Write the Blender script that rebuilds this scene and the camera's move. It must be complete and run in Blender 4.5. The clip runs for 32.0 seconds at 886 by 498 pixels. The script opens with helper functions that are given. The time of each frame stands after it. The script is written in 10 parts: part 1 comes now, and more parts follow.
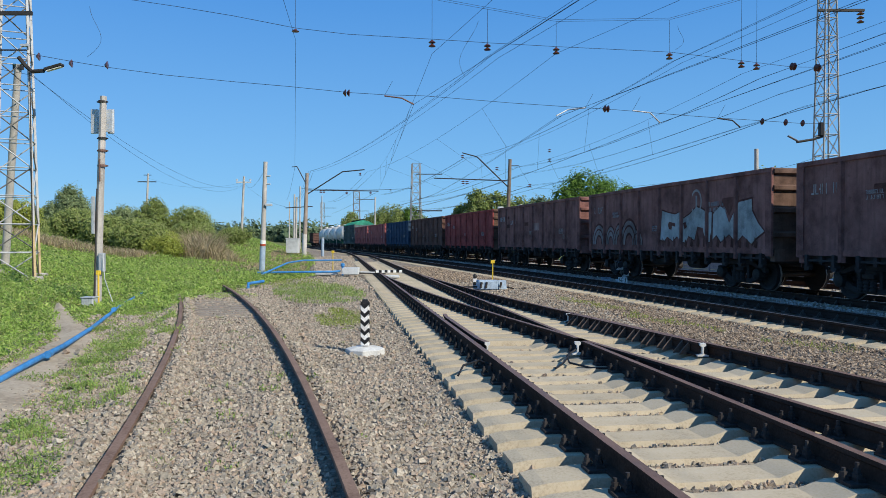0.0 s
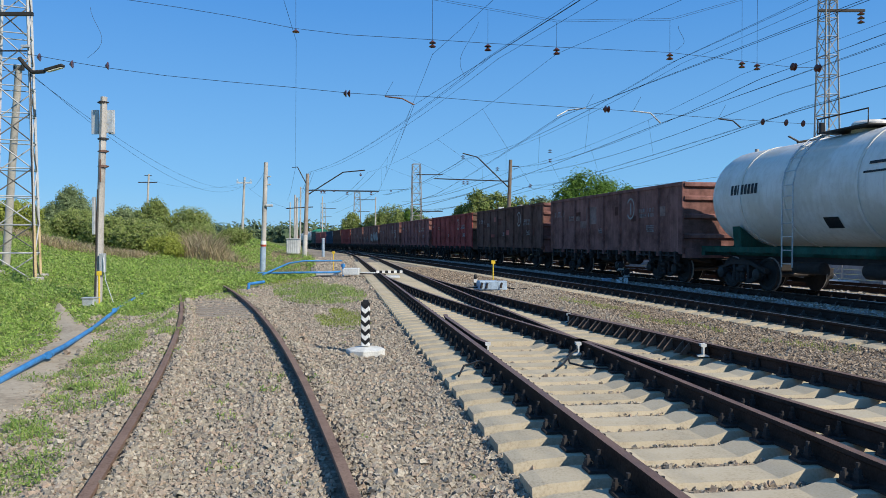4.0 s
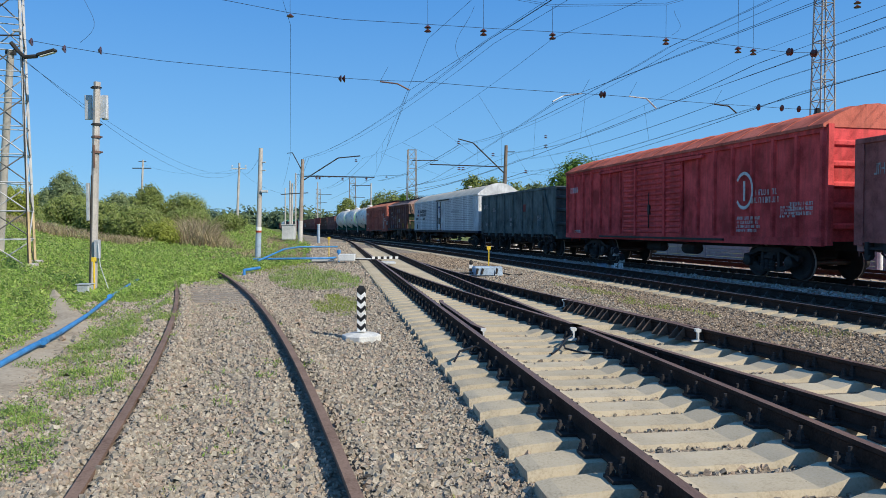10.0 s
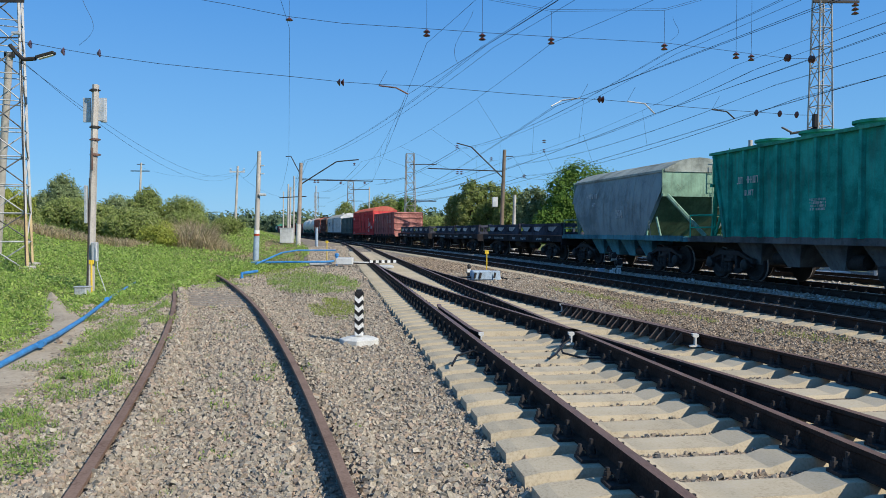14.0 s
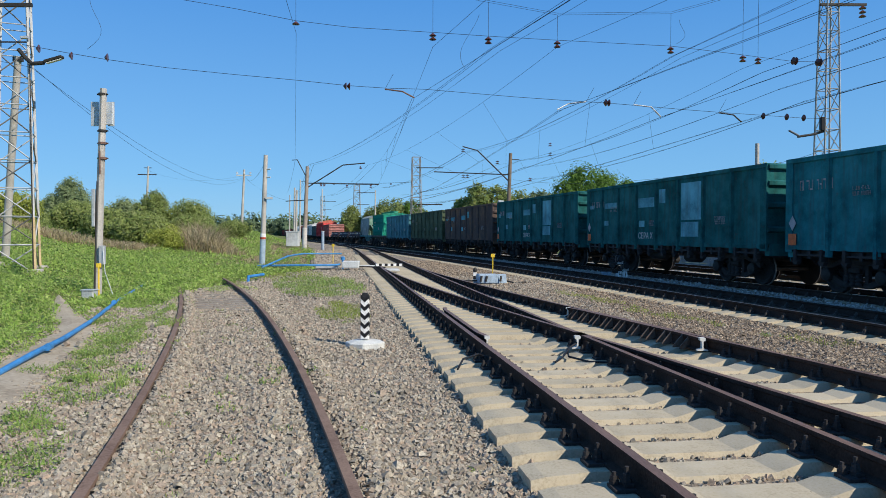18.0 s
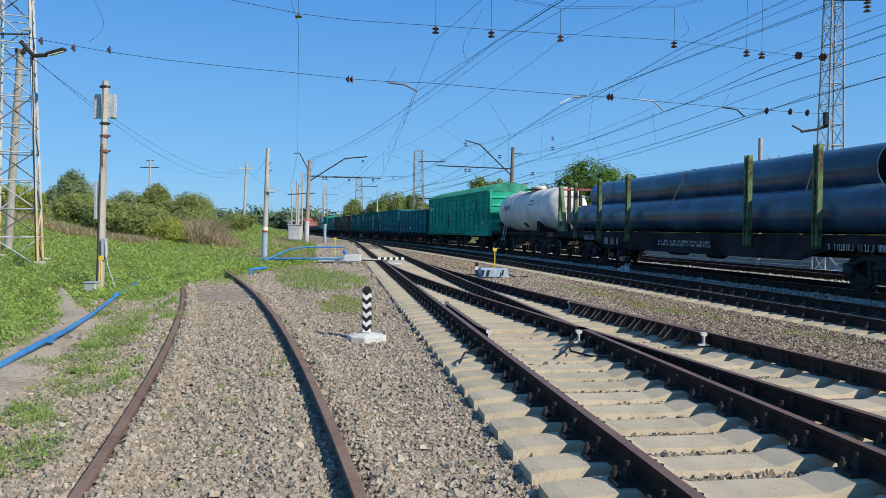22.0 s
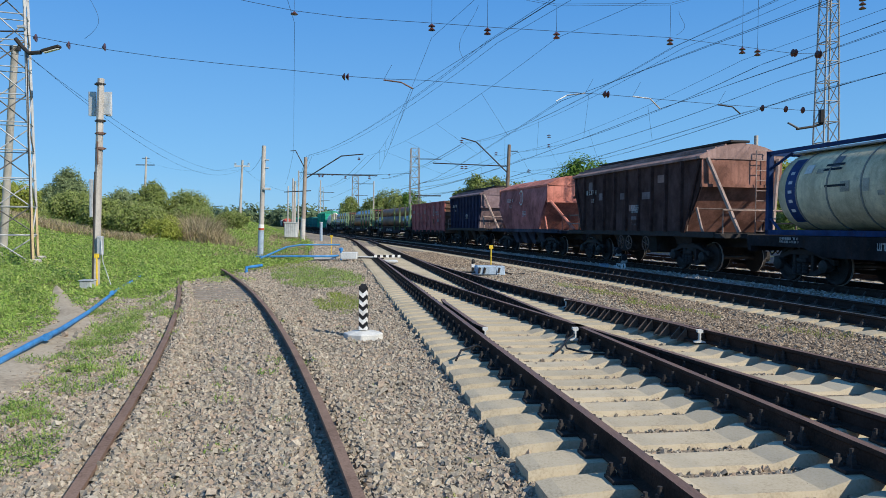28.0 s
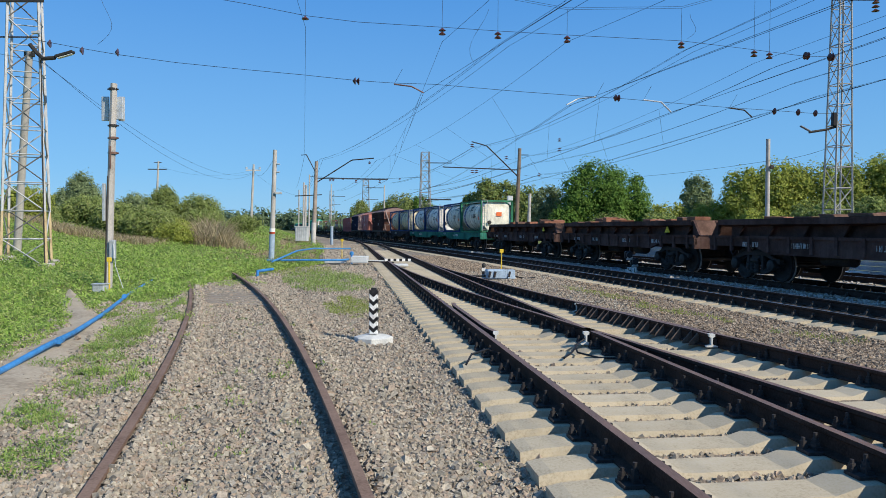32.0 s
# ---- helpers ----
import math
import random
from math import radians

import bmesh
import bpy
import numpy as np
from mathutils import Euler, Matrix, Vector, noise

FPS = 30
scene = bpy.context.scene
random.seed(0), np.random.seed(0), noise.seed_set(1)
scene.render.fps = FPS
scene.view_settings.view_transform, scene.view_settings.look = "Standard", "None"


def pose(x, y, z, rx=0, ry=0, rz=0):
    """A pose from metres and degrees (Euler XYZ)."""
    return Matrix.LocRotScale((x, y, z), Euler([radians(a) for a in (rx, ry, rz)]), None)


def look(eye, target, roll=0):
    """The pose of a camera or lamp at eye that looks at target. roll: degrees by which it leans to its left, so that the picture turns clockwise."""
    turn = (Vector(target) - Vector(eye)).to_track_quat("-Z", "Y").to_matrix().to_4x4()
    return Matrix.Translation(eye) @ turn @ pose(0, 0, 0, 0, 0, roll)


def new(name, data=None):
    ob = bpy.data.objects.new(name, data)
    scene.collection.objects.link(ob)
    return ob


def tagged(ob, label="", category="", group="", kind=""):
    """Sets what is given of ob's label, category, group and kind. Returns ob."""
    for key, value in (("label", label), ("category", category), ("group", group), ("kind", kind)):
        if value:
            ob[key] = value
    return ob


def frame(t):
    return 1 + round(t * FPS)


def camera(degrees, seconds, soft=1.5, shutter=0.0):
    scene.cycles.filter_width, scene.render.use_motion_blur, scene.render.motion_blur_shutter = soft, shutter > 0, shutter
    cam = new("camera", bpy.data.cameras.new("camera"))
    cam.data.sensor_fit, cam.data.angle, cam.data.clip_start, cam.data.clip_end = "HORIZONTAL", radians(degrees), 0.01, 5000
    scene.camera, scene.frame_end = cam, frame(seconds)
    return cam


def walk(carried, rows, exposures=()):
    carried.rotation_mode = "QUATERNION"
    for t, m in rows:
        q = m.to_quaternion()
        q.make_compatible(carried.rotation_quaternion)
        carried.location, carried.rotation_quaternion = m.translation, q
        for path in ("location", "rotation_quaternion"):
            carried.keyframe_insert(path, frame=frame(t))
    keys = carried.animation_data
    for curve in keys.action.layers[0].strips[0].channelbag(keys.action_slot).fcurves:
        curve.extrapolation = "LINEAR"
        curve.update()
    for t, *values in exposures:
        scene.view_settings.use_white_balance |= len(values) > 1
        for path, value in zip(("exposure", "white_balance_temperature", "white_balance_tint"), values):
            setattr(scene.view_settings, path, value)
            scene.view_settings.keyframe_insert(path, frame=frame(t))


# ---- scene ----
cam = camera(61.42, 32.0, soft=0.6)
EYE = (0.0, 0.0, 1.43)
# seconds, turn to the left, tilt up, lean (degrees): a camera on one spot, turning slightly
TURNS = [
    (0, 0.00, -0.61, 0.10), (0.5, 0.01, -0.67, 0.07), (1, 0.06, -0.62, 0.04), (1.5, 0.18, -0.49, 0.04),
    (2, 0.26, -0.37, 0.04), (2.5, 0.23, -0.30, 0.03), (3, 0.14, -0.36, 0.03), (3.5, 0.09, -0.47, 0.07),
    (5.5, -0.11, -0.89, -0.02), (6, -0.13, -1.03, -0.05), (6.5, -0.08, -1.17, -0.08), (7, -0.07, -1.28, -0.03),
    (7.5, -0.09, -1.38, 0.01), (8, -0.17, -1.47, 0.08), (8.5, -0.22, -1.58, 0.06), (9, -0.30, -1.63, 0.10),
    (9.5, -0.34, -1.64, 0.07), (10, -0.30, -1.66, 0.03), (10.5, -0.21, -1.66, 0.01), (11, -0.13, -1.61, -0.07),
    (11.5, -0.18, -1.55, -0.07), (12, -0.24, -1.48, -0.06), (12.5, -0.36, -1.39, 0.02), (13, -0.43, -1.31, 0.11),
    (13.5, -0.44, -1.32, 0.19), (14, -0.45, -1.35, 0.26), (14.5, -0.50, -1.38, 0.33), (16.5, -0.04, -1.01, 0.29),
    (17, 0.02, -1.06, 0.27), (17.5, 0.04, -1.10, 0.25), (18, 0.01, -1.09, 0.28), (18.5, 0.01, -1.04, 0.27),
    (19, 0.06, -1.04, 0.26), (19.5, 0.08, -1.13, 0.26), (20, 0.19, -1.26, 0.26), (20.5, 0.33, -1.40, 0.29),
    (21, 0.38, -1.46, 0.30), (21.5, 0.29, -1.51, 0.39), (22, 0.16, -1.56, 0.50), (22.5, 0.02, -1.59, 0.67),
    (23, -0.11, -1.58, 0.74), (23.5, -0.20, -1.54, 0.75), (24, -0.26, -1.62, 0.72), (24.5, -0.25, -1.80, 0.74),
    (25, -0.23, -1.96, 0.79), (25.5, -0.21, -2.05, 0.76), (27.5, -0.18, -1.89, 0.48), (28, -0.12, -1.75, 0.44),
    (28.5, 0.01, -1.72, 0.38), (29, 0.13, -1.70, 0.40), (29.5, 0.21, -1.69, 0.45), (30, 0.25, -1.65, 0.52),
    (30.5, 0.31, -1.62, 0.52), (31, 0.31, -1.60, 0.55), (31.5, 0.32, -1.54, 0.54), (32, 0.68, -1.46, 0.43),
]
walk(cam, [(t, pose(*EYE, 90 + tilt, 0, turn) @ pose(0, 0, 0, 0, 0, lean)) for t, turn, tilt, lean in TURNS])

# ---- light ----
SUN_TO = Vector((0.631, -0.51, 0.588)).normalized()
world = bpy.data.worlds.new("sky")
scene.world = world
world.use_nodes = True
wn = world.node_tree.nodes
sky = wn.new("ShaderNodeTexSky")
sky.sky_type, sky.sun_disc = "NISHITA", False
sky.sun_elevation = math.asin(SUN_TO.z)
sky.sun_rotation = math.atan2(SUN_TO.x, SUN_TO.y)
sky.air_density, sky.dust_density, sky.ozone_density = 1.0, 0.3, 2.5
# the clear blue of a summer sky, paler at the horizon, over the physical sky
co = wn.new("ShaderNodeTexCoord")
sep, ramp, mixer, dim = wn.new("ShaderNodeSeparateXYZ"), wn.new("ShaderNodeValToRGB"), wn.new("ShaderNodeMix"), wn.new("ShaderNodeMix")
world.node_tree.links.new(co.outputs["Generated"], sep.inputs[0])
world.node_tree.links.new(sep.outputs[2], ramp.inputs[0])
for k, (at, colour) in enumerate(((0.0, (0.29, 0.58, 0.87)), (1.0, (0.04, 0.145, 0.38)), (0.07, (0.20, 0.50, 0.86)), (0.30, (0.085, 0.325, 0.78)), (0.6, (0.08, 0.285, 0.66)))):
    stop = ramp.color_ramp.elements[k] if k < 2 else ramp.color_ramp.elements.new(at)
    stop.position, stop.color = at, (*colour, 1)
dim.data_type, dim.blend_type = "RGBA", "MULTIPLY"
dim.inputs[0].default_value, dim.inputs[7].default_value = 1.0, (0.07, 0.10, 0.14, 1)
world.node_tree.links.new(sky.outputs[0], dim.inputs[6])
mixer.data_type = "RGBA"
mixer.inputs[0].default_value = 0.82
world.node_tree.links.new(dim.outputs[2], mixer.inputs[6])
world.node_tree.links.new(ramp.outputs[0], mixer.inputs[7])
world.node_tree.links.new(mixer.outputs[2], wn["Background"].inputs[0])
wn["Background"].inputs[1].default_value = 1.0
sun = new("sun", bpy.data.lights.new("sun", "SUN"))
sun.data.energy, sun.data.angle, sun.data.color = 5.0, radians(0.53), (1.0, 0.92, 0.775)
sun.matrix_world = look((0, 0, 40), Vector((0, 0, 40)) - SUN_TO)
scene.view_settings.exposure = 0.0


# ---- materials ----
def material(name, base, rough=0.7, metal=0.0, dark=None, light=None, grain=30.0, stain=1.2, bump=0.15, mix=0.55, stretch=(1, 1, 1), bump_scale=None, spec=0.2, vary=0.0):
    """A surface with fine grain, larger stains and a little relief, in metres of the object's own space."""
    m = bpy.data.materials.new(name)
    m.use_nodes = True
    nt = m.node_tree
    n, link = nt.nodes, nt.links
    bsdf = n["Principled BSDF"]
    bsdf.inputs["Metallic"].default_value = metal
    bsdf.inputs["Specular IOR Level"].default_value = spec
    dark = dark or tuple(c * 0.55 for c in base)
    light = light or tuple(min(1, c * 1.3 + 0.01) for c in base)
    co = n.new("ShaderNodeTexCoord")
    mp = n.new("ShaderNodeMapping")
    mp.inputs["Scale"].default_value = stretch
    link.new(co.outputs["Object"], mp.inputs[0])
    fine, big = n.new("ShaderNodeTexNoise"), n.new("ShaderNodeTexNoise")
    fine.inputs["Scale"].default_value, fine.inputs["Detail"].default_value = grain, 6
    big.inputs["Scale"].default_value, big.inputs["Detail"].default_value = stain, 5
    big.inputs["Roughness"].default_value = 0.65
    link.new(mp.outputs[0], fine.inputs[0])
    link.new(mp.outputs[0], big.inputs[0])
    ramp = n.new("ShaderNodeValToRGB")
    e = ramp.color_ramp.elements
    e[0].position, e[0].color = 0.32, (*dark, 1)
    e[1].position, e[1].color = 0.72, (*light, 1)
    mid = e.new(0.5)
    mid.color = (*base, 1)
    blend = n.new("ShaderNodeMix")
    blend.data_type = "FLOAT"
    blend.inputs[0].default_value = mix
    link.new(fine.outputs[0], blend.inputs[2])
    link.new(big.outputs[0], blend.inputs[3])
    link.new(blend.outputs[0], ramp.inputs[0])
    colour = ramp.outputs[0]
    if vary:
        info, hsv = n.new("ShaderNodeObjectInfo"), n.new("ShaderNodeHueSaturation")
        rng = n.new("ShaderNodeMapRange")
        rng.inputs[3].default_value, rng.inputs[4].default_value = 1 - vary, 1 + vary
        link.new(info.outputs["Random"], rng.inputs[0])
        link.new(rng.outputs[0], hsv.inputs["Value"])
        link.new(colour, hsv.inputs["Color"])
        colour = hsv.outputs[0]
    link.new(colour, bsdf.inputs["Base Color"])
    rr = n.new("ShaderNodeMapRange")
    rr.inputs[3].default_value, rr.inputs[4].default_value = max(0.05, rough - 0.12), min(1, rough + 0.12)
    link.new(big.outputs[0], rr.inputs[0])
    link.new(rr.outputs[0], bsdf.inputs["Roughness"])
    if bump:
        b = n.new("ShaderNodeBump")
        b.inputs["Strength"].default_value, b.inputs["Distance"].default_value = bump, 0.02
        if bump_scale:
            bn = n.new("ShaderNodeTexNoise")
            bn.inputs["Scale"].default_value, bn.inputs["Detail"].default_value = bump_scale, 4
            link.new(co.outputs["Object"], bn.inputs[0])
            link.new(bn.outputs[0], b.inputs["Height"])
        else:
            link.new(fine.outputs[0], b.inputs["Height"])
        link.new(b.outputs[0], bsdf.inputs["Normal"])
    return m


def island_material(name, colours, rough=0.85, grain=60.0, through_light=0.0):
    """Many small joined pieces, each with a tone of its own from the given colours."""
    m = bpy.data.materials.new(name)
    m.use_nodes = True
    n, link = m.node_tree.nodes, m.node_tree.links
    bsdf = n["Principled BSDF"]
    bsdf.inputs["Roughness"].default_value = rough
    bsdf.inputs["Specular IOR Level"].default_value = 0.05
    geo, ramp = n.new("ShaderNodeNewGeometry"), n.new("ShaderNodeValToRGB")
    e = ramp.color_ramp.elements
    for i, c in enumerate(colours):
        x = i / max(1, len(colours) - 1)
        k = e[0] if i == 0 else (e[len(e) - 1] if i == len(colours) - 1 else e.new(x))
        k.position, k.color = x, (*c, 1)
    link.new(geo.outputs["Random Per Island"], ramp.inputs[0])
    co, nz, mul = n.new("ShaderNodeTexCoord"), n.new("ShaderNodeTexNoise"), n.new("ShaderNodeMix")
    nz.inputs["Scale"].default_value = grain
    link.new(co.outputs["Object"], nz.inputs[0])
    mul.data_type, mul.blend_type = "RGBA", "MULTIPLY"
    mul.inputs[0].default_value = 0.5
    link.new(ramp.outputs[0], mul.inputs[6])
    gray = n.new("ShaderNodeMapRange")
    gray.inputs[1].default_value, gray.inputs[2].default_value = 0.3, 0.7
    gray.inputs[3].default_value, gray.inputs[4].default_value = 0.5, 1.4
    link.new(nz.outputs[0], gray.inputs[0])
    link.new(gray.outputs[0], mul.inputs[7])
    link.new(mul.outputs[2], bsdf.inputs["Base Color"])
    if through_light:
        tr, add = n.new("ShaderNodeBsdfTranslucent"), n.new("ShaderNodeMixShader")
        add.inputs[0].default_value = through_light
        link.new(mul.outputs[2], tr.inputs[0])
        link.new(bsdf.outputs[0], add.inputs[1])
        link.new(tr.outputs[0], add.inputs[2])
        link.new(add.outputs[0], n["Material Output"].inputs[0])
    return m


RUST_RAIL = material("rusty_rail", (0.225, 0.15, 0.113), 0.8, 0.0, grain=60, stain=2.5, spec=0.12, dark=(0.11, 0.062, 0.045))
RAIL_SIDE = material("rail_side", (0.052, 0.036, 0.030), 0.85, 0.0, grain=50, stain=3, spec=0.04)
RAIL_TOP = material("worn_rail_top", (0.17, 0.105, 0.078), 0.5, 0.0, grain=60, stain=6, stretch=(1, 0.2, 1))
CONCRETE = material("sleeper_concrete", (0.485, 0.415, 0.30), 0.95, grain=55, stain=2.2, bump=0.1, vary=0.08, spec=0.02, dark=(0.32, 0.262, 0.188), light=(0.53, 0.47, 0.365))
OILY_SHADED_CONCRETE = material("oily_shaded_concrete", (0.10, 0.082, 0.068), 0.9, grain=40, stain=2, dark=(0.05, 0.04, 0.034), light=(0.17, 0.14, 0.115), spec=0.05)
OLD_WOOD = material("old_sleeper_wood", (0.29, 0.245, 0.195), 0.9, grain=25, stain=3, stretch=(1, 6, 1), bump=0.4)
POLE_CONCRETE = material("pole_concrete", (0.45, 0.42, 0.385), 0.9, grain=40, stain=2, bump=0.2)
WHITE_PAINT = material("white_paint", (0.78, 0.78, 0.76), 0.6, grain=40, stain=4, dark=(0.55, 0.53, 0.5))
SLAB_WHITE = material("worn_white_paint", (0.60, 0.60, 0.57), 0.8, grain=40, stain=4, dark=(0.46, 0.45, 0.42), spec=0.05)
BLACK_PAINT = material("black_paint", (0.02, 0.02, 0.022), 0.5, grain=40)
BLUE_PIPE = material("blue_pipe_plastic", (0.05, 0.22, 0.50), 0.45, grain=20, stain=3, mix=0.7)
BLUE_PALE = material("pale_blue_paint", (0.33, 0.42, 0.52), 0.6, grain=30, stain=5)
YELLOW = material("yellow_paint", (0.75, 0.52, 0.05), 0.55)
GALV = material("galvanised_steel", (0.52, 0.54, 0.55), 0.5, 0.35, grain=40, stain=3)
DARK_STEEL = material("dark_steel", (0.05, 0.047, 0.045), 0.65, 0.4, grain=50, stain=5)
BLACK_IRON = material("bogie_iron", (0.046, 0.041, 0.040), 0.8, 0.1, grain=40, stain=4)
WHEEL_STEEL = material("wheel_steel", (0.07, 0.06, 0.055), 0.5, 0.5, grain=40)
TREAD_STEEL = material("worn_tread_steel", (0.30, 0.27, 0.25), 0.45, 0.3, grain=40, stain=6)
CLIP_STEEL = material("dusty_clip_steel", (0.075, 0.066, 0.06), 0.6, 0.2, grain=40)
WIRE = material("wire", (0.03, 0.035, 0.04), 0.6, 0.3, bump=0)
PORCELAIN = material("brown_porcelain", (0.10, 0.036, 0.028), 0.25, bump=0, spec=0.5)
GREY_CABINET = material("grey_cabinet", (0.55, 0.57, 0.57), 0.5)


def stony(name, colours, scale=21.0):
    """Crushed stone seen from a distance: small cells, each with a tone of its own."""
    m = bpy.data.materials.new(name)
    m.use_nodes = True
    n, link = m.node_tree.nodes, m.node_tree.links
    bsdf = n["Principled BSDF"]
    bsdf.inputs["Roughness"].default_value, bsdf.inputs["Specular IOR Level"].default_value = 0.95, 0.1
    co, vor, edge = n.new("ShaderNodeTexCoord"), n.new("ShaderNodeTexVoronoi"), n.new("ShaderNodeTexVoronoi")
    warp, add = n.new("ShaderNodeTexNoise"), n.new("ShaderNodeMix")
    warp.inputs["Scale"].default_value = 30
    add.data_type, add.blend_type = "RGBA", "ADD"
    add.inputs[0].default_value = 0.03
    link.new(co.outputs["Object"], warp.inputs[0])
    link.new(co.outputs["Object"], add.inputs[6])
    link.new(warp.outputs[1], add.inputs[7])
    for v in (vor, edge):
        v.inputs["Scale"].default_value = scale
        link.new(add.outputs[2], v.inputs["Vector"])
    edge.feature = "DISTANCE_TO_EDGE"
    hue, ramp = n.new("ShaderNodeSeparateColor"), n.new("ShaderNodeValToRGB")
    link.new(vor.outputs["Color"], hue.inputs[0])
    for i, c in enumerate(colours):
        x = i / (len(colours) - 1)
        e = ramp.color_ramp.elements
        k = e[0] if i == 0 else (e[len(e) - 1] if i == len(colours) - 1 else e.new(x))
        k.position, k.color = x, (*c, 1)
    link.new(hue.outputs[0], ramp.inputs[0])
    # shade in the gaps between stones is painted dark along the cell edges
    gap, mul, big, tone = n.new("ShaderNodeMapRange"), n.new("ShaderNodeMix"), n.new("ShaderNodeTexNoise"), n.new("ShaderNodeMapRange")
    gap.inputs[2].default_value, gap.inputs[3].default_value = 0.14, 0.68
    link.new(edge.outputs["Distance"], gap.inputs[0])
    big.inputs["Scale"].default_value, big.inputs["Detail"].default_value = 0.7, 5
    link.new(co.outputs["Object"], big.inputs[0])
    tone.inputs[1].default_value, tone.inputs[2].default_value, tone.inputs[3].default_value, tone.inputs[4].default_value = 0.3, 0.7, 0.75, 1.2
    link.new(big.outputs[0], tone.inputs[0])
    mul.data_type, mul.blend_type = "RGBA", "MULTIPLY"
    mul.inputs[0].default_value = 1
    link.new(ramp.outputs[0], mul.inputs[6])
    both = n.new("ShaderNodeMath")
    both.operation = "MULTIPLY"
    link.new(gap.outputs[0], both.inputs[0])
    link.new(tone.outputs[0], both.inputs[1])
    link.new(both.outputs[0], mul.inputs[7])
    link.new(mul.outputs[2], bsdf.inputs["Base Color"])
    b = n.new("ShaderNodeBump")
    b.inputs["Strength"].default_value, b.inputs["Distance"].default_value = 1.0, 0.03
    link.new(edge.outputs["Distance"], b.inputs["Height"])
    link.new(b.outputs[0], bsdf.inputs["Normal"])
    return m


BALLAST_BASE = stony("ballast_bed", [(0.20, 0.168, 0.132), (0.36, 0.305, 0.24), (0.29, 0.248, 0.20), (0.40, 0.338, 0.262), (0.33, 0.248, 0.188), (0.25, 0.222, 0.182), (0.43, 0.372, 0.30)])
STONE = island_material("ballast_stone", [(0.228, 0.199, 0.160), (0.342, 0.299, 0.239), (0.437, 0.385, 0.310), (0.285, 0.249, 0.200), (0.399, 0.305, 0.230), (0.266, 0.240, 0.200), (0.342, 0.268, 0.209), (0.475, 0.425, 0.342), (0.209, 0.183, 0.149), (0.323, 0.290, 0.232), (0.389, 0.348, 0.277)], 0.9)
DARK_STONE = island_material("brown_ballast_stone", [(0.22, 0.165, 0.115), (0.36, 0.275, 0.195), (0.29, 0.23, 0.17), (0.50, 0.41, 0.31), (0.12, 0.095, 0.075), (0.16, 0.125, 0.10), (0.38, 0.31, 0.235)], 0.9)
EARTH = material("meadow_earth", (0.16, 0.19, 0.065), 0.95, grain=6, stain=0.35, bump=0.6, dark=(0.09, 0.12, 0.035), light=(0.32, 0.28, 0.165), spec=0.02)


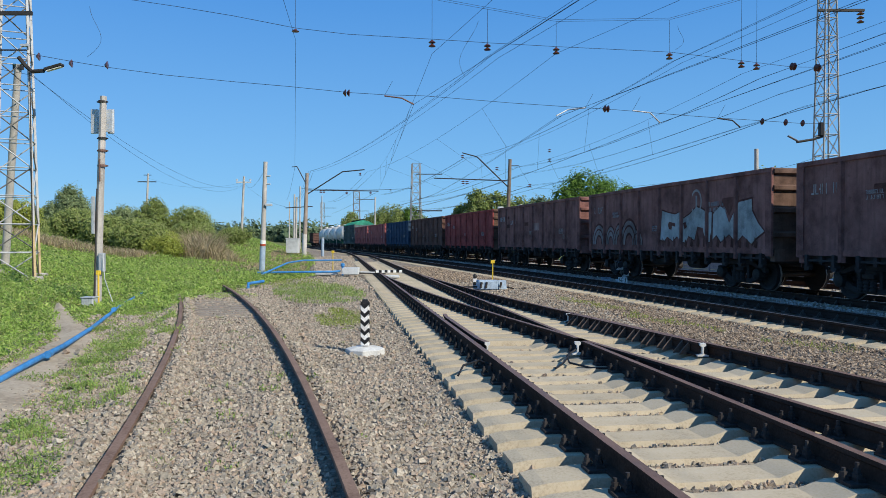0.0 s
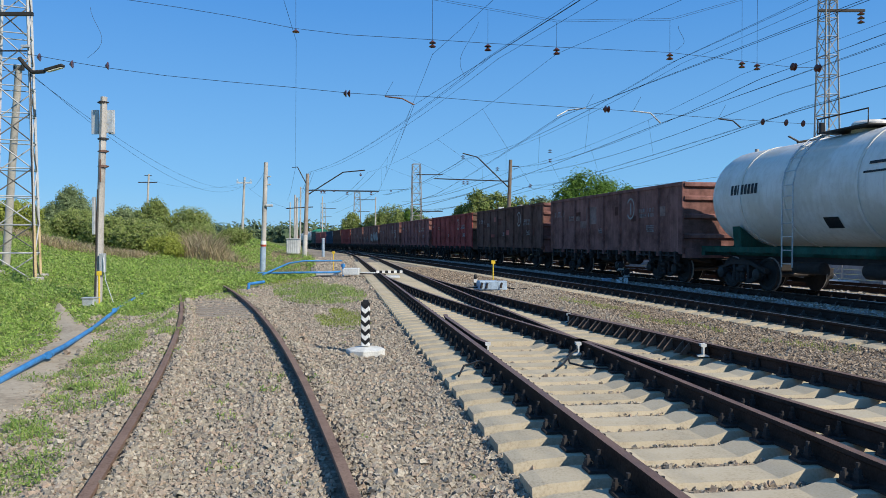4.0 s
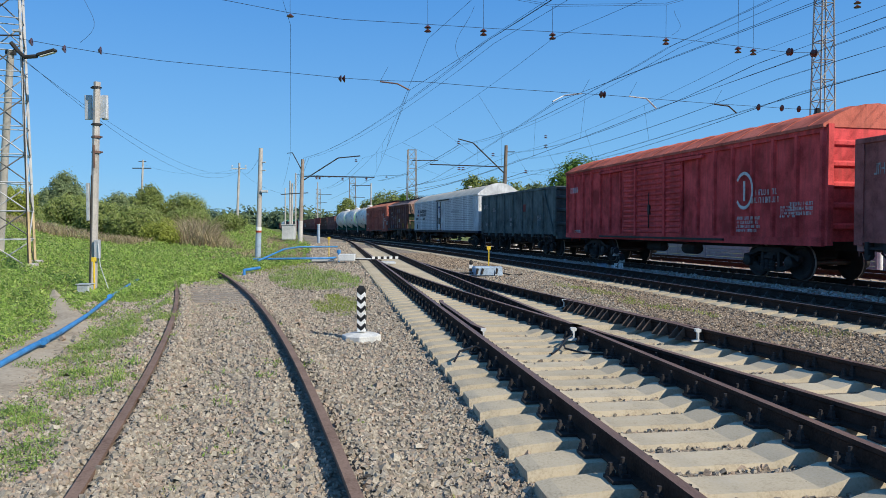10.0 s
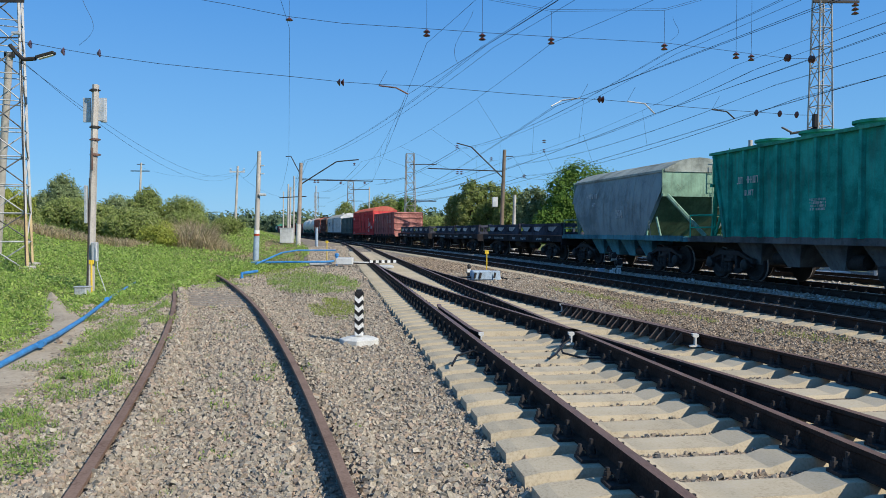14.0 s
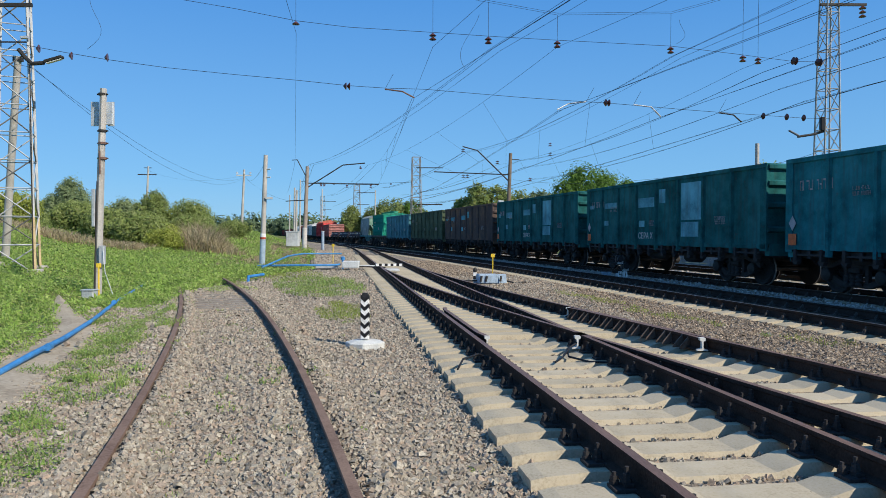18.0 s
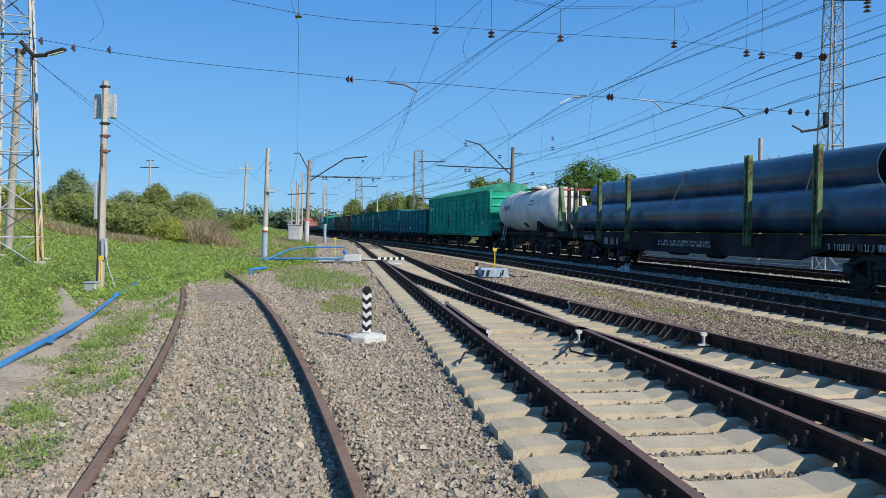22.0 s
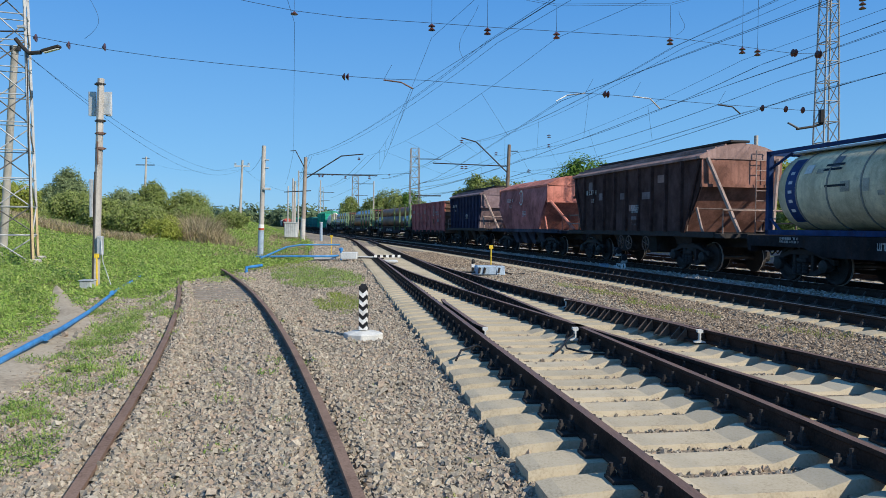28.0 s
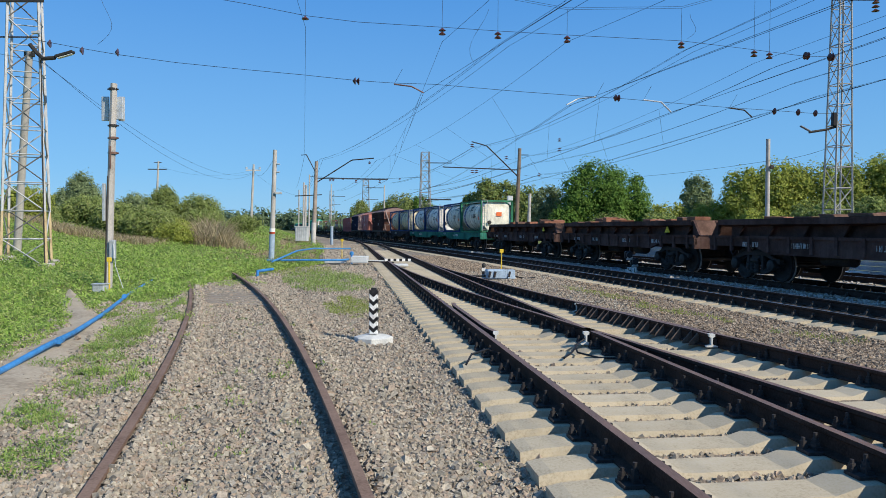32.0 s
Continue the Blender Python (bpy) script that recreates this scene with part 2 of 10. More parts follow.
# ---- mesh helpers ----
class Shape:
    """Collects vertices and faces of one part."""

    def __init__(self):
        self.v, self.f = [], []

    def add(self, verts, faces):
        k = len(self.v)
        self.v += [tuple(p) for p in verts]
        self.f += [tuple(i + k for i in f) for f in faces]
        return self

    def box(self, x0, x1, y0, y1, z0, z1):
        v = [(x, y, z) for z in (z0, z1) for y in (y0, y1) for x in (x0, x1)]
        return self.add(v, [(0, 2, 3, 1), (4, 5, 7, 6), (0, 1, 5, 4), (2, 6, 7, 3), (0, 4, 6, 2), (1, 3, 7, 5)])

    def prism(self, pts, axis, a, b):
        """pts: a closed outline in the two other axes (in x, y, z order), drawn out along axis from a to b."""
        k = len(pts)
        put = {"x": lambda p, t: (t, p[0], p[1]), "y": lambda p, t: (p[0], t, p[1]), "z": lambda p, t: (p[0], p[1], t)}[axis]
        v = [put(p, a) for p in pts] + [put(p, b) for p in pts]
        f = [tuple(range(k - 1, -1, -1)), tuple(range(k, 2 * k))] + [(i, (i + 1) % k, k + (i + 1) % k, k + i) for i in range(k)]
        return self.add(v, f)

    def tube(self, path, r, n=8, caps=True, r_end=None):
        """A round bar along a path of points."""
        pts = [Vector(p) for p in path]
        rings, m = [], len(pts)
        for i, p in enumerate(pts):
            d = (pts[min(i + 1, m - 1)] - pts[max(i - 1, 0)]).normalized()
            u = d.cross(Vector((0, 0, 1)) if abs(d.z) < 0.9 else Vector((1, 0, 0))).normalized()
            w = d.cross(u)
            rad = r if r_end is None else r + (r_end - r) * i / (m - 1)
            rings.append([p + (u * math.cos(2 * math.pi * j / n) + w * math.sin(2 * math.pi * j / n)) * rad for j in range(n)])
        v = [q for ring in rings for q in ring]
        f = [(i * n + j, i * n + (j + 1) % n, (i + 1) * n + (j + 1) % n, (i + 1) * n + j) for i in range(m - 1) for j in range(n)]
        if caps:
            f += [tuple(range(n - 1, -1, -1)), tuple((m - 1) * n + j for j in range(n))]
        return self.add(v, f)

    def lathe(self, prof, n=16, axis="z", at=(0, 0, 0)):
        """prof: (radius, height) pairs turned round an axis."""
        v, f, m = [], [], len(prof)
        for r, h in prof:
            for j in range(n):
                c, s = r * math.cos(2 * math.pi * j / n), r * math.sin(2 * math.pi * j / n)
                p = {"z": (c, s, h), "x": (h, c, s), "y": (s, h, c)}[axis]
                v.append((p[0] + at[0], p[1] + at[1], p[2] + at[2]))
        for i in range(m - 1):
            f += [(i * n + j, i * n + (j + 1) % n, (i + 1) * n + (j + 1) % n, (i + 1) * n + j) for j in range(n)]
        f += [tuple(range(n - 1, -1, -1)), tuple((m - 1) * n + j for j in range(n))]
        return self.add(v, f)

    def sheet(self, grid):
        """A skin over rows of points."""
        h, w = len(grid), len(grid[0])
        return self.add([p for row in grid for p in row], [(i * w + j, i * w + j + 1, (i + 1) * w + j + 1, (i + 1) * w + j) for i in range(h - 1) for j in range(w - 1)])

    def mesh(self, name, bevel=0.0, smooth=False):
        me = bpy.data.meshes.new(name)
        me.from_pydata(self.v, [], self.f)
        if bevel or True:
            bm = bmesh.new()
            bm.from_mesh(me)
            if bevel:
                edges = [e for e in bm.edges if len(e.link_faces) == 2 and e.calc_face_angle(0) > 0.5]
                bmesh.ops.bevel(bm, geom=edges, offset=bevel, segments=1, affect="EDGES", profile=0.5, clamp_overlap=True)
            bmesh.ops.recalc_face_normals(bm, faces=bm.faces)
            bm.to_mesh(me)
            bm.free()
        if smooth:
            me.shade_smooth()
            me.set_sharp_from_angle(angle=radians(40))
        return me


MESHES = {}


def part(name, shape, mat, parent=None, label="", bevel=0.0, smooth=False, at=None):
    """Links a Shape (or a ready mesh) as one mesh object under a thing or a part."""
    if isinstance(shape, Shape):
        shape = shape.mesh(name, bevel, smooth)
        shape.materials.append(mat)
    ob = new(name, shape)
    if parent:
        ob.parent = parent
    if at is not None:
        ob.matrix_basis = at
    if label:
        ob["label"] = label
    return ob


def shared(key, make, mat):
    """One mesh for all pieces alike."""
    if key not in MESHES:
        made = make()
        me = made if isinstance(made, bpy.types.Mesh) else made.mesh(str(key[0]))
        for one in (mat if isinstance(mat, tuple) else (mat,)):
            me.materials.append(one)
        MESHES[key] = me
    return MESHES[key]


def fast_mesh(name, verts, faces, mat, smooth=False):
    """A mesh from number arrays: verts (n, 3), faces (m, k)."""
    me = bpy.data.meshes.new(name)
    m, k = faces.shape
    me.vertices.add(len(verts))
    me.vertices.foreach_set("co", np.ascontiguousarray(verts, dtype=np.float32).ravel())
    me.loops.add(m * k)
    me.loops.foreach_set("vertex_index", np.ascontiguousarray(faces, dtype=np.int32).ravel())
    me.polygons.add(m)
    me.polygons.foreach_set("loop_start", np.arange(0, m * k, k, dtype=np.int32))
    me.update(calc_edges=True)
    me.materials.append(mat)
    if smooth:
        me.shade_smooth()
    else:
        me.shade_flat()
    return me


def thing(name, label, category, group="", kind="", at=None):
    ob = new(name)
    ob.empty_display_size = 0.3
    if at is not None:
        ob.matrix_basis = at
    return tagged(ob, label, category, group, kind)


# ---- plan of the tracks (rail tops at z = 0) ----
TRAIN_AT, TRAIN_WAY, BEND, EASE, BEND_END = (10.777, 19.756), 1.76073, 0.00175882, -2.57898e-05, 70.0


def heading(s):
    s = min(s, BEND_END)
    return TRAIN_WAY + BEND * s + (EASE * s * s / 2 if s > 0 else 0.0)


MAIN = {}
_x, _y = TRAIN_AT
for _k in range(0, 3800):
    MAIN[_k] = (_x, _y, heading(_k * 0.25))
    _a = heading(_k * 0.25 + 0.125)
    _x, _y = _x + 0.25 * math.cos(_a), _y + 0.25 * math.sin(_a)
_x, _y = TRAIN_AT
for _k in range(0, -3600, -1):
    MAIN[_k] = (_x, _y, heading(_k * 0.25))
    _a = heading(_k * 0.25 - 0.125)
    _x, _y = _x - 0.25 * math.cos(_a), _y - 0.25 * math.sin(_a)


def main_at(s, off=0.0):
    """Point and heading on the train's track, off metres to its left."""
    k = math.floor(s / 0.25)
    x, y, a = MAIN[k]
    d = s - k * 0.25
    x, y = x + d * math.cos(a), y + d * math.sin(a)
    return x - math.sin(a) * off, y + math.cos(a) * off, a


def yard_x(y):
    """Centre line of the straight yard track."""
    return 2.745 - 0.1425 * y


def branch_off(y):
    """How far the branch of the turnout lies to the right of the straight track."""
    return 0.0 if y > 36 else ((36 - y) ** 2 / 380 if y > 13 else 1.392 + 0.121 * (13 - y))


def ground_z(x, y):
    """Height of the land: flat at the tracks, a slope on the meadow side and a mound beside the line farther on."""
    d = max(0.0, -7.5 - x)
    near = min(1.0, max(0.0, 1 - (y - 26) / 26))
    z = 2.6 * (1 - math.exp(-(d / 16) ** 2)) * (0.25 + 0.75 * near)
    edge = -9.0 - 0.19 * max(0, y - 45)
    if x < edge:
        z += 1.75 * math.exp(-((y - 92) / 30) ** 2) * (1 - math.exp(-((edge - x) / 4.5) ** 2)) * math.exp(-max(0, edge - x - 10) / 14)
    z += 2.5 * (1 - math.exp(-(max(0, -45 - x) / 60) ** 2))
    rise = min(1.0, max(0.0, (-19.5 - x) / 9)) * min(1.0, max(0.0, (y - 26) / 12)) * min(1.0, max(0.0, (72 - y) / 18))
    z += 1.15 * rise * rise * (3 - 2 * rise)
    z += 0.12 * noise.noise((x * 0.15, y * 0.15, 0)) * min(1, d / 3)
    return -0.27 + z


def train_run(t):
    """Metres that the train has gone after t seconds."""
    return 18.534 * t + 0.0398 * t * t - 0.000944 * t ** 3


# ---- ground and tracks ----
def siding_x(y):
    """Centre line of the old siding."""
    return -0.269 - 0.2264 * y - 0.00353 * y * y


def gravel_left(y):
    """Left edge of the stone bed."""
    knots = [(-60, -2.0), (0, -2.6), (4, -3.4), (8, -4.3), (12, -5.2), (17, -6.6), (19, -7.0), (23, -7.6), (27, -7.4), (31, -7.2), (36, -6.4), (45, -8.0), (80, -14.2), (140, -27), (500, -104)]
    for (y0, x0), (y1, x1) in zip(knots, knots[1:]):
        if y <= y1:
            return x0 + (x1 - x0) * (y - y0) / (y1 - y0)
    return -104


def bed_z(x, y):
    """Surface of the stone bed: a little higher round the old siding, hollow between the tracks."""
    d = x - gravel_left(y)
    edge = -0.04 * max(0, 1 - d / 0.4)
    away = x - siding_x(y)
    old = 0.06 * min(1, max(0, (1.9 - away) / 1.0)) * min(1, max(0, (26 - y) / 4))
    old += 0.07 * (math.exp(-((away - 1.05) / 0.14) ** 2) + math.exp(-((away + 1.05) / 0.16) ** 2) + 1.55 * math.exp(-((away + 0.67) / 0.12) ** 2)) * min(1, max(0, (24 - y) / 4))
    main = main_at(max(-100, min((y - TRAIN_AT[1]) / 0.98, 500)))[0] - 4.2 - x
    mid = 0.05 * math.exp(-((main - 3.0) / 1.0) ** 2) + 0.04 * math.exp(-((main - 1.5) / 0.28) ** 2)
    dip = -0.03 * math.exp(-((x - yard_x(y) + 1.65) / 0.3) ** 2)
    full = 0.085 * min(1, max(0, (-0.85 - main) / 0.35))
    return -0.29 + full + edge + old + mid + dip + 0.02 * noise.noise((x * 0.8, y * 0.8, 3))


def build_ground():
    ys = [-400, -150, -60, -30, -15, -8, -4] + [0.6 * i for i in range(0, 90)] + [54 + 3 * i for i in range(1, 40)] + [180, 220, 300, 450, 700, 1200, 2500, 4500]
    fine = [-13.4 + 0.33 * i for i in range(35)]
    us = [-4000, -1800, -800, -400, -250, -180, -130, -100, -80, -66, -56, -48, -42, -37, -33, -30, -27, -24.5, -22.5, -20.5, -18.8, -17.2, -15.8, -14.5] + fine + [-1, 0.5, 3, 6, 10, 15, 22, 30, 45, 70, 120, 250, 600, 1800, 4000]
    grid = [[(u, y, ground_z(u, y) if u <= gravel_left(y) - 0.1 else (ground_z(u, y) - 0.12 if y < 36 else -0.6)) for u in us] for y in ys]
    me = Shape().sheet(grid).mesh("ground", smooth=True)
    me.materials.append(EARTH)
    tagged(new("ground", me), "green meadow with earth and dry grass beside the tracks", "ground", kind="structure")
    # stone bed from the siding's edge to beyond the train
    rows = []
    yy = [-60, -30, -15, -8, -4] + [0.5 * i for i in range(0, 100)] + [50 + 5 * i for i in range(0, 20)] + [160, 200, 280, 400]
    for y in yy:
        left = gravel_left(y)
        s = (y - TRAIN_AT[1]) / 0.98
        right = main_at(max(-120, min(s, 400)))[0] + 9.2 if y > -60 else 20
        turn = siding_x(min(y, 30)) + 2.2
        xs = [left + (turn - left) * k / 44 for k in range(44)] if turn > left + 0.5 else [left + 0.01 * k for k in range(44)]
        xs += [xs[-1] + 0.05 + (right - xs[-1] - 0.05) * k / 60 for k in range(61)]
        rows.append([(x, y, bed_z(x, y)) for x in xs])
    me = Shape().sheet(rows).mesh("ballast_bed", smooth=True)
    me.materials.append(BALLAST_BASE)
    tagged(new("ballast_bed", me), "grey crushed stone bed under the tracks", "ballast", kind="structure")


RAIL_PROFILE = [(-0.036, 0.0), (0.036, 0.0), (0.036, -0.034), (0.010, -0.05), (0.009, -0.145), (0.07, -0.165), (0.07, -0.18), (-0.07, -0.18), (-0.07, -0.165), (-0.009, -0.145), (-0.010, -0.05), (-0.036, -0.034)]


def rail_mesh(name, path, side=RAIL_SIDE, top=RAIL_TOP, z=0.0, flip=None):
    """A rail swept along plan points; its running face has a material of its own."""
    k, v, f, mi = len(RAIL_PROFILE), [], [], []
    pts = [Vector((p[0], p[1])) for p in path]
    for i, p in enumerate(pts):
        d = (pts[min(i + 1, len(pts) - 1)] - pts[max(i - 1, 0)]).normalized()
        nrm = Vector((d.y, -d.x))
        zz = z if not flip else z + flip(i / (len(pts) - 1))
        v += [(p.x + nrm.x * a, p.y + nrm.y * a, zz + b) for a, b in RAIL_PROFILE]
    for i in range(len(pts) - 1):
        for j in range(k):
            f.append((i * k + j, i * k + (j + 1) % k, (i + 1) * k + (j + 1) % k, (i + 1) * k + j))
            mi.append(1 if j == 0 else 0)
    f += [tuple(range(k)), tuple((len(pts) - 1) * k + j for j in reversed(range(k)))]
    mi += [0, 0]
    me = bpy.data.meshes.new(name)
    me.from_pydata(v, [], f)
    me.materials.append(side)
    me.materials.append(top)
    me.polygons.foreach_set("material_index", mi)
    return me


def sleeper_shape(x0, x1, seats, top=-0.185, waist=-0.245, w0=0.205, w1=0.163):
    """A concrete sleeper along x with raised seats under the rails."""
    stops = [(x0, top - 0.04), (x0 + 0.10, top - 0.02)]
    for i, s in enumerate(seats):
        stops += [(s - 0.22, top), (s + 0.22, top)]
        if i > 0 and s - seats[i - 1] > 0.9:
            stops.append((s - 0.42, waist))
        if i < len(seats) - 1 and seats[i + 1] - s > 0.9:
            stops.append((s + 0.42, waist))
    stops += [(x1 - 0.10, top - 0.02), (x1, top - 0.04)]
    stops.sort()
    clean = [stops[0]]
    for x, z in stops[1:]:
        if x - clean[-1][0] > 0.04:
            clean.append((x, z))
        elif z > clean[-1][1]:
            clean[-1] = (clean[-1][0], z)
    sh, n = Shape(), 4
    v = []
    for x, z in clean:
        v += [(x, -w0, -0.42), (x, -w1, z), (x, w1, z), (x, w0, -0.42)]
    m = len(clean)
    f = [(i * n + j, i * n + (j + 1) % n, (i + 1) * n + (j + 1) % n, (i + 1) * n + j) for i in range(m - 1) for j in range(n)]
    f += [(0, 1, 2, 3), tuple((m - 1) * n + j for j in (3, 2, 1, 0))]
    return sh.add(v, f)


def fastening(sh, x, y, ang, z=-0.17, big=1.0):
    """Clamp plate, clip and two nutted bolts on both sides of a rail at one sleeper."""
    c, s = math.cos(ang), math.sin(ang)

    def put(a, b, h):
        return (x + c * a - s * b, y + s * a + c * b, z + h)
    for side in (-1, 1):
        for a0, w, l, h0, h1 in ((0.118, 0.075, 0.078, -0.012, 0.010), (0.088, 0.030, 0.045, 0.010, 0.034)):
            sh.add([put(side * a0 + i * w, j * l, h) for h in (h0, h1) for j in (-1, 1) for i in (-1, 1)], [(0, 2, 3, 1), (4, 5, 7, 6), (0, 1, 5, 4), (2, 6, 7, 3), (0, 4, 6, 2), (1, 3, 7, 5)])
        for a0, b0, foot, tip in ((0.092, 0.0, 0.034, 0.108 * big), (0.158, 0.045, 0.010, 0.072 * big)):
            for r, h0, h1 in ((0.034, foot, foot + 0.026), (0.026, foot + 0.026, foot + 0.056), (0.015, foot + 0.056, tip)):
                ring = [(side * a0 + r * math.cos(k * 1.0472), b0 + r * math.sin(k * 1.0472)) for k in range(6)]
                sh.add([put(p, q, h) for h in (h0, h1) for p, q in ring], [(6, 7, 8, 9, 10, 11)] + [(k, (k + 1) % 6, 6 + (k + 1) % 6, 6 + k) for k in range(6)])


def build_tracks():
    # main tracks: the train's and the one before it, and one behind
    for label, off, s0, s1 in (("main line under the train with worn bright rails", 0.0, -90, 380), ("main line with concrete sleepers beside the yard", 4.15, -90, 380), ("track behind the train", -4.3, -90, 300)):
        track = thing("railway_track", label, "track", kind="structure")
        ss = [s0 + i * 4 for i in range(int((s1 - s0) / 4) + 1)]
        for side in (0.795, -0.795):
            part("rail", rail_mesh("rail", [main_at(s, off + side)[:2] for s in ss], RAIL_SIDE, RAIL_SHINY), None, track)
        bolts = Shape()
        rest = Shape()
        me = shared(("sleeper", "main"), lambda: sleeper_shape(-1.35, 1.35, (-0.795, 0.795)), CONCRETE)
        # one dark colour paints oil stains and the train's shadow on all but the near stub
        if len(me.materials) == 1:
            me.materials.append(OILY_SHADED_CONCRETE)
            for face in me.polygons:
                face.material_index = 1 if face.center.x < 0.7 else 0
        for i in range(int((s1 - s0) / 0.545)):
            s = s0 + i * 0.545
            x, y, a = main_at(s, off)
            if off < 0 and not 0 < y < 90:
                continue
            if 5 < y < 62:
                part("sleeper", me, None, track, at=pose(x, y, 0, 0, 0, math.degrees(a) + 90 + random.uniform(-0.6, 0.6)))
                if y < 38 and off >= 0:
                    for side in (0.795, -0.795):
                        p = main_at(s, off + side)
                        fastening(bolts, p[0], p[1], a + math.pi / 2)
            elif 62 <= y < 190:
                c, d = math.cos(a + math.pi / 2), math.sin(a + math.pi / 2)
                rest.add([(x + c * u - d * w, y + d * u + c * w, z) for z in (-0.4, -0.19) for w in (-0.12, 0.12) for u in (-1.35, 1.35)], [(0, 2, 3, 1), (4, 5, 7, 6), (0, 1, 5, 4), (2, 6, 7, 3), (0, 4, 6, 2), (1, 3, 7, 5)])
        if bolts.v:
            tagged(part("rail_fastenings", bolts, CLIP_STEEL, track), kind="stuff")
        if rest.v:
            tagged(part("far_sleepers", rest, CONCRETE, track), kind="stuff")
    # yard turnout
    turnout = thing("railway_turnout", "yard turnout with brown rails on pale concrete bearers", "track", kind="structure")
    g = 0.795 * 1.01
    yl = [-14 + 0.5 * i for i in range(0, 100)] + [36 + 4 * i for i in range(0, 60)]

    def merged(y):
        """Beyond the points the yard track runs beside the main line."""
        base = yard_x(y)
        if y > 60:
            base = yard_x(60) - 0.1425 * (y - 60) - 0.0009 * (y - 60) ** 2 * 0.5
        return base

    part("rail", rail_mesh("rail", [(merged(y) - g, y) for y in yl], RAIL_SIDE, RAIL_TOP), None, turnout, "brown stock rail")
    part("rail", rail_mesh("rail", [(merged(y) + g + branch_off(y), y) for y in yl], RAIL_SIDE, RAIL_TOP), None, turnout, "brown stock rail of the branch")
    frog_y = 10.7
    fine = [8.0 + 0.1 * i for i in range(30)] + [11 + 0.5 * i for i in range(49)]
    part("rail", rail_mesh("rail", [(yard_x(y) + g, y) for y in fine if frog_y - 0.1 < y < 35.0], RAIL_SIDE, RAIL_TOP), None, turnout, "closure rail")
    part("rail", rail_mesh("rail", [(yard_x(y) + g, y) for y in yl if y < frog_y + 0.6], RAIL_SIDE, RAIL_TOP), None, turnout)
    part("rail", rail_mesh("rail", [(yard_x(y) - g + branch_off(y) - (0.06 if y < 10.75 else 0), y) for y in fine if frog_y - 0.16 < y < 35.0], RAIL_SIDE, RAIL_TOP, z=-0.001), None, turnout, "closure rail of the branch")
    part("rail", rail_mesh("rail", [(yard_x(y) - g + branch_off(y), y) for y in yl if y < frog_y + 0.6], RAIL_SIDE, RAIL_TOP, z=-0.001), None, turnout)
    # wing rails and check rails
    c1 = part("check_rail", rail_mesh("check_rail", [(yard_x(y) - g + 0.115 + w, y) for y, w in ((10.5, 0.06), (10.9, 0.01), (14.1, 0.01), (14.6, 0.06))], RAIL_SIDE, RAIL_TOP, z=0.01), None, turnout, "short check rail with white painted end")
    c2 = part("check_rail", rail_mesh("check_rail", [(yard_x(y) + g + branch_off(y) - 0.115 - w, y) for y, w in ((10.4, 0.06), (10.9, 0.01), (14.2, 0.01), (14.7, 0.06))], RAIL_SIDE, RAIL_TOP, z=0.01), None, turnout, "short check rail with slanted ribs and white end")
    for y, x in ((10.48, yard_x(10.48) - g + 0.115 + 0.062), (14.71, yard_x(14.71) + g + branch_off(14.71) - 0.178)):
        part("painted_end", Shape().prism([(a * 1.06 + x, b + 0.012) for a, b in RAIL_PROFILE], "y", y - 0.05, y + 0.012), SLAB_WHITE, turnout, "white painted rail end")
    x = yard_x(10.38) + g + branch_off(10.38) - 0.165
    part("painted_end", Shape().prism([(a * 1.1 + x, b + 0.014) for a, b in RAIL_PROFILE], "y", 10.33, 10.43), SLAB_WHITE, turnout, "white painted rail end")
    x = 1.90
    part("painted_end", Shape().prism([(a * 1.1 + x, b + 0.014) for a, b in RAIL_PROFILE], "y", 10.46, 10.56), SLAB_WHITE, turnout, "white painted wing rail end")
    for k in range(18):
        y = 10.66 + (k // 2) * 0.45 + (k % 2) * 0.16
        x = yard_x(y) + g + branch_off(y) - 0.155
        part("check_rail_rib", Shape().add([(x, y, -0.18), (x - 0.17, y - 0.03, -0.185), (x - 0.15, y - 0.03, -0.14), (x - 0.02, y, 0.0), (x, y + 0.022, -0.18), (x - 0.17, y - 0.008, -0.185), (x - 0.15, y - 0.008, -0.14), (x - 0.02, y + 0.022, 0.0)], [(0, 1, 2, 3), (7, 6, 5, 4), (0, 4, 5, 1), (1, 5, 6, 2), (2, 6, 7, 3), (3, 7, 4, 0)]), RIB_STEEL, turnout, "worn brown steel rib")
    bolts, k = Shape(), 0
    y = 0.6 - 0.53 * 27
    square = math.degrees(math.atan(0.1425))
    while y < 60:
        b = branch_off(y)
        x = yard_x(y)
        seats = sorted({round(v, 3) for v in (-g, g, g + b, -g + b)}) if y < 35 else [-g, g]
        flat = 12 < y < 37
        sh = sleeper_shape(-g - 0.62, (g + b if y < 35 else g) + 0.62, seats, waist=-0.19 if flat else -0.245)
        part("sleeper", sh, CONCRETE, turnout, at=pose(x, y, 0, 0, 0, square + random.uniform(-0.5, 0.5)))
        for v in seats:
            fastening(bolts, x + v * 0.985, y + v * 0.1425, radians(square), big=1.25)
        y += 0.53
    tagged(part("rail_fastenings", bolts, BLACK_IRON, turnout), kind="stuff")
    # old siding
    siding = thing("siding_track", "old rusty siding sunk in gravel and overgrown at its end", "track", kind="structure")
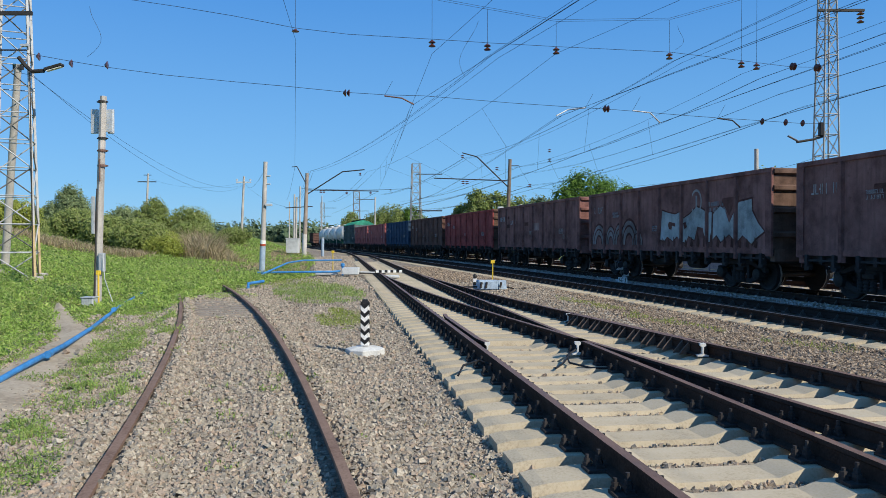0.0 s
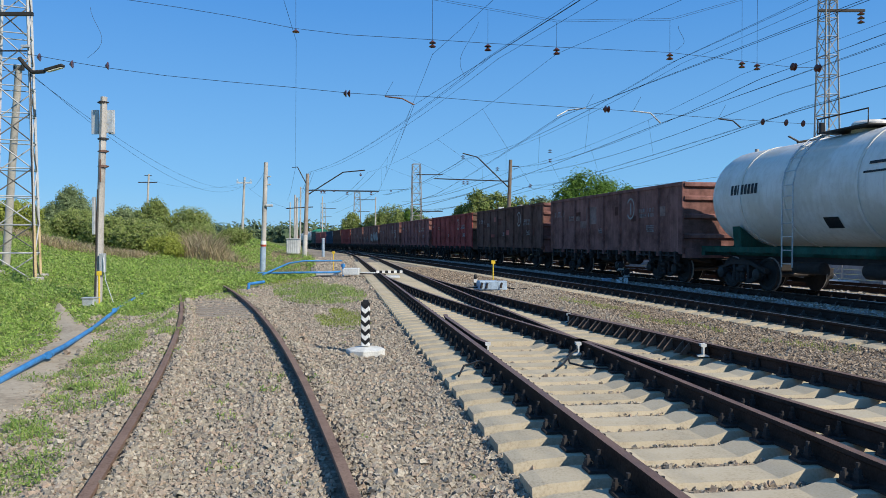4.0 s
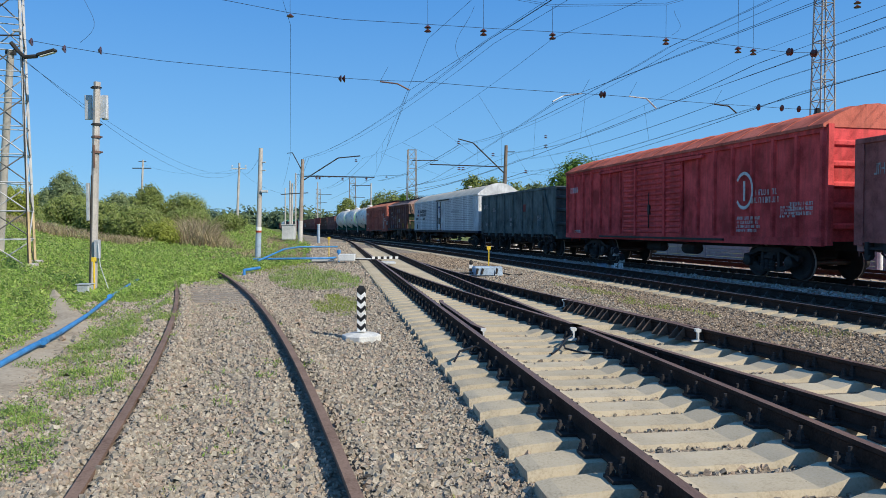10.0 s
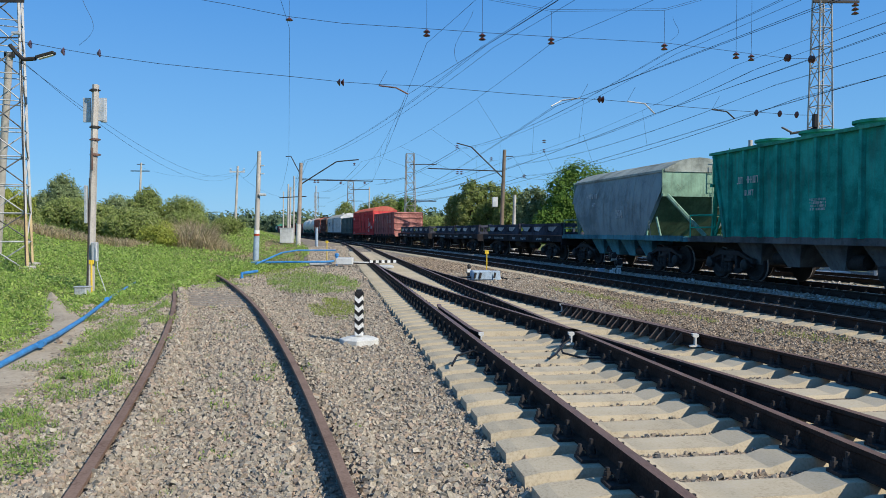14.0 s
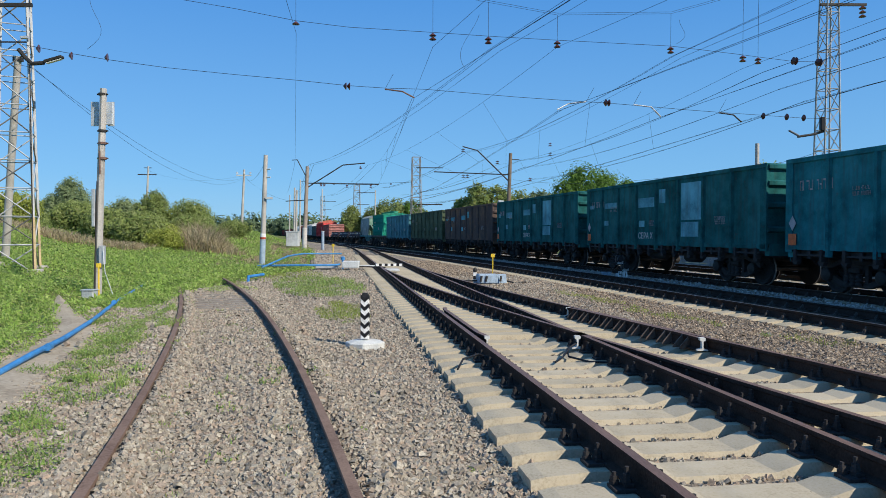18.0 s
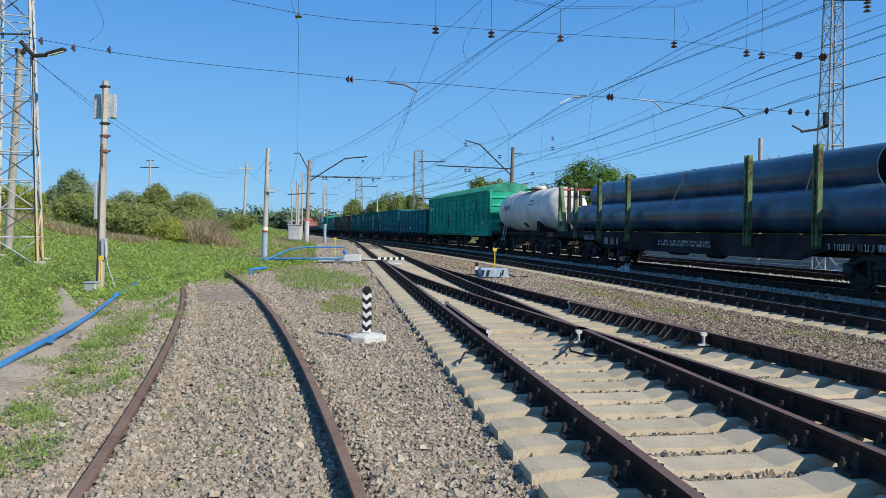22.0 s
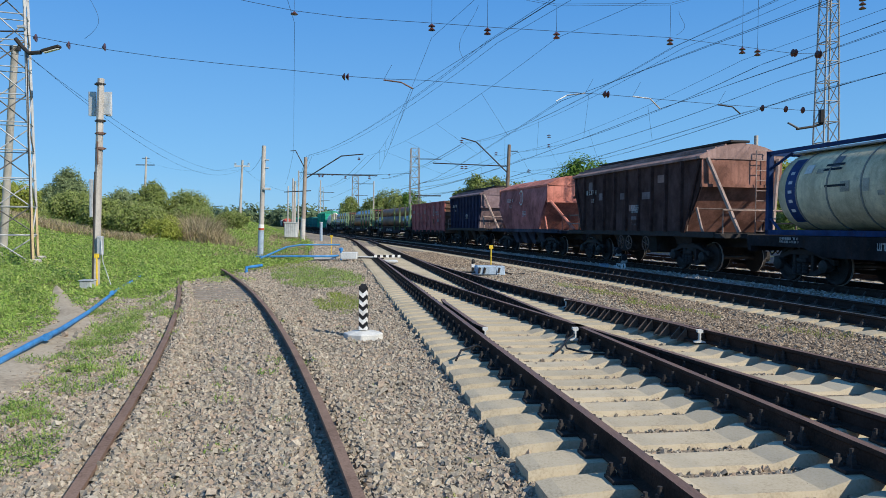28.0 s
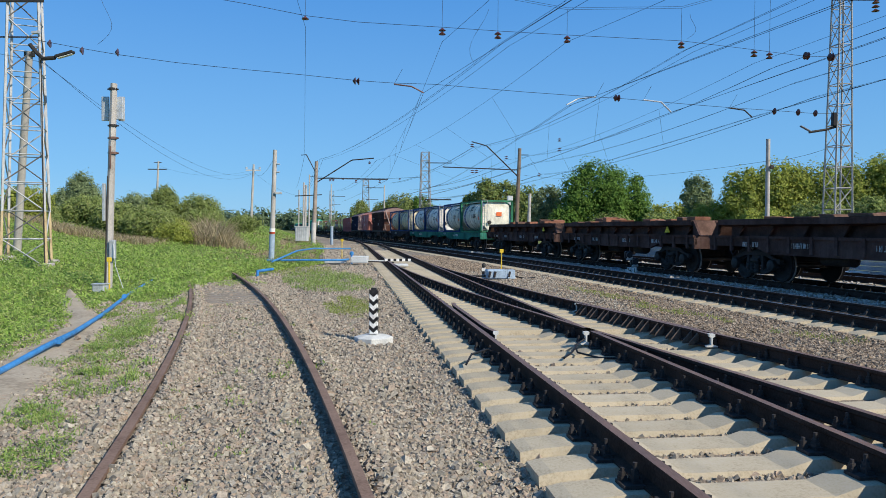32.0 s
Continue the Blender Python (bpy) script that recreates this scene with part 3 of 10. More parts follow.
    for side, y1 in ((-0.795, 21.8), (0.795, 26.2)):
        path = []
        for i in range(100):
            y = -12 + i * 0.4
            sl = -0.2264 - 0.00706 * y
            q = math.hypot(1, sl)
            px, py = siding_x(y) + side / q, y - side * sl / q
            if py <= y1:
                path.append((px, py))
        part("rail", rail_mesh("rail", path, RUST_RAIL, RUST_RAIL, z=-0.125 if side < 0 else -0.105), None, siding, "thin layer of brown rust on a worn rail")
    for i in range(20):
        y = 16.2 + 0.55 * i
        if y > 20.5:
            break
        sl = math.degrees(math.atan(-0.2264 - 0.00706 * y))
        part("sleeper", Shape().box(-1.3, 1.3, -0.11, 0.11, -0.40, -0.235), OLD_WOOD, siding, "grey weathered wooden sleeper", bevel=0.02, at=pose(siding_x(y), y, 0.04, 0, 0, sl + random.uniform(-2, 2)))


RIB_STEEL = material("worn_rib_steel", (0.13, 0.095, 0.075), 0.6, 0.2, grain=40, stain=6)
RAIL_SHINY = material("bright_rail_top", (0.36, 0.36, 0.38), 0.3, 0.85, grain=60, stain=6)
build_ground()
build_tracks()


# ---- the freight train ----
def paint(name, base, streak=0.5, chip=0.5, **k):
    """Weathered paint on sheet steel: faded patches, vertical rust and dirt streaks, shallow dents."""
    k.setdefault("grain", 35)
    k.setdefault("stain", 0.9)
    k.setdefault("bump", 0.3)
    k.setdefault("bump_scale", 2.2)
    k.setdefault("spec", 0.02)
    k.setdefault("mix", 0.8)
    k.setdefault("dark", tuple(c * 0.58 for c in base))
    k.setdefault("light", tuple(min(1, c * 1.32 + 0.01) for c in base))
    m = material(name, base, k.pop("rough", 0.8), **k)
    n, link = m.node_tree.nodes, m.node_tree.links
    bsdf = n["Principled BSDF"]
    plain = bsdf.inputs["Base Color"].links[0].from_socket
    n["Bump"].inputs["Distance"].default_value = 0.035
    tones = n["Color Ramp"].color_ramp.elements
    tones[0].position, tones[2].position = 0.40, 0.62
    co, mp, run, fade, spots = n.new("ShaderNodeTexCoord"), n.new("ShaderNodeMapping"), n.new("ShaderNodeTexNoise"), n.new("ShaderNodeMapRange"), n.new("ShaderNodeTexNoise")
    mp.inputs["Scale"].default_value = (5.5, 5.5, 0.45)
    link.new(co.outputs["Object"], mp.inputs[0])
    link.new(mp.outputs[0], run.inputs[0])
    run.inputs["Scale"].default_value, run.inputs["Detail"].default_value = 1.6, 7
    fade.inputs[1].default_value, fade.inputs[2].default_value, fade.inputs[4].default_value = 0.47, 0.68, streak
    link.new(run.outputs[0], fade.inputs[0])
    dirty, chips, chip_at = n.new("ShaderNodeMix"), n.new("ShaderNodeMix"), n.new("ShaderNodeMapRange")
    dirty.data_type = chips.data_type = "RGBA"
    grey = sum(base) / 3
    dirty.inputs[7].default_value = (0.4 * base[0] + 0.024 + 0.12 * grey, 0.4 * base[1] + 0.015 + 0.09 * grey, 0.4 * base[2] + 0.011 + 0.07 * grey, 1)
    link.new(fade.outputs[0], dirty.inputs[0])
    link.new(plain, dirty.inputs[6])
    spots.inputs["Scale"].default_value, spots.inputs["Detail"].default_value, spots.inputs["Roughness"].default_value = 5.0, 8, 0.7
    link.new(co.outputs["Object"], spots.inputs[0])
    chip_at.inputs[1].default_value, chip_at.inputs[2].default_value, chip_at.inputs[4].default_value = 0.60, 0.66, chip
    link.new(spots.outputs[0], chip_at.inputs[0])
    link.new(chip_at.outputs[0], chips.inputs[0])
    link.new(dirty.outputs[2], chips.inputs[6])
    chips.inputs[7].default_value = (0.10, 0.055, 0.035, 1)
    link.new(chips.outputs[2], bsdf.inputs["Base Color"])
    return m


LETTER = material("faded_white_lettering", (0.58, 0.58, 0.57), 0.7, grain=60, stain=7, bump=0, dark=(0.22, 0.22, 0.22))
WORN_LETTER = material("worn_white_lettering", (0.36, 0.35, 0.35), 0.8, grain=60, stain=7, bump=0, spec=0.02, dark=(0.15, 0.14, 0.14))
FAINT_WHITE = material("faint_white_paint", (0.30, 0.29, 0.28), 0.7, grain=60, stain=5, bump=0)
HAND_WHEEL = material("brown_hand_wheel", (0.16, 0.11, 0.09), 0.7)
GREY_STRIPE = material("grey_stripe", (0.20, 0.21, 0.23), 0.7, stain=3)
LOGO_DARK = material("dark_blue_mark", (0.012, 0.014, 0.03), 0.6, stain=6)
SILL_NAVY = material("navy_sill_paint", (0.012, 0.018, 0.04), 0.6, stain=3)
FADED_PATCH = material("faded_overpaint", (0.36, 0.37, 0.39), 0.7, stain=5, dark=(0.26, 0.27, 0.29))
SHELL_SEAM = material("dull_strap_grey", (0.26, 0.25, 0.22), 0.7, stain=5)
SEAM_GREY = material("dark_joint_grey", (0.06, 0.065, 0.075), 0.8, stain=3)
STRIPE_RED = material("faded_red_stripe", (0.33, 0.07, 0.07), 0.65, stain=3)
STRIP_WHITE = material("white_strip_paint", (0.62, 0.64, 0.66), 0.6, bump=0)
STRIP_BLUE = material("blue_strip", (0.022, 0.05, 0.165), 0.6, stain=3)
LABEL_DULL = material("dull_tank_label", (0.40, 0.38, 0.31), 0.8, stain=4, bump=0, spec=0.03, dark=(0.22, 0.21, 0.18))
LABEL_PALE = material("pale_tank_label", (0.66, 0.66, 0.62), 0.7, stain=5, bump=0, dark=(0.4, 0.4, 0.38))
ORANGE_SIGN = material("orange_hazard_plate", (0.75, 0.16, 0.05), 0.5, bump=0)
SIGN_YELLOW = material("yellow_warning", (0.75, 0.65, 0.06), 0.5, bump=0)


def wheel_mesh():
    sh = Shape().lathe([(0.09, -0.09), (0.39, -0.065), (0.505, -0.075), (0.505, -0.045), (0.478, -0.035), (0.474, 0.065), (0.40, 0.065), (0.36, 0.03), (0.16, 0.03), (0.12, 0.10)], 16, "y")
    me = sh.mesh("wheel", smooth=True)
    for p in me.polygons:
        out = math.hypot(p.center.x, p.center.z)
        p.material_index = 1 if 0.47 < out else 0
    return me


def bogie(parent, x):
    """Two-axle bogie: side frames, springs, bolster, wheels."""
    b = part("bogie_bolster", shared(("bolster",), lambda: Shape().box(-0.22, 0.22, -1.1, 1.1, 0.52, 0.92).mesh("bolster", 0.04), BLACK_IRON), None, parent, "black cast iron bogie", at=pose(x, 0, 0))

    def frame_mesh():
        sh = Shape()
        sh.prism([(-1.22, 0.50), (-1.22, 0.66), (-0.95, 0.70), (-0.52, 0.88), (0.52, 0.88), (0.95, 0.70), (1.22, 0.66), (1.22, 0.50), (1.0, 0.58), (0.50, 0.74), (-0.50, 0.74), (-1.0, 0.58)], "y", 0.99, 1.13)
        sh.prism([(-1.12, 0.42), (-1.0, 0.57), (-0.45, 0.33), (0.45, 0.33), (1.0, 0.57), (1.12, 0.42), (0.46, 0.19), (-0.46, 0.19)], "y", 1.0, 1.12)
        for x in (-0.36, 0.36):
            sh.box(x - 0.055, x + 0.055, 1.0, 1.12, 0.32, 0.76)
        sh.box(-0.2, 0.2, 1.08, 1.17, 0.55, 0.66)
        return sh.mesh("side_frame", 0.012)

    for side in (1, -1):
        part("side_frame", shared(("side_frame",), frame_mesh, BLACK_IRON), None, b, at=pose(0, 0, 0, 0, 0, 0 if side > 0 else 180))
    for side in (1, -1):
        for k in (-0.2, 0.0, 0.2):
            if side > 0:
                part("spring", shared(("spring",), lambda: Shape().lathe([(0.07, 0.25), (0.085, 0.29), (0.07, 0.33), (0.085, 0.37), (0.07, 0.41), (0.085, 0.45), (0.07, 0.49), (0.085, 0.53)], 8), BLACK_IRON), None, b, at=pose(k, 1.18, 0))
        for ax in (-0.925, 0.925):
            part("axle_box", shared(("axle_box",), lambda: Shape().lathe([(0.17, -0.08), (0.17, 0.08), (0.12, 0.12), (0.05, 0.13)], 12, "y").mesh("axle_box", smooth=True), DARK_STEEL), None, b, at=pose(ax, 1.15 * side, 0.478, 0, 0, 0 if side > 0 else 180))
    sets = []
    for ax in (-0.925, 0.925):
        w = part("wheelset", shared(("axle",), lambda: Shape().lathe([(0.08, -1.05), (0.08, 1.05)], 10, "y").mesh("axle", smooth=True), WHEEL_STEEL), None, parent, "wheelset with worn bright treads", at=pose(x + ax, 0, 0.478))
        for side in (1, -1):
            part("wheel", shared(("wheel",), wheel_mesh, (BLACK_IRON, TREAD_STEEL)), None, w, at=pose(0, 0.795 * side, 0, 0, 0, 0 if side > 0 else 180))
        sets.append(w)
    return sets


def coupler(parent, x, way):
    me = shared(("coupler",), lambda: Shape().box(-0.1, 0.42, -0.09, 0.09, 0.95, 1.14).box(0.30, 0.62, -0.16, 0.10, 0.90, 1.18).mesh("coupler", 0.03), BLACK_IRON)
    part("coupler", me, None, parent, "black automatic coupler", at=pose(x, 0, 0, 0, 0, 0 if way > 0 else 180))
    part("brake_hose", shared(("hose",), lambda: Shape().tube([(0, 0.35, 0.98), (0.18, 0.35, 0.80), (0.40, 0.33, 0.66), (0.62, 0.3, 0.80)], 0.025, 6).mesh("hose", smooth=True), BLACK_PAINT), None, parent, at=pose(x, 0, 0, 0, 0, 0 if way > 0 else 180))


def running_gear(car, body, wheelbase):
    sets = []
    for x in (-wheelbase / 2, wheelbase / 2):
        sets += bogie(car, x)
    coupler(car, body / 2, 1)
    coupler(car, -body / 2, -1)
    part("centre_sill", shared(("sill", round(body, 2)), lambda: Shape().box(-body / 2, body / 2, -0.25, 0.25, 0.82, 1.12), BLACK_IRON), None, car)
    part("brake_cylinder", shared(("brakecyl",), lambda: Shape().lathe([(0.18, -0.5), (0.2, -0.45), (0.2, 0.3), (0.1, 0.42)], 12, "x").mesh("cyl", smooth=True), BLACK_IRON), None, car, at=pose(-1.2, 0.75, 0.72))
    part("air_tank", shared(("airtank",), lambda: Shape().lathe([(0.05, -0.62), (0.17, -0.55), (0.17, 0.55), (0.05, 0.62)], 12, "x").mesh("tank", smooth=True), BLACK_IRON), None, car, at=pose(1.3, 0.7, 0.72))
    car["sets"] = len(sets)
    return sets


def bars(car, x0, x1, z0, z1, y, mat=None, rows=1, gap=0.35, seed=1, name="marking"):
    """Rows of worn lettering that cannot be read, as thin plain bars on the side."""
    r = random.Random(seed)
    sh = Shape()
    h = (z1 - z0) / (rows + (rows - 1) * gap)
    for i in range(rows):
        z = z1 - i * h * (1 + gap) - h
        x = x0
        while x < x1 - h * 0.3:
            w = h * r.uniform(0.35, 0.6)
            if r.random() < 0.8:
                t = w * r.uniform(0.12, 0.22)
                e = min(x + w * 0.74, x1)
                kind = r.random()
                if kind < 0.6:
                    sh.box(x, x + t, y, y + 0.006, z, z + h)
                if kind > 0.3:
                    sh.box(max(x + t, e - t), e, y, y + 0.006, z, z + h)
                if kind < 0.75:
                    q = r.choice((0, 0.42, 0.84))
                    sh.box(x, e, y, y + 0.006, z + h * q, z + h * (q + 0.16))
            x += w
    tagged(part(name, sh, mat or LETTER, car, "faded lettering, unreadable"), kind="stuff")


def patch(car, x0, x1, z0, z1, y, mat, name="paint_patch", label="repainted patch"):
    part(name, Shape().box(x0, x1, y, y + 0.005, z0, z1), mat, car, label)


def ring_logo(car, x, z, r, y, mat):
    """A round plain emblem: an open ring with a bar in it."""
    n, sh = 20, Shape()
    rings = []
    for q, yy in ((r, y), (r * 0.83, y), (r * 0.83, y + 0.006), (r, y + 0.006)):
        rings.append([(x + q * math.cos(2 * math.pi * (i + 2) / n) * 0.8, yy, z + q * math.sin(2 * math.pi * (i + 2) / n)) for i in range(n - 3)])
    m = n - 3
    sh.add([p for ring in rings for p in ring], [(a * m + i, a * m + i + 1, (a + 1) % 4 * m + i + 1, (a + 1) % 4 * m + i) for a in range(4) for i in range(m - 1)] + [(0, m, 2 * m, 3 * m), (m - 1, 4 * m - 1, 3 * m - 1, 2 * m - 1)])
    ring = part("emblem", sh, mat, car, "faded white ring emblem")
    part("emblem_bar", Shape().box(x - 0.06, x + 0.03, y, y + 0.006, z - r * 0.55, z + r * 0.5), mat, ring)


def rib_x(body, n):
    return [-body / 2 + 0.06 + (body - 0.12) * i / (n - 1) for i in range(n)]


def gondola(name, label, mat, end_mat=None, body=12.75, top=3.48, seed=1, logo=None, patches=(), sulphur=False, text=True, bare=1.08, diag=False, stencil=None):
    """Open-top steel wagon with side ribs, end bars and bottom hatches."""
    car = thing(name, label, "freight car", "wagons of the freight train")
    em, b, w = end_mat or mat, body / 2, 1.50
    for side in (1, -1):
        part("side_wall", shared(("gside", body, top, bare, mat.name), lambda: Shape().box(-b, b, -0.03, 0.03, bare, top - 0.06), mat), None, car, at=pose(0, side * w, 0))
        part("top_rail", shared(("gtop", body, top, mat.name), lambda: Shape().box(-b - 0.03, b + 0.03, -0.07, 0.07, top - 0.13, top).mesh("top_rail", 0.015), mat), None, car, at=pose(0, side * w, 0))
        part("bottom_rail", shared(("gbot", body, bare, mat.name), lambda: Shape().box(-b, b, -0.06, 0.06, bare, bare + 0.14), mat), None, car, at=pose(0, side * w, 0))
        rm = shared(("grib", top, bare, mat.name), lambda: Shape().prism([(-0.09, 0.0), (-0.05, 0.105), (0.05, 0.105), (0.09, 0.0)], "z", bare - 0.16, top - 0.12), mat)
        cm = shared(("gcorner", top, bare, mat.name), lambda: Shape().box(-0.14, 0.14, 0, 0.06, bare - 0.06, top), mat)
        for i, x in enumerate(rib_x(body, 9)):
            edge = i in (0, 8)
            part("corner_post" if edge else "rib", cm if edge else rm, None, car, at=pose(x * (0.993 if edge else 1), side * w, 0, 0, 0, 0 if side > 0 else 180))
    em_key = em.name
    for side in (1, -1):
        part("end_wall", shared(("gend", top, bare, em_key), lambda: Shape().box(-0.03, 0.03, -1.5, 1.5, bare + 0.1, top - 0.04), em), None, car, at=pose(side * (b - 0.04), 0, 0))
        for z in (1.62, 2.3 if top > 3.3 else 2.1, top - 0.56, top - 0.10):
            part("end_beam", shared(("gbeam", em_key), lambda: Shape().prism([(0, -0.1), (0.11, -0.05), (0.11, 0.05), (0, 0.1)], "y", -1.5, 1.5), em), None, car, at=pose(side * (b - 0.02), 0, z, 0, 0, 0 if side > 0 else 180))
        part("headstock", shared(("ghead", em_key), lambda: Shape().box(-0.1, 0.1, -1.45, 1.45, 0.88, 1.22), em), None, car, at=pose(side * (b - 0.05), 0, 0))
        lad = Shape()
        for y in (-0.16, 0.16):
            lad.tube([(0, y, 0.75), (0, y, top - 0.05)], 0.018, 6)
        for i in range(int((top - 0.85) / 0.33) + 1):
            lad.tube([(0, -0.16, 0.85 + i * 0.33), (0, 0.16, 0.85 + i * 0.33)], 0.013, 5)
        part("ladder", shared(("gladder", top, em_key), lambda: lad, em), None, car, at=pose(side * (b + 0.15), 1.15 * side, 0))
    part("floor_pan", shared(("gfloor", body), lambda: Shape().box(-b, b, -1.47, 1.47, 1.12, 1.2), BLACK_IRON), None, car)
    for i in range(7):
        x = -b + body * (i + 0.5) / 7
        part("bottom_hatch", shared(("ghatch",), lambda: Shape().prism([(0.35, 1.10), (1.44, 1.08), (1.44, 0.94), (0.35, 0.70)], "x", -0.75, 0.75), BLACK_IRON), None, car, at=pose(x, 0, 0))
        part("hatch_lock", shared(("glock",), lambda: Shape().box(-0.55, -0.45, 1.42, 1.60, 0.80, 1.1).box(0.45, 0.55, 1.42, 1.60, 0.80, 1.1).box(-0.62, 0.62, 1.50, 1.56, 0.93, 0.98).prism([(-0.62, 0.80), (-0.38, 0.80), (-0.44, 0.70), (-0.56, 0.70)], "y", 1.46, 1.58).prism([(0.38, 0.80), (0.62, 0.80), (0.56, 0.70), (0.44, 0.70)], "y", 1.46, 1.58).box(-0.05, 0.05, 1.47, 1.55, 0.86, 1.06), BLACK_IRON), None, car, at=pose(x, 0, 0))
    if stencil:
        words(stencil, 0.32, LETTER, car, pose(0.85, w + 0.036, 1.42, 90, 0, 180), name="stencil", label="white stencilled word")
        part("hazard_plate", Shape().box(b - 0.42, b - 0.1, w + 0.06, w + 0.066, 1.2, 1.5), ORANGE_SIGN, car, "red hazard plate")
        part("hazard_diamond", Shape().prism([(b - 0.26, 1.58), (b - 0.11, 1.78), (b - 0.26, 1.98), (b - 0.41, 1.78)], "y", w + 0.06, w + 0.066), FADED_PATCH, car, "pale diamond hazard sign")
    if diag:
        part("brace", Shape().prism([(-b + 0.1, bare + 0.1), (-b + 0.3, bare + 0.1), (-b + 1.7, top - 0.15), (-b + 1.5, top - 0.15)], "y", 1.53, 1.60), mat, car)
    if text:
        bars(car, b - 1.75, b - 0.45, 2.62, 2.88, w + 0.035, WORN_LETTER, seed=seed)
        bars(car, b - 3.0, b - 2.4, 2.4, 2.62, w + 0.035, WORN_LETTER, rows=2, seed=seed + 1)
        bars(car, b - 6.4, b - 5.8, 1.8, 2.0, w + 0.035, WORN_LETTER, rows=3, seed=seed + 2)
        bars(car, -b + 2.0, -b + 2.6, 1.8, 2.05, w + 0.035, WORN_LETTER, rows=4, seed=seed + 3)
    if logo:
        ring_logo(car, -b + 3.9, 2.72, 0.42, w + 0.035, FAINT_WHITE)
        bars(car, -b + 2.0, -b + 3.4, 2.35, 2.68, w + 0.035, WORN_LETTER, rows=2, seed=seed + 5)
    for x0, x1, z0, z1, pm in patches:
        patch(car, x0, x1, z0, z1, w + 0.032, pm)
    running_gear(car, body, 8.65)
    return car


def arch_roof(x0, x1, w, z_eave, z_top, thick=0.08, n=8):
    up = [(-w + 2 * w * i / n, z_eave + (z_top - z_eave) * (1 - ((2 * i / n) - 1) ** 2)) for i in range(n + 1)]
    return Shape().prism(up + [(w, z_eave - thick), (-w, z_eave - thick)], "x", x0, x1)


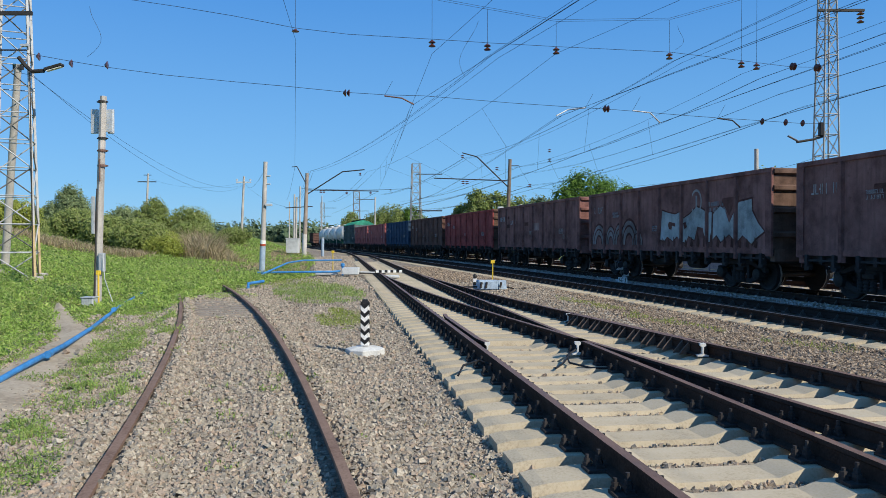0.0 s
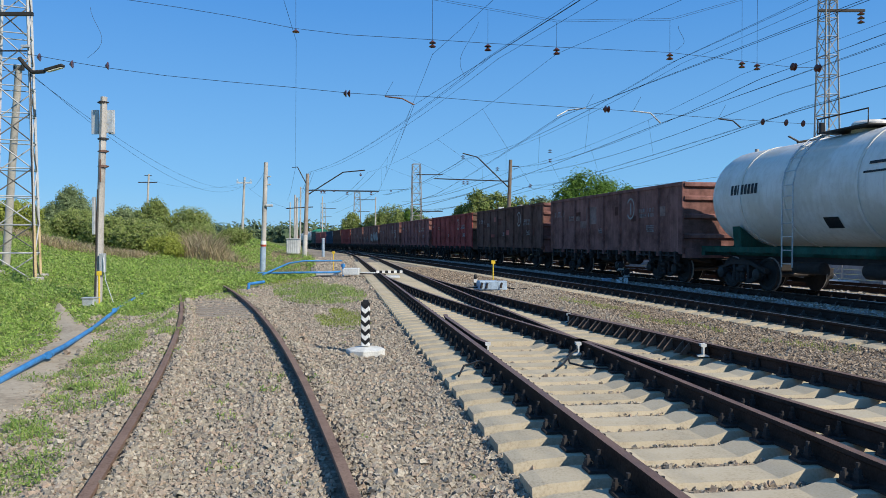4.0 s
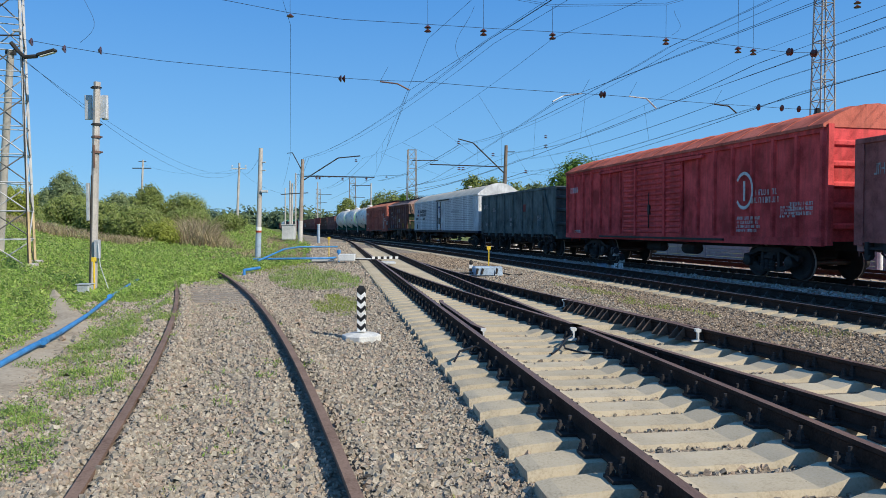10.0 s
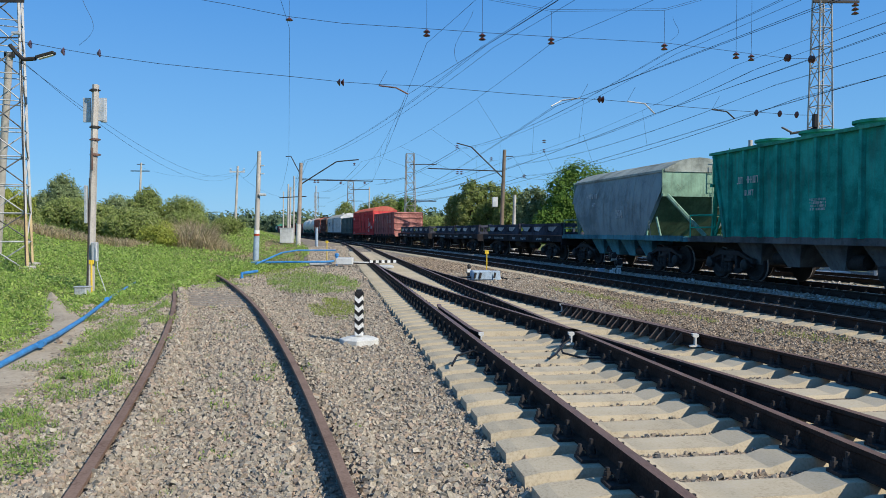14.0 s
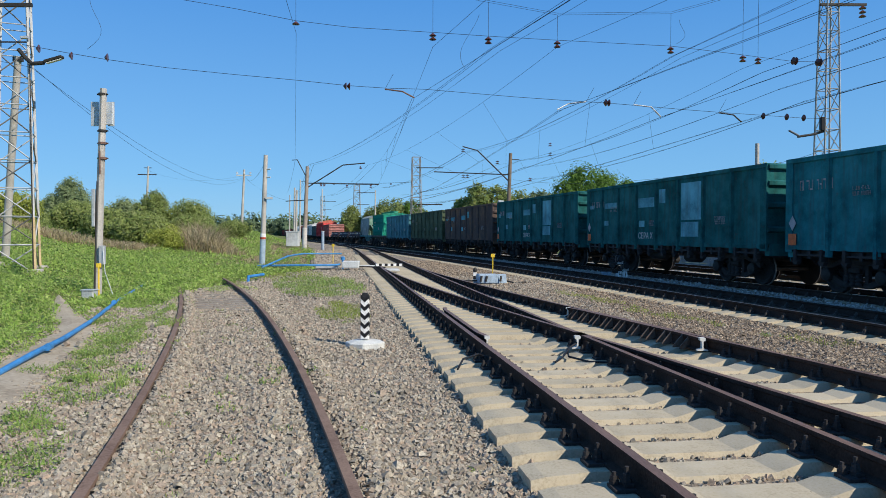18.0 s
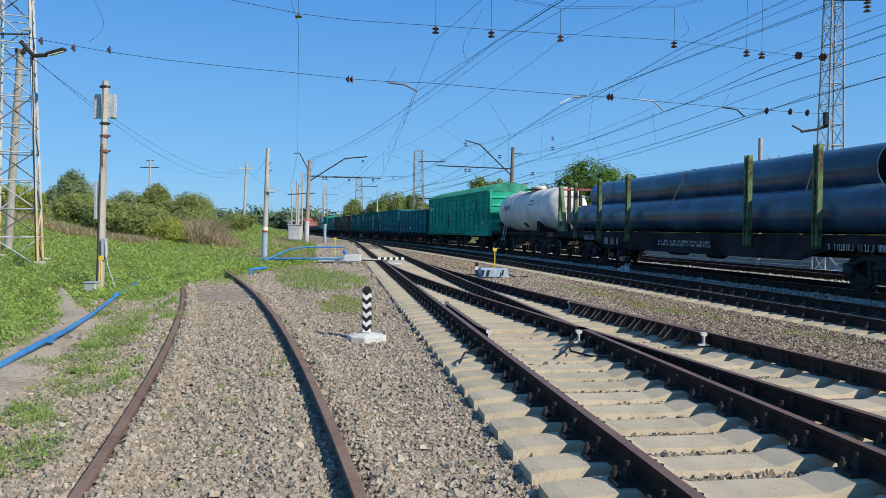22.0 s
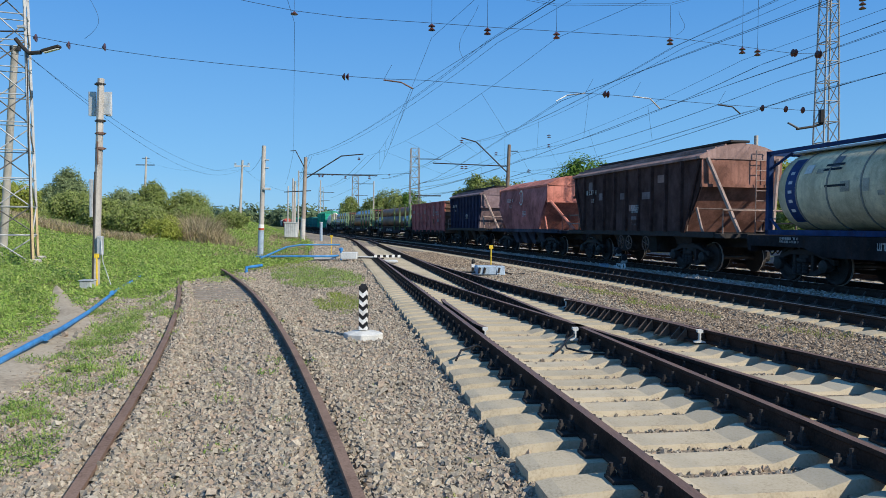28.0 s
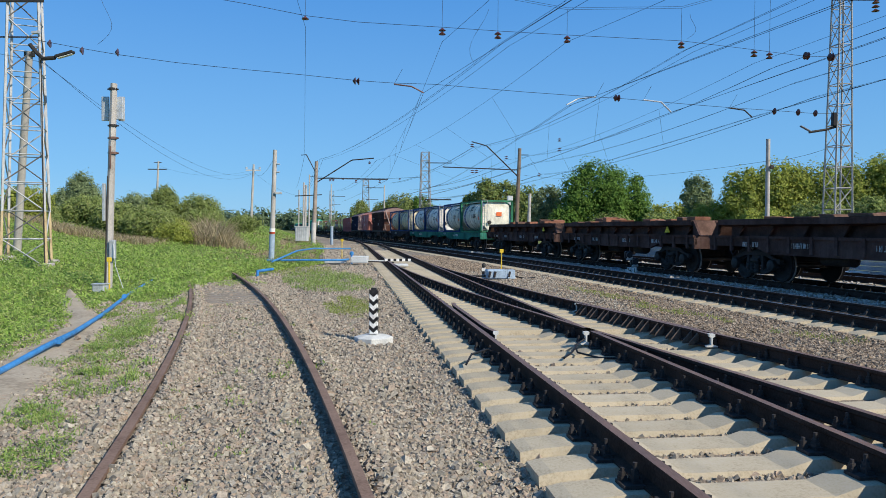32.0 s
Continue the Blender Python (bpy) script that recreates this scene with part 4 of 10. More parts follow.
def boxcar(name, label, mat, roof_mat, body, seed=1, logo=None, eave=4.0, crest=4.62, door=(0.0, 3.9), walkway=True, end_mat=None, bay=0.95, cross=(), bars_on_door=0, hatch=True):
    """Covered wagon: ribbed sides, a slatted sliding door and an arched roof."""
    car = thing(name, label, "freight car", "wagons of the freight train")
    b, w, low = body / 2, 1.46, 1.08
    em = end_mat or mat
    part("body_shell", Shape().box(-b, b, -w, w, low, eave - 0.02), mat, car)
    part("roof", arch_roof(-b - 0.06, b + 0.06, w + 0.12, eave, crest), roof_mat, car, "arched sheet metal roof", smooth=True)
    for i in range(int(body / 1.05)):
        x = -b + 0.5 + i * 1.05
        part("roof_rib", shared(("roofrib", eave, crest, roof_mat.name), lambda: arch_roof(-0.03, 0.03, w + 0.13, eave + 0.01, crest + 0.03, 0.03), roof_mat), None, car, at=pose(x, 0, 0))
    if walkway:
        part("roof_walkway", Shape().box(-b + 0.4, b - 0.4, -0.25, 0.25, crest + 0.16, crest + 0.21), BLACK_IRON, car)
        for i in range(14):
            part("walkway_stand", shared(("wstand",), lambda: Shape().box(-0.03, 0.03, -0.25, 0.25, -0.1, 0.165), BLACK_IRON), None, car, at=pose(-b + 0.8 + i * (body - 1.6) / 13, 0, crest))
    for side in (1, -1):
        part("side_sill", Shape().box(-b, b, w - 0.02, w + 0.08, low - 0.12, low + 0.1), mat, car, at=pose(0, 0, 0, 0, 0, 0 if side > 0 else 180))
        part("cant_rail", Shape().box(-b, b, w - 0.02, w + 0.07, eave - 0.2, eave - 0.05), mat, car, at=pose(0, 0, 0, 0, 0, 0 if side > 0 else 180))
        rm = shared(("brib", eave, mat.name), lambda: Shape().prism([(-0.07, 0), (-0.045, 0.08), (0.045, 0.08), (0.07, 0)], "z", low, eave - 0.15), mat)
        n = int(body / bay)
        for i in range(n + 1):
            x = -b + 0.06 + (body - 0.12) * i / n
            if abs(x - door[0]) > door[1] / 2:
                part("rib", rm, None, car, at=pose(x, side * w, 0, 0, 0, 0 if side > 0 else 180))
        if side > 0 and cross:
            step = (body - 0.12) / n
            hm = shared(("bcross", step, mat.name), lambda: Shape().prism([(0, -0.05), (0.05, -0.025), (0.05, 0.025), (0, 0.05)], "x", 0.05, step - 0.05), mat)
            for i in range(n):
                x = -b + 0.06 + step * i
                if x + step < door[0] - door[1] / 2 + 0.1 or x > door[0] + door[1] / 2 - 0.1:
                    for z in cross:
                        part("cross_rib", hm, None, car, at=pose(x, w, z + (0.12 if i % 2 else 0.0)))
        if side > 0:
            d = part("sliding_door", Shape().box(door[0] - door[1] / 2, door[0] + door[1] / 2, w + 0.03, w + 0.09, low + 0.05, eave - 0.25), mat, car, "horizontally ribbed sliding door")
            for i in range(13):
                z = low + 0.2 + i * (eave - low - 0.6) / 12
                part("door_slat", shared(("slat", door[1], mat.name), lambda: Shape().prism([(0, -0.05), (0.04, -0.02), (0.04, 0.02), (0, 0.05)], "x", -door[1] / 2 + 0.06, door[1] / 2 - 0.06), mat), None, d, at=pose(door[0], w + 0.09, z))
            for i in range(bars_on_door):
                part("door_post", shared(("dpost", eave, mat.name), lambda: Shape().box(-0.06, 0.06, w + 0.10, w + 0.17, low + 0.05, eave - 0.3), mat), None, d, at=pose(door[0] + door[1] * ((i + 0.5) / bars_on_door - 0.5), 0, 0))
            part("door_track", Shape().box(door[0] - door[1] * 0.8, door[0] + door[1], w + 0.06, w + 0.15, eave - 0.34, eave - 0.24), mat, car, "upper track of the sliding door")
            part("door_rail", Shape().box(door[0] - door[1] - 0.3, door[0] + door[1], w + 0.08, w + 0.16, low - 0.05, low + 0.02), DARK_STEEL, car)
            part("door_latch", Shape().box(door[0] - 0.06, door[0] + 0.06, w + 0.1, w + 0.17, 1.9, 2.25).tube([(door[0], w + 0.15, 1.4), (door[0], w + 0.15, 2.7)], 0.02, 6), DARK_STEEL, d)
            for hx in (-b * 0.62, b * 0.62) if hatch else ():
                hatch = part("loading_hatch", Shape().box(hx - 0.42, hx + 0.42, w + 0.02, w + 0.095, 2.75, 3.45), mat, car)
                part("hatch_hinge", Shape().box(hx - 0.35, hx + 0.35, w + 0.09, w + 0.12, 3.4, 3.46), DARK_STEEL, hatch)
    for side in (1, -1):
        em_me = shared(("bend", eave, em.name), lambda: Shape().box(0, 0.03, -w + 0.02, w - 0.02, low, eave - 0.05), em)
        part("end_wall", em_me, None, car, at=pose(side * b, 0, 0, 0, 0, 0 if side > 0 else 180))
        for i in range(5):
            part("end_rib", shared(("bendrib", em.name), lambda: Shape().prism([(0, -0.09), (0.07, -0.04), (0.07, 0.04), (0, 0.09)], "y", -1.38, 1.38), em), None, car, at=pose(side * (b + 0.03), 0, 1.45 + i * 0.52, 0, 0, 0 if side > 0 else 180))
        for yy in (-w + 0.08, w - 0.08):
            part("corner_post", shared(("bcorner", eave, em.name), lambda: Shape().box(0, 0.1, -0.08, 0.08, low - 0.1, eave), em), None, car, at=pose(side * (b + 0.01), yy, 0, 0, 0, 0 if side > 0 else 180))
        lad = Shape()
        for y in (-0.2, 0.2):
            lad.tube([(0, y, 0.8), (0, y, eave)], 0.02, 6)
        for i in range(10):
            lad.tube([(0, -0.2, 0.9 + i * 0.33), (0, 0.2, 0.9 + i * 0.33)], 0.014, 5)
        part("ladder", shared(("bladder", eave, em.name), lambda: lad, em), None, car, at=pose(side * (b + 0.2), 0.95 * side, 0))
    bars(car, b - 1.9, b - 0.55, 3.0, 3.26, w + 0.085, seed=seed)
    bars(car, b - 1.8, b - 1.1, 1.2, 1.32, w + 0.085, rows=2, seed=seed + 1)
    bars(car, -b + 1.0, -b + 1.6, 1.7, 2.0, w + 0.085, rows=4, seed=seed + 2)
    if logo:
        ring_logo(car, logo, 2.5, 0.55, w + 0.09, LETTER)
        bars(car, logo - 1.55, logo - 0.35, 2.12, 2.5, w + 0.087, rows=2, seed=seed + 4)
        bars(car, logo - 0.75, logo + 0.35, 1.3, 1.75, w + 0.087, rows=4, seed=seed + 6)
        bars(car, logo - 2.9, logo - 2.0, 1.75, 2.1, w + 0.087, rows=3, seed=seed + 7)
    running_gear(car, body, body * 0.7)
    return car


def capsule(length, r, bulge):
    pr = [(0.02, -length / 2)]
    for i in range(1, 6):
        a = i / 5 * math.pi / 2
        pr.append((r * math.sin(a) ** 0.7, -length / 2 + bulge * (1 - math.cos(a))))
    return pr + [(q, -h) for q, h in reversed(pr)]


def tank_car(name, label, shell, frame_mat, band=None, seed=1, plate=True, body=10.9, r=1.5, zc=2.78, ladder_x=1.0):
    """Tank wagon: a long shell in saddles on a flat frame, with ladder, dome deck and straps."""
    car = thing(name, label, "tank car", "wagons of the freight train")
    b = body / 2
    tank = part("tank_shell", Shape().lathe(capsule(body - 0.2, r, 0.62), 32, "x", (0, 0, zc)), shell, car, smooth=True)
    if band:
        for side in (1, -1):
            pr = capsule(body - 0.2, r, 0.62)[:4]
            pr = [(q + 0.006, h - 0.006) for q, h in pr]
            if side > 0:
                pr = [(q, -h) for q, h in reversed(pr)]
            part("end_band", Shape().lathe(pr, 32, "x", (0, 0, zc)), band, car, "light green painted tank end", smooth=True)
    for x in (-b * 0.62, -b * 0.25, b * 0.25, b * 0.62):
        part("strap", shared(("strap", r, zc, shell.name), lambda: Shape().lathe([(r + 0.002, -0.05), (r + 0.02, -0.045), (r + 0.02, 0.045), (r + 0.002, 0.05)], 32, "x", (0, 0, zc)).mesh("strap", smooth=True), shell), None, tank, at=pose(x, 0, 0))
    for x in (-b * 0.7, b * 0.7):
        part("saddle", shared(("saddle", frame_mat.name), lambda: Shape().prism([(-1.25, 1.1), (1.25, 1.1), (1.33, 1.9), (0.8, 1.5), (-0.8, 1.5), (-1.33, 1.9)], "x", -0.2, 0.2), frame_mat), None, car, at=pose(x, 0, 0))
    part("underframe", Shape().box(-b - 0.2, b + 0.2, -0.3, 0.3, 1.0, 1.32).box(-b - 0.2, b + 0.2, 1.25, 1.42, 1.12, 1.28).box(-b - 0.2, b + 0.2, -1.42, -1.25, 1.12, 1.28).box(-b - 0.2, -b, -1.42, 1.42, 1.0, 1.3).box(b, b + 0.2, -1.42, 1.42, 1.0, 1.3), frame_mat, car)
    deck = Shape().box(-0.9, 0.9, -0.8, 0.8, zc + r + 0.02, zc + r + 0.05)
    part("dome_deck", deck, DARK_STEEL, car)
    part("manhole_dome", Shape().lathe([(0.42, zc + r - 0.1), (0.42, zc + r + 0.18), (0.36, zc + r + 0.24), (0.05, zc + r + 0.27)], 16, "z"), shell, car, smooth=True)
    for k, y in enumerate((-0.8, 0.8)):
        one = Shape().tube([(-0.9, y, zc + r), (-0.9, y, zc + r + 0.4), (0.9, y, zc + r + 0.4), (0.9, y, zc + r)], 0.02, 6)
        part("handrail", one, DARK_STEEL, car)
    lad = Shape()
    for off in (-0.22, 0.22):
        lad.tube([(ladder_x + off, 1.62, 0.75)] + [(ladder_x + off, (r + 0.12) * math.cos(a), zc + (r + 0.12) * math.sin(a)) for a in [0.1 + 0.24 * i for i in range(6)]], 0.022, 6)
    for i in range(6):
        lad.tube([(ladder_x - 0.22, 1.62, 0.85 + 0.36 * i), (ladder_x + 0.22, 1.62, 0.85 + 0.36 * i)], 0.015, 5)
    for i in range(6):
        a = 0.1 + 0.24 * i
        lad.tube([(ladder_x + o, (r + 0.12) * math.cos(a), zc + (r + 0.12) * math.sin(a)) for o in (-0.22, 0.22)], 0.015, 5)
    part("ladder", lad, GALV if shell.name.startswith("white") else DARK_STEEL, car, "steel ladder up the tank side")

    def on_shell(x0, x1, z0, z1, mat, name, label):
        a0, a1 = math.asin((z0 - zc) / r), math.asin((z1 - zc) / r)
        rows = [[(x, (r + 0.006) * math.cos(a0 + (a1 - a0) * i / 4), zc + (r + 0.006) * math.sin(a0 + (a1 - a0) * i / 4)) for x in (x0, x1)] for i in range(5)]
        part(name, Shape().sheet(rows), mat, car, label)
    k = random.Random(seed)
    x = b - 1.6
    for i in range(8):
        on_shell(x - 0.12, x, zc + 0.05, zc + 0.34, BLACK_PAINT, "marking", "black lettering")
        x -= 0.17
    on_shell(-b * 0.42, -b * 0.42 + 0.6, zc + 0.45, zc + 0.52, BLACK_PAINT, "marking", "black lettering")
    on_shell(-b * 0.45, -b * 0.45 + 0.9, zc + 0.25, zc + 0.30, BLACK_PAINT, "marking", "black lettering")
    on_shell(-b * 0.1, -b * 0.1 + 0.55, zc - 1.0, zc - 0.72, BLACK_PAINT, "marking", "black stripe")
    if plate:
        on_shell(-b * 0.68 - 0.5, -b * 0.68, zc - 0.45, zc - 0.12, ORANGE_SIGN, "hazard_plate", "orange hazard plate")
        on_shell(-b * 0.68 - 0.42, -b * 0.68 - 0.1, zc + 0.02, zc + 0.3, ORANGE_SIGN, "hazard_plate", "red hazard diamond")
    running_gear(car, body + 0.4, 7.8)
    return car


def hopper(name, label, mat, roof_mat, body=11.0, seed=1, round_side=False, top=4.45, end_mat=None, hatches=0, logo=False, slope=2.3, walkway=True, frame_mat=None, wheels=True, flat=0.45, top_half=None, low_half=None, panels=0, tiles=(), slope_mat=None, rails=None):
    """Covered hopper with sloping ends, braces, bottom chutes and a roof."""
    car = thing(name, label, "hopper car", "wagons of the freight train")
    em, fm, b, w = end_mat or mat, frame_mat or BLACK_IRON, body / 2, 1.5
    rails = rails or em
    n, low, eave = 7, 1.3, top - flat
    top_half, low_half = top_half or b - 0.25, low_half or b - slope
    slope = b - low_half
    knee = low + (eave - low) * 0.62
    prof = []
    for i in range(n):
        t = i / (n - 1)
        bulge = 0.16 * math.sin(math.pi * t) if round_side else 0.0
        prof.append((w - 0.05 + bulge - (0.12 * t if round_side else 0), low + (eave - low) * t))
    outline = prof + [(-y, z) for y, z in reversed(prof)]
    inset = slope * 0.55
    v, k = [], len(outline)
    for x_low, x_top in ((-low_half, -top_half), (low_half, top_half)):
        for y, z in outline:
            t = max(0, (z - low) / (eave - low))
            v.append((x_low + (x_top - x_low) * min(1, t * 1.6), y, z))
    f = [tuple(range(k)), tuple(range(2 * k - 1, k - 1, -1))] + [(i, (i + 1) % k, k + (i + 1) % k, k + i) for i in range(k)]
    part("hopper_body", Shape().add(v, f), mat, car, smooth=round_side)
    for side in (1, -1):
        xa, xb = side * (low_half + 0.03), side * (top_half + 0.02)
        sh = Shape().add([(x - q, y, z) for q in (0.0, side * 0.06) for x, y, z in ((xa, -w + 0.1, low), (xa, w - 0.1, low), (xb, w - 0.1, knee), (xb, -w + 0.1, knee))], [(0, 1, 2, 3), (7, 6, 5, 4), (0, 4, 5, 1), (1, 5, 6, 2), (2, 6, 7, 3), (3, 7, 4, 0)])
        part("end_slope", sh, slope_mat or em, car, "sloping end plate")
        part("end_head", Shape().box(top_half - 0.01, top_half + 0.04, -w + 0.03, w - 0.03, knee, eave + (0.02 if flat > 0.3 else 0.0)), em, car, "upright end sheet under the roof", at=pose(0, 0, 0, 0, 0, 0 if side > 0 else 180))
        part("end_beam", Shape().box(top_half + 0.02, top_half + 0.14, -w, w, knee - 0.06, knee + 0.04), em, car, at=pose(0, 0, 0, 0, 0, 0 if side > 0 else 180))
        for yy in (-1.3, 1.3):
            part("end_brace", Shape().tube([(side * (top_half + 0.08), yy, knee if round_side or flat < 0.3 else eave - 0.05), (side * (b + 0.1), yy * 0.45, low)], 0.075, 6), rails, car)
            part("corner_post", Shape().tube([(side * (low_half + 0.12), yy * 1.08, low), (side * (low_half + 0.3), yy * 1.08, knee - 0.5)], 0.045, 6), rails, car)
            part("end_brace", Shape().tube([(side * (low_half + 0.55), yy, low + 0.85), (side * (low_half + 0.95), yy, low)], 0.05, 6), rails, car)
        part("end_bar", Shape().tube([(side * (low_half + 0.55), -1.3, low + 0.8), (side * (low_half + 0.55), 1.3, low + 0.8)], 0.04, 6), rails, car)
        part("end_platform", Shape().box(low_half - 0.1, b + 0.35, -1.4, 1.4, 1.12, 1.26), fm, car, at=pose(0, 0, 0, 0, 0, 0 if side > 0 else 180))
        lad = Shape()
        for y in (-0.2, 0.2):
            lad.tube([(0, y, 1.2), (0, y, eave + 0.2)], 0.02, 6)
        for i in range(9):
            lad.tube([(0, -0.2, 1.35 + i * 0.33), (0, 0.2, 1.35 + i * 0.33)], 0.014, 5)
        part("ladder", shared(("hladder", top, rails.name), lambda: lad, rails), None, car, at=pose(side * (top_half + 0.2), 0.6 * side, 0))
        rail = Shape().tube([(b + 0.3, -1.3, 1.2), (b + 0.3, -1.3, 2.0), (b + 0.3, 1.3, 2.0), (b + 0.3, 1.3, 1.2)], 0.026, 6).tube([(b + 0.3, 1.3, 1.6), (low_half + 0.9, 1.34, 1.6), (low_half + 0.9, 1.34, 1.2)], 0.026, 6).tube([(b + 0.3, 1.3, 2.0), (low_half + 0.9, 1.34, 2.0), (low_half + 0.9, 1.34, 1.6)], 0.026, 6)
        part("platform_rail", rail, rails, car, at=pose(0, 0, 0, 0, 0, 0 if side > 0 else 180))
    if not round_side:
        rm = shared(("hrib", top, mat.name), lambda: Shape().prism([(-0.07, 0), (-0.045, 0.1), (0.045, 0.1), (0.07, 0)], "z", low, eave), mat)
        for side in (1, -1):
            for i in range(9):
                x = -b + slope + 0.1 + (body - 2 * slope - 0.2) * i / 8
                part("rib", rm, None, car, at=pose(x, side * (w - 0.05), 0, 0, 0, 0 if side > 0 else 180))
            for sgn in (1, -1):
                part("corner_brace", Shape().tube([(sgn * (b - slope + 0.1), side * (w - 0.02), low), (sgn * (top_half - 0.05), side * (w - 0.02), eave - 0.1)], 0.07, 6), mat, car)
    else:
        for i in range(11):
            x = -b + slope * 0.8 + (body - 1.6 * slope) * i / 10
            rows = [[(x + d, y + 0.012, z) for y, z in prof] for d in (-0.02, 0.02)]
            part("seam", Shape().add([p for r_ in rows for p in r_] + [(p[0], p[1] - 0.02, p[2]) for r_ in rows for p in r_], [(i_, i_ + 1, n + i_ + 1, n + i_) for i_ in range(n - 1)]), mat, car)
    part("side_sill", Shape().box(-b, b, 1.36, 1.46, 1.14, 1.32).box(-b, b, -1.46, -1.36, 1.14, 1.32), fm, car)
    part("roof", arch_roof(-top_half - 0.08, top_half + 0.08, w - (0.1 if round_side else -0.08), eave, top), roof_mat, car, "shallow arched roof", smooth=True)
    if walkway:
        part("roof_walkway", Shape().box(-top_half + 0.1, top_half - 0.1, -0.35, 0.35, top + 0.05, top + 0.12), BLACK_IRON, car)
        for y in (0.6, 0.95, 1.25):
            z = eave + flat * (1 - (y / 1.58) ** 2)
            part("roof_ridge", Shape().box(-top_half, top_half, y - 0.03, y + 0.03, z - 0.02, z + 0.035), roof_mat, car)
    for i in range(hatches):
        x = (top_half - 0.9) * (2 * i / max(1, hatches - 1) - 1)
        part("roof_hatch", shared(("rhatch", roof_mat.name, top), lambda: Shape().lathe([(0.5, top - 0.1), (0.5, top + 0.15), (0.56, top + 0.16), (0.56, top + 0.23), (0.1, top + 0.28)], 18).mesh("hatch", smooth=True), roof_mat), None, car, at=pose(x, 0, 0))
    for i in range(4):
        x = -b + slope + 0.6 + (body - 2 * slope - 1.2) * i / 3
        part("chute", shared(("chute", fm.name), lambda: Shape().add([(-0.7, -1.2, 1.3), (0.7, -1.2, 1.3), (0.7, 1.2, 1.3), (-0.7, 1.2, 1.3), (-0.25, -0.9, 0.5), (0.25, -0.9, 0.5), (0.25, 0.9, 0.5), (-0.25, 0.9, 0.5)], [(0, 1, 2, 3), (7, 6, 5, 4), (0, 4, 5, 1), (1, 5, 6, 2), (2, 6, 7, 3), (3, 7, 4, 0)]), fm), None, car, at=pose(x, 0, 0))
    if not round_side and wheels:
        for x in (-1.6, -0.2, 0.5):
            wl = Shape()
            for j in range(14):
                a0, a1 = j / 14 * 2 * math.pi, (j + 1) / 14 * 2 * math.pi
                wl.tube([(x + 0.26 * math.cos(a0), 1.45, 0.85 + 0.26 * math.sin(a0)), (x + 0.26 * math.cos(a1), 1.45, 0.85 + 0.26 * math.sin(a1))], 0.02, 5, caps=False)
            for a in (0.3, 1.35, 2.4):
                wl.tube([(x - 0.25 * math.cos(a), 1.45, 0.85 - 0.25 * math.sin(a)), (x + 0.25 * math.cos(a), 1.45, 0.85 + 0.25 * math.sin(a))], 0.018, 5)
            part("hand_wheel", wl, HAND_WHEEL, car, "brown spoked hand wheel")
    y = w + (0.10 if round_side else 0.06)
    bars(car, b - slope - 1.6, b - slope - 0.5, 2.85, 3.05, y, seed=seed)
    bars(car, b - slope - 1.4, b - slope - 1.0, 2.5, 2.66, y, seed=seed + 1)
    bars(car, -1.2, -0.6, 2.0, 2.3, y, rows=4, seed=seed + 2)
    tint = random.Random(seed)
    for k in range(panels):
        bay, row = tint.randint(0, 7), tint.randint(0, 3)
        x = -low_half + 0.1 + (2 * low_half - 0.2) * (bay + 0.5) / 8
        z = 1.5 + row * 0.5 + tint.uniform(0, 0.1)
        patch(car, x - 0.34, x + tint.uniform(0.05, 0.34), z, z + tint.uniform(0.2, 0.4), w - 0.048, tint.choice((PATCH_PALE, PATCH_PALE, MAROON, PATCH_GREY, PATCH_GREY, DULL_DARK, SIGN_YELLOW if k % 5 == 0 else PATCH_GREY)))
    for bay_, z0, z1, tone in tiles:
        x = 4.3 - 0.87 * bay_
        patch(car, x - 0.74, x, z0, z1, w - 0.048, tone)
    if logo:
        ring_logo(car, -0.4, 3.05, 0.42, y + 0.02, LETTER)
    running_gear(car, body + 0.7, body * 0.68)
    return car


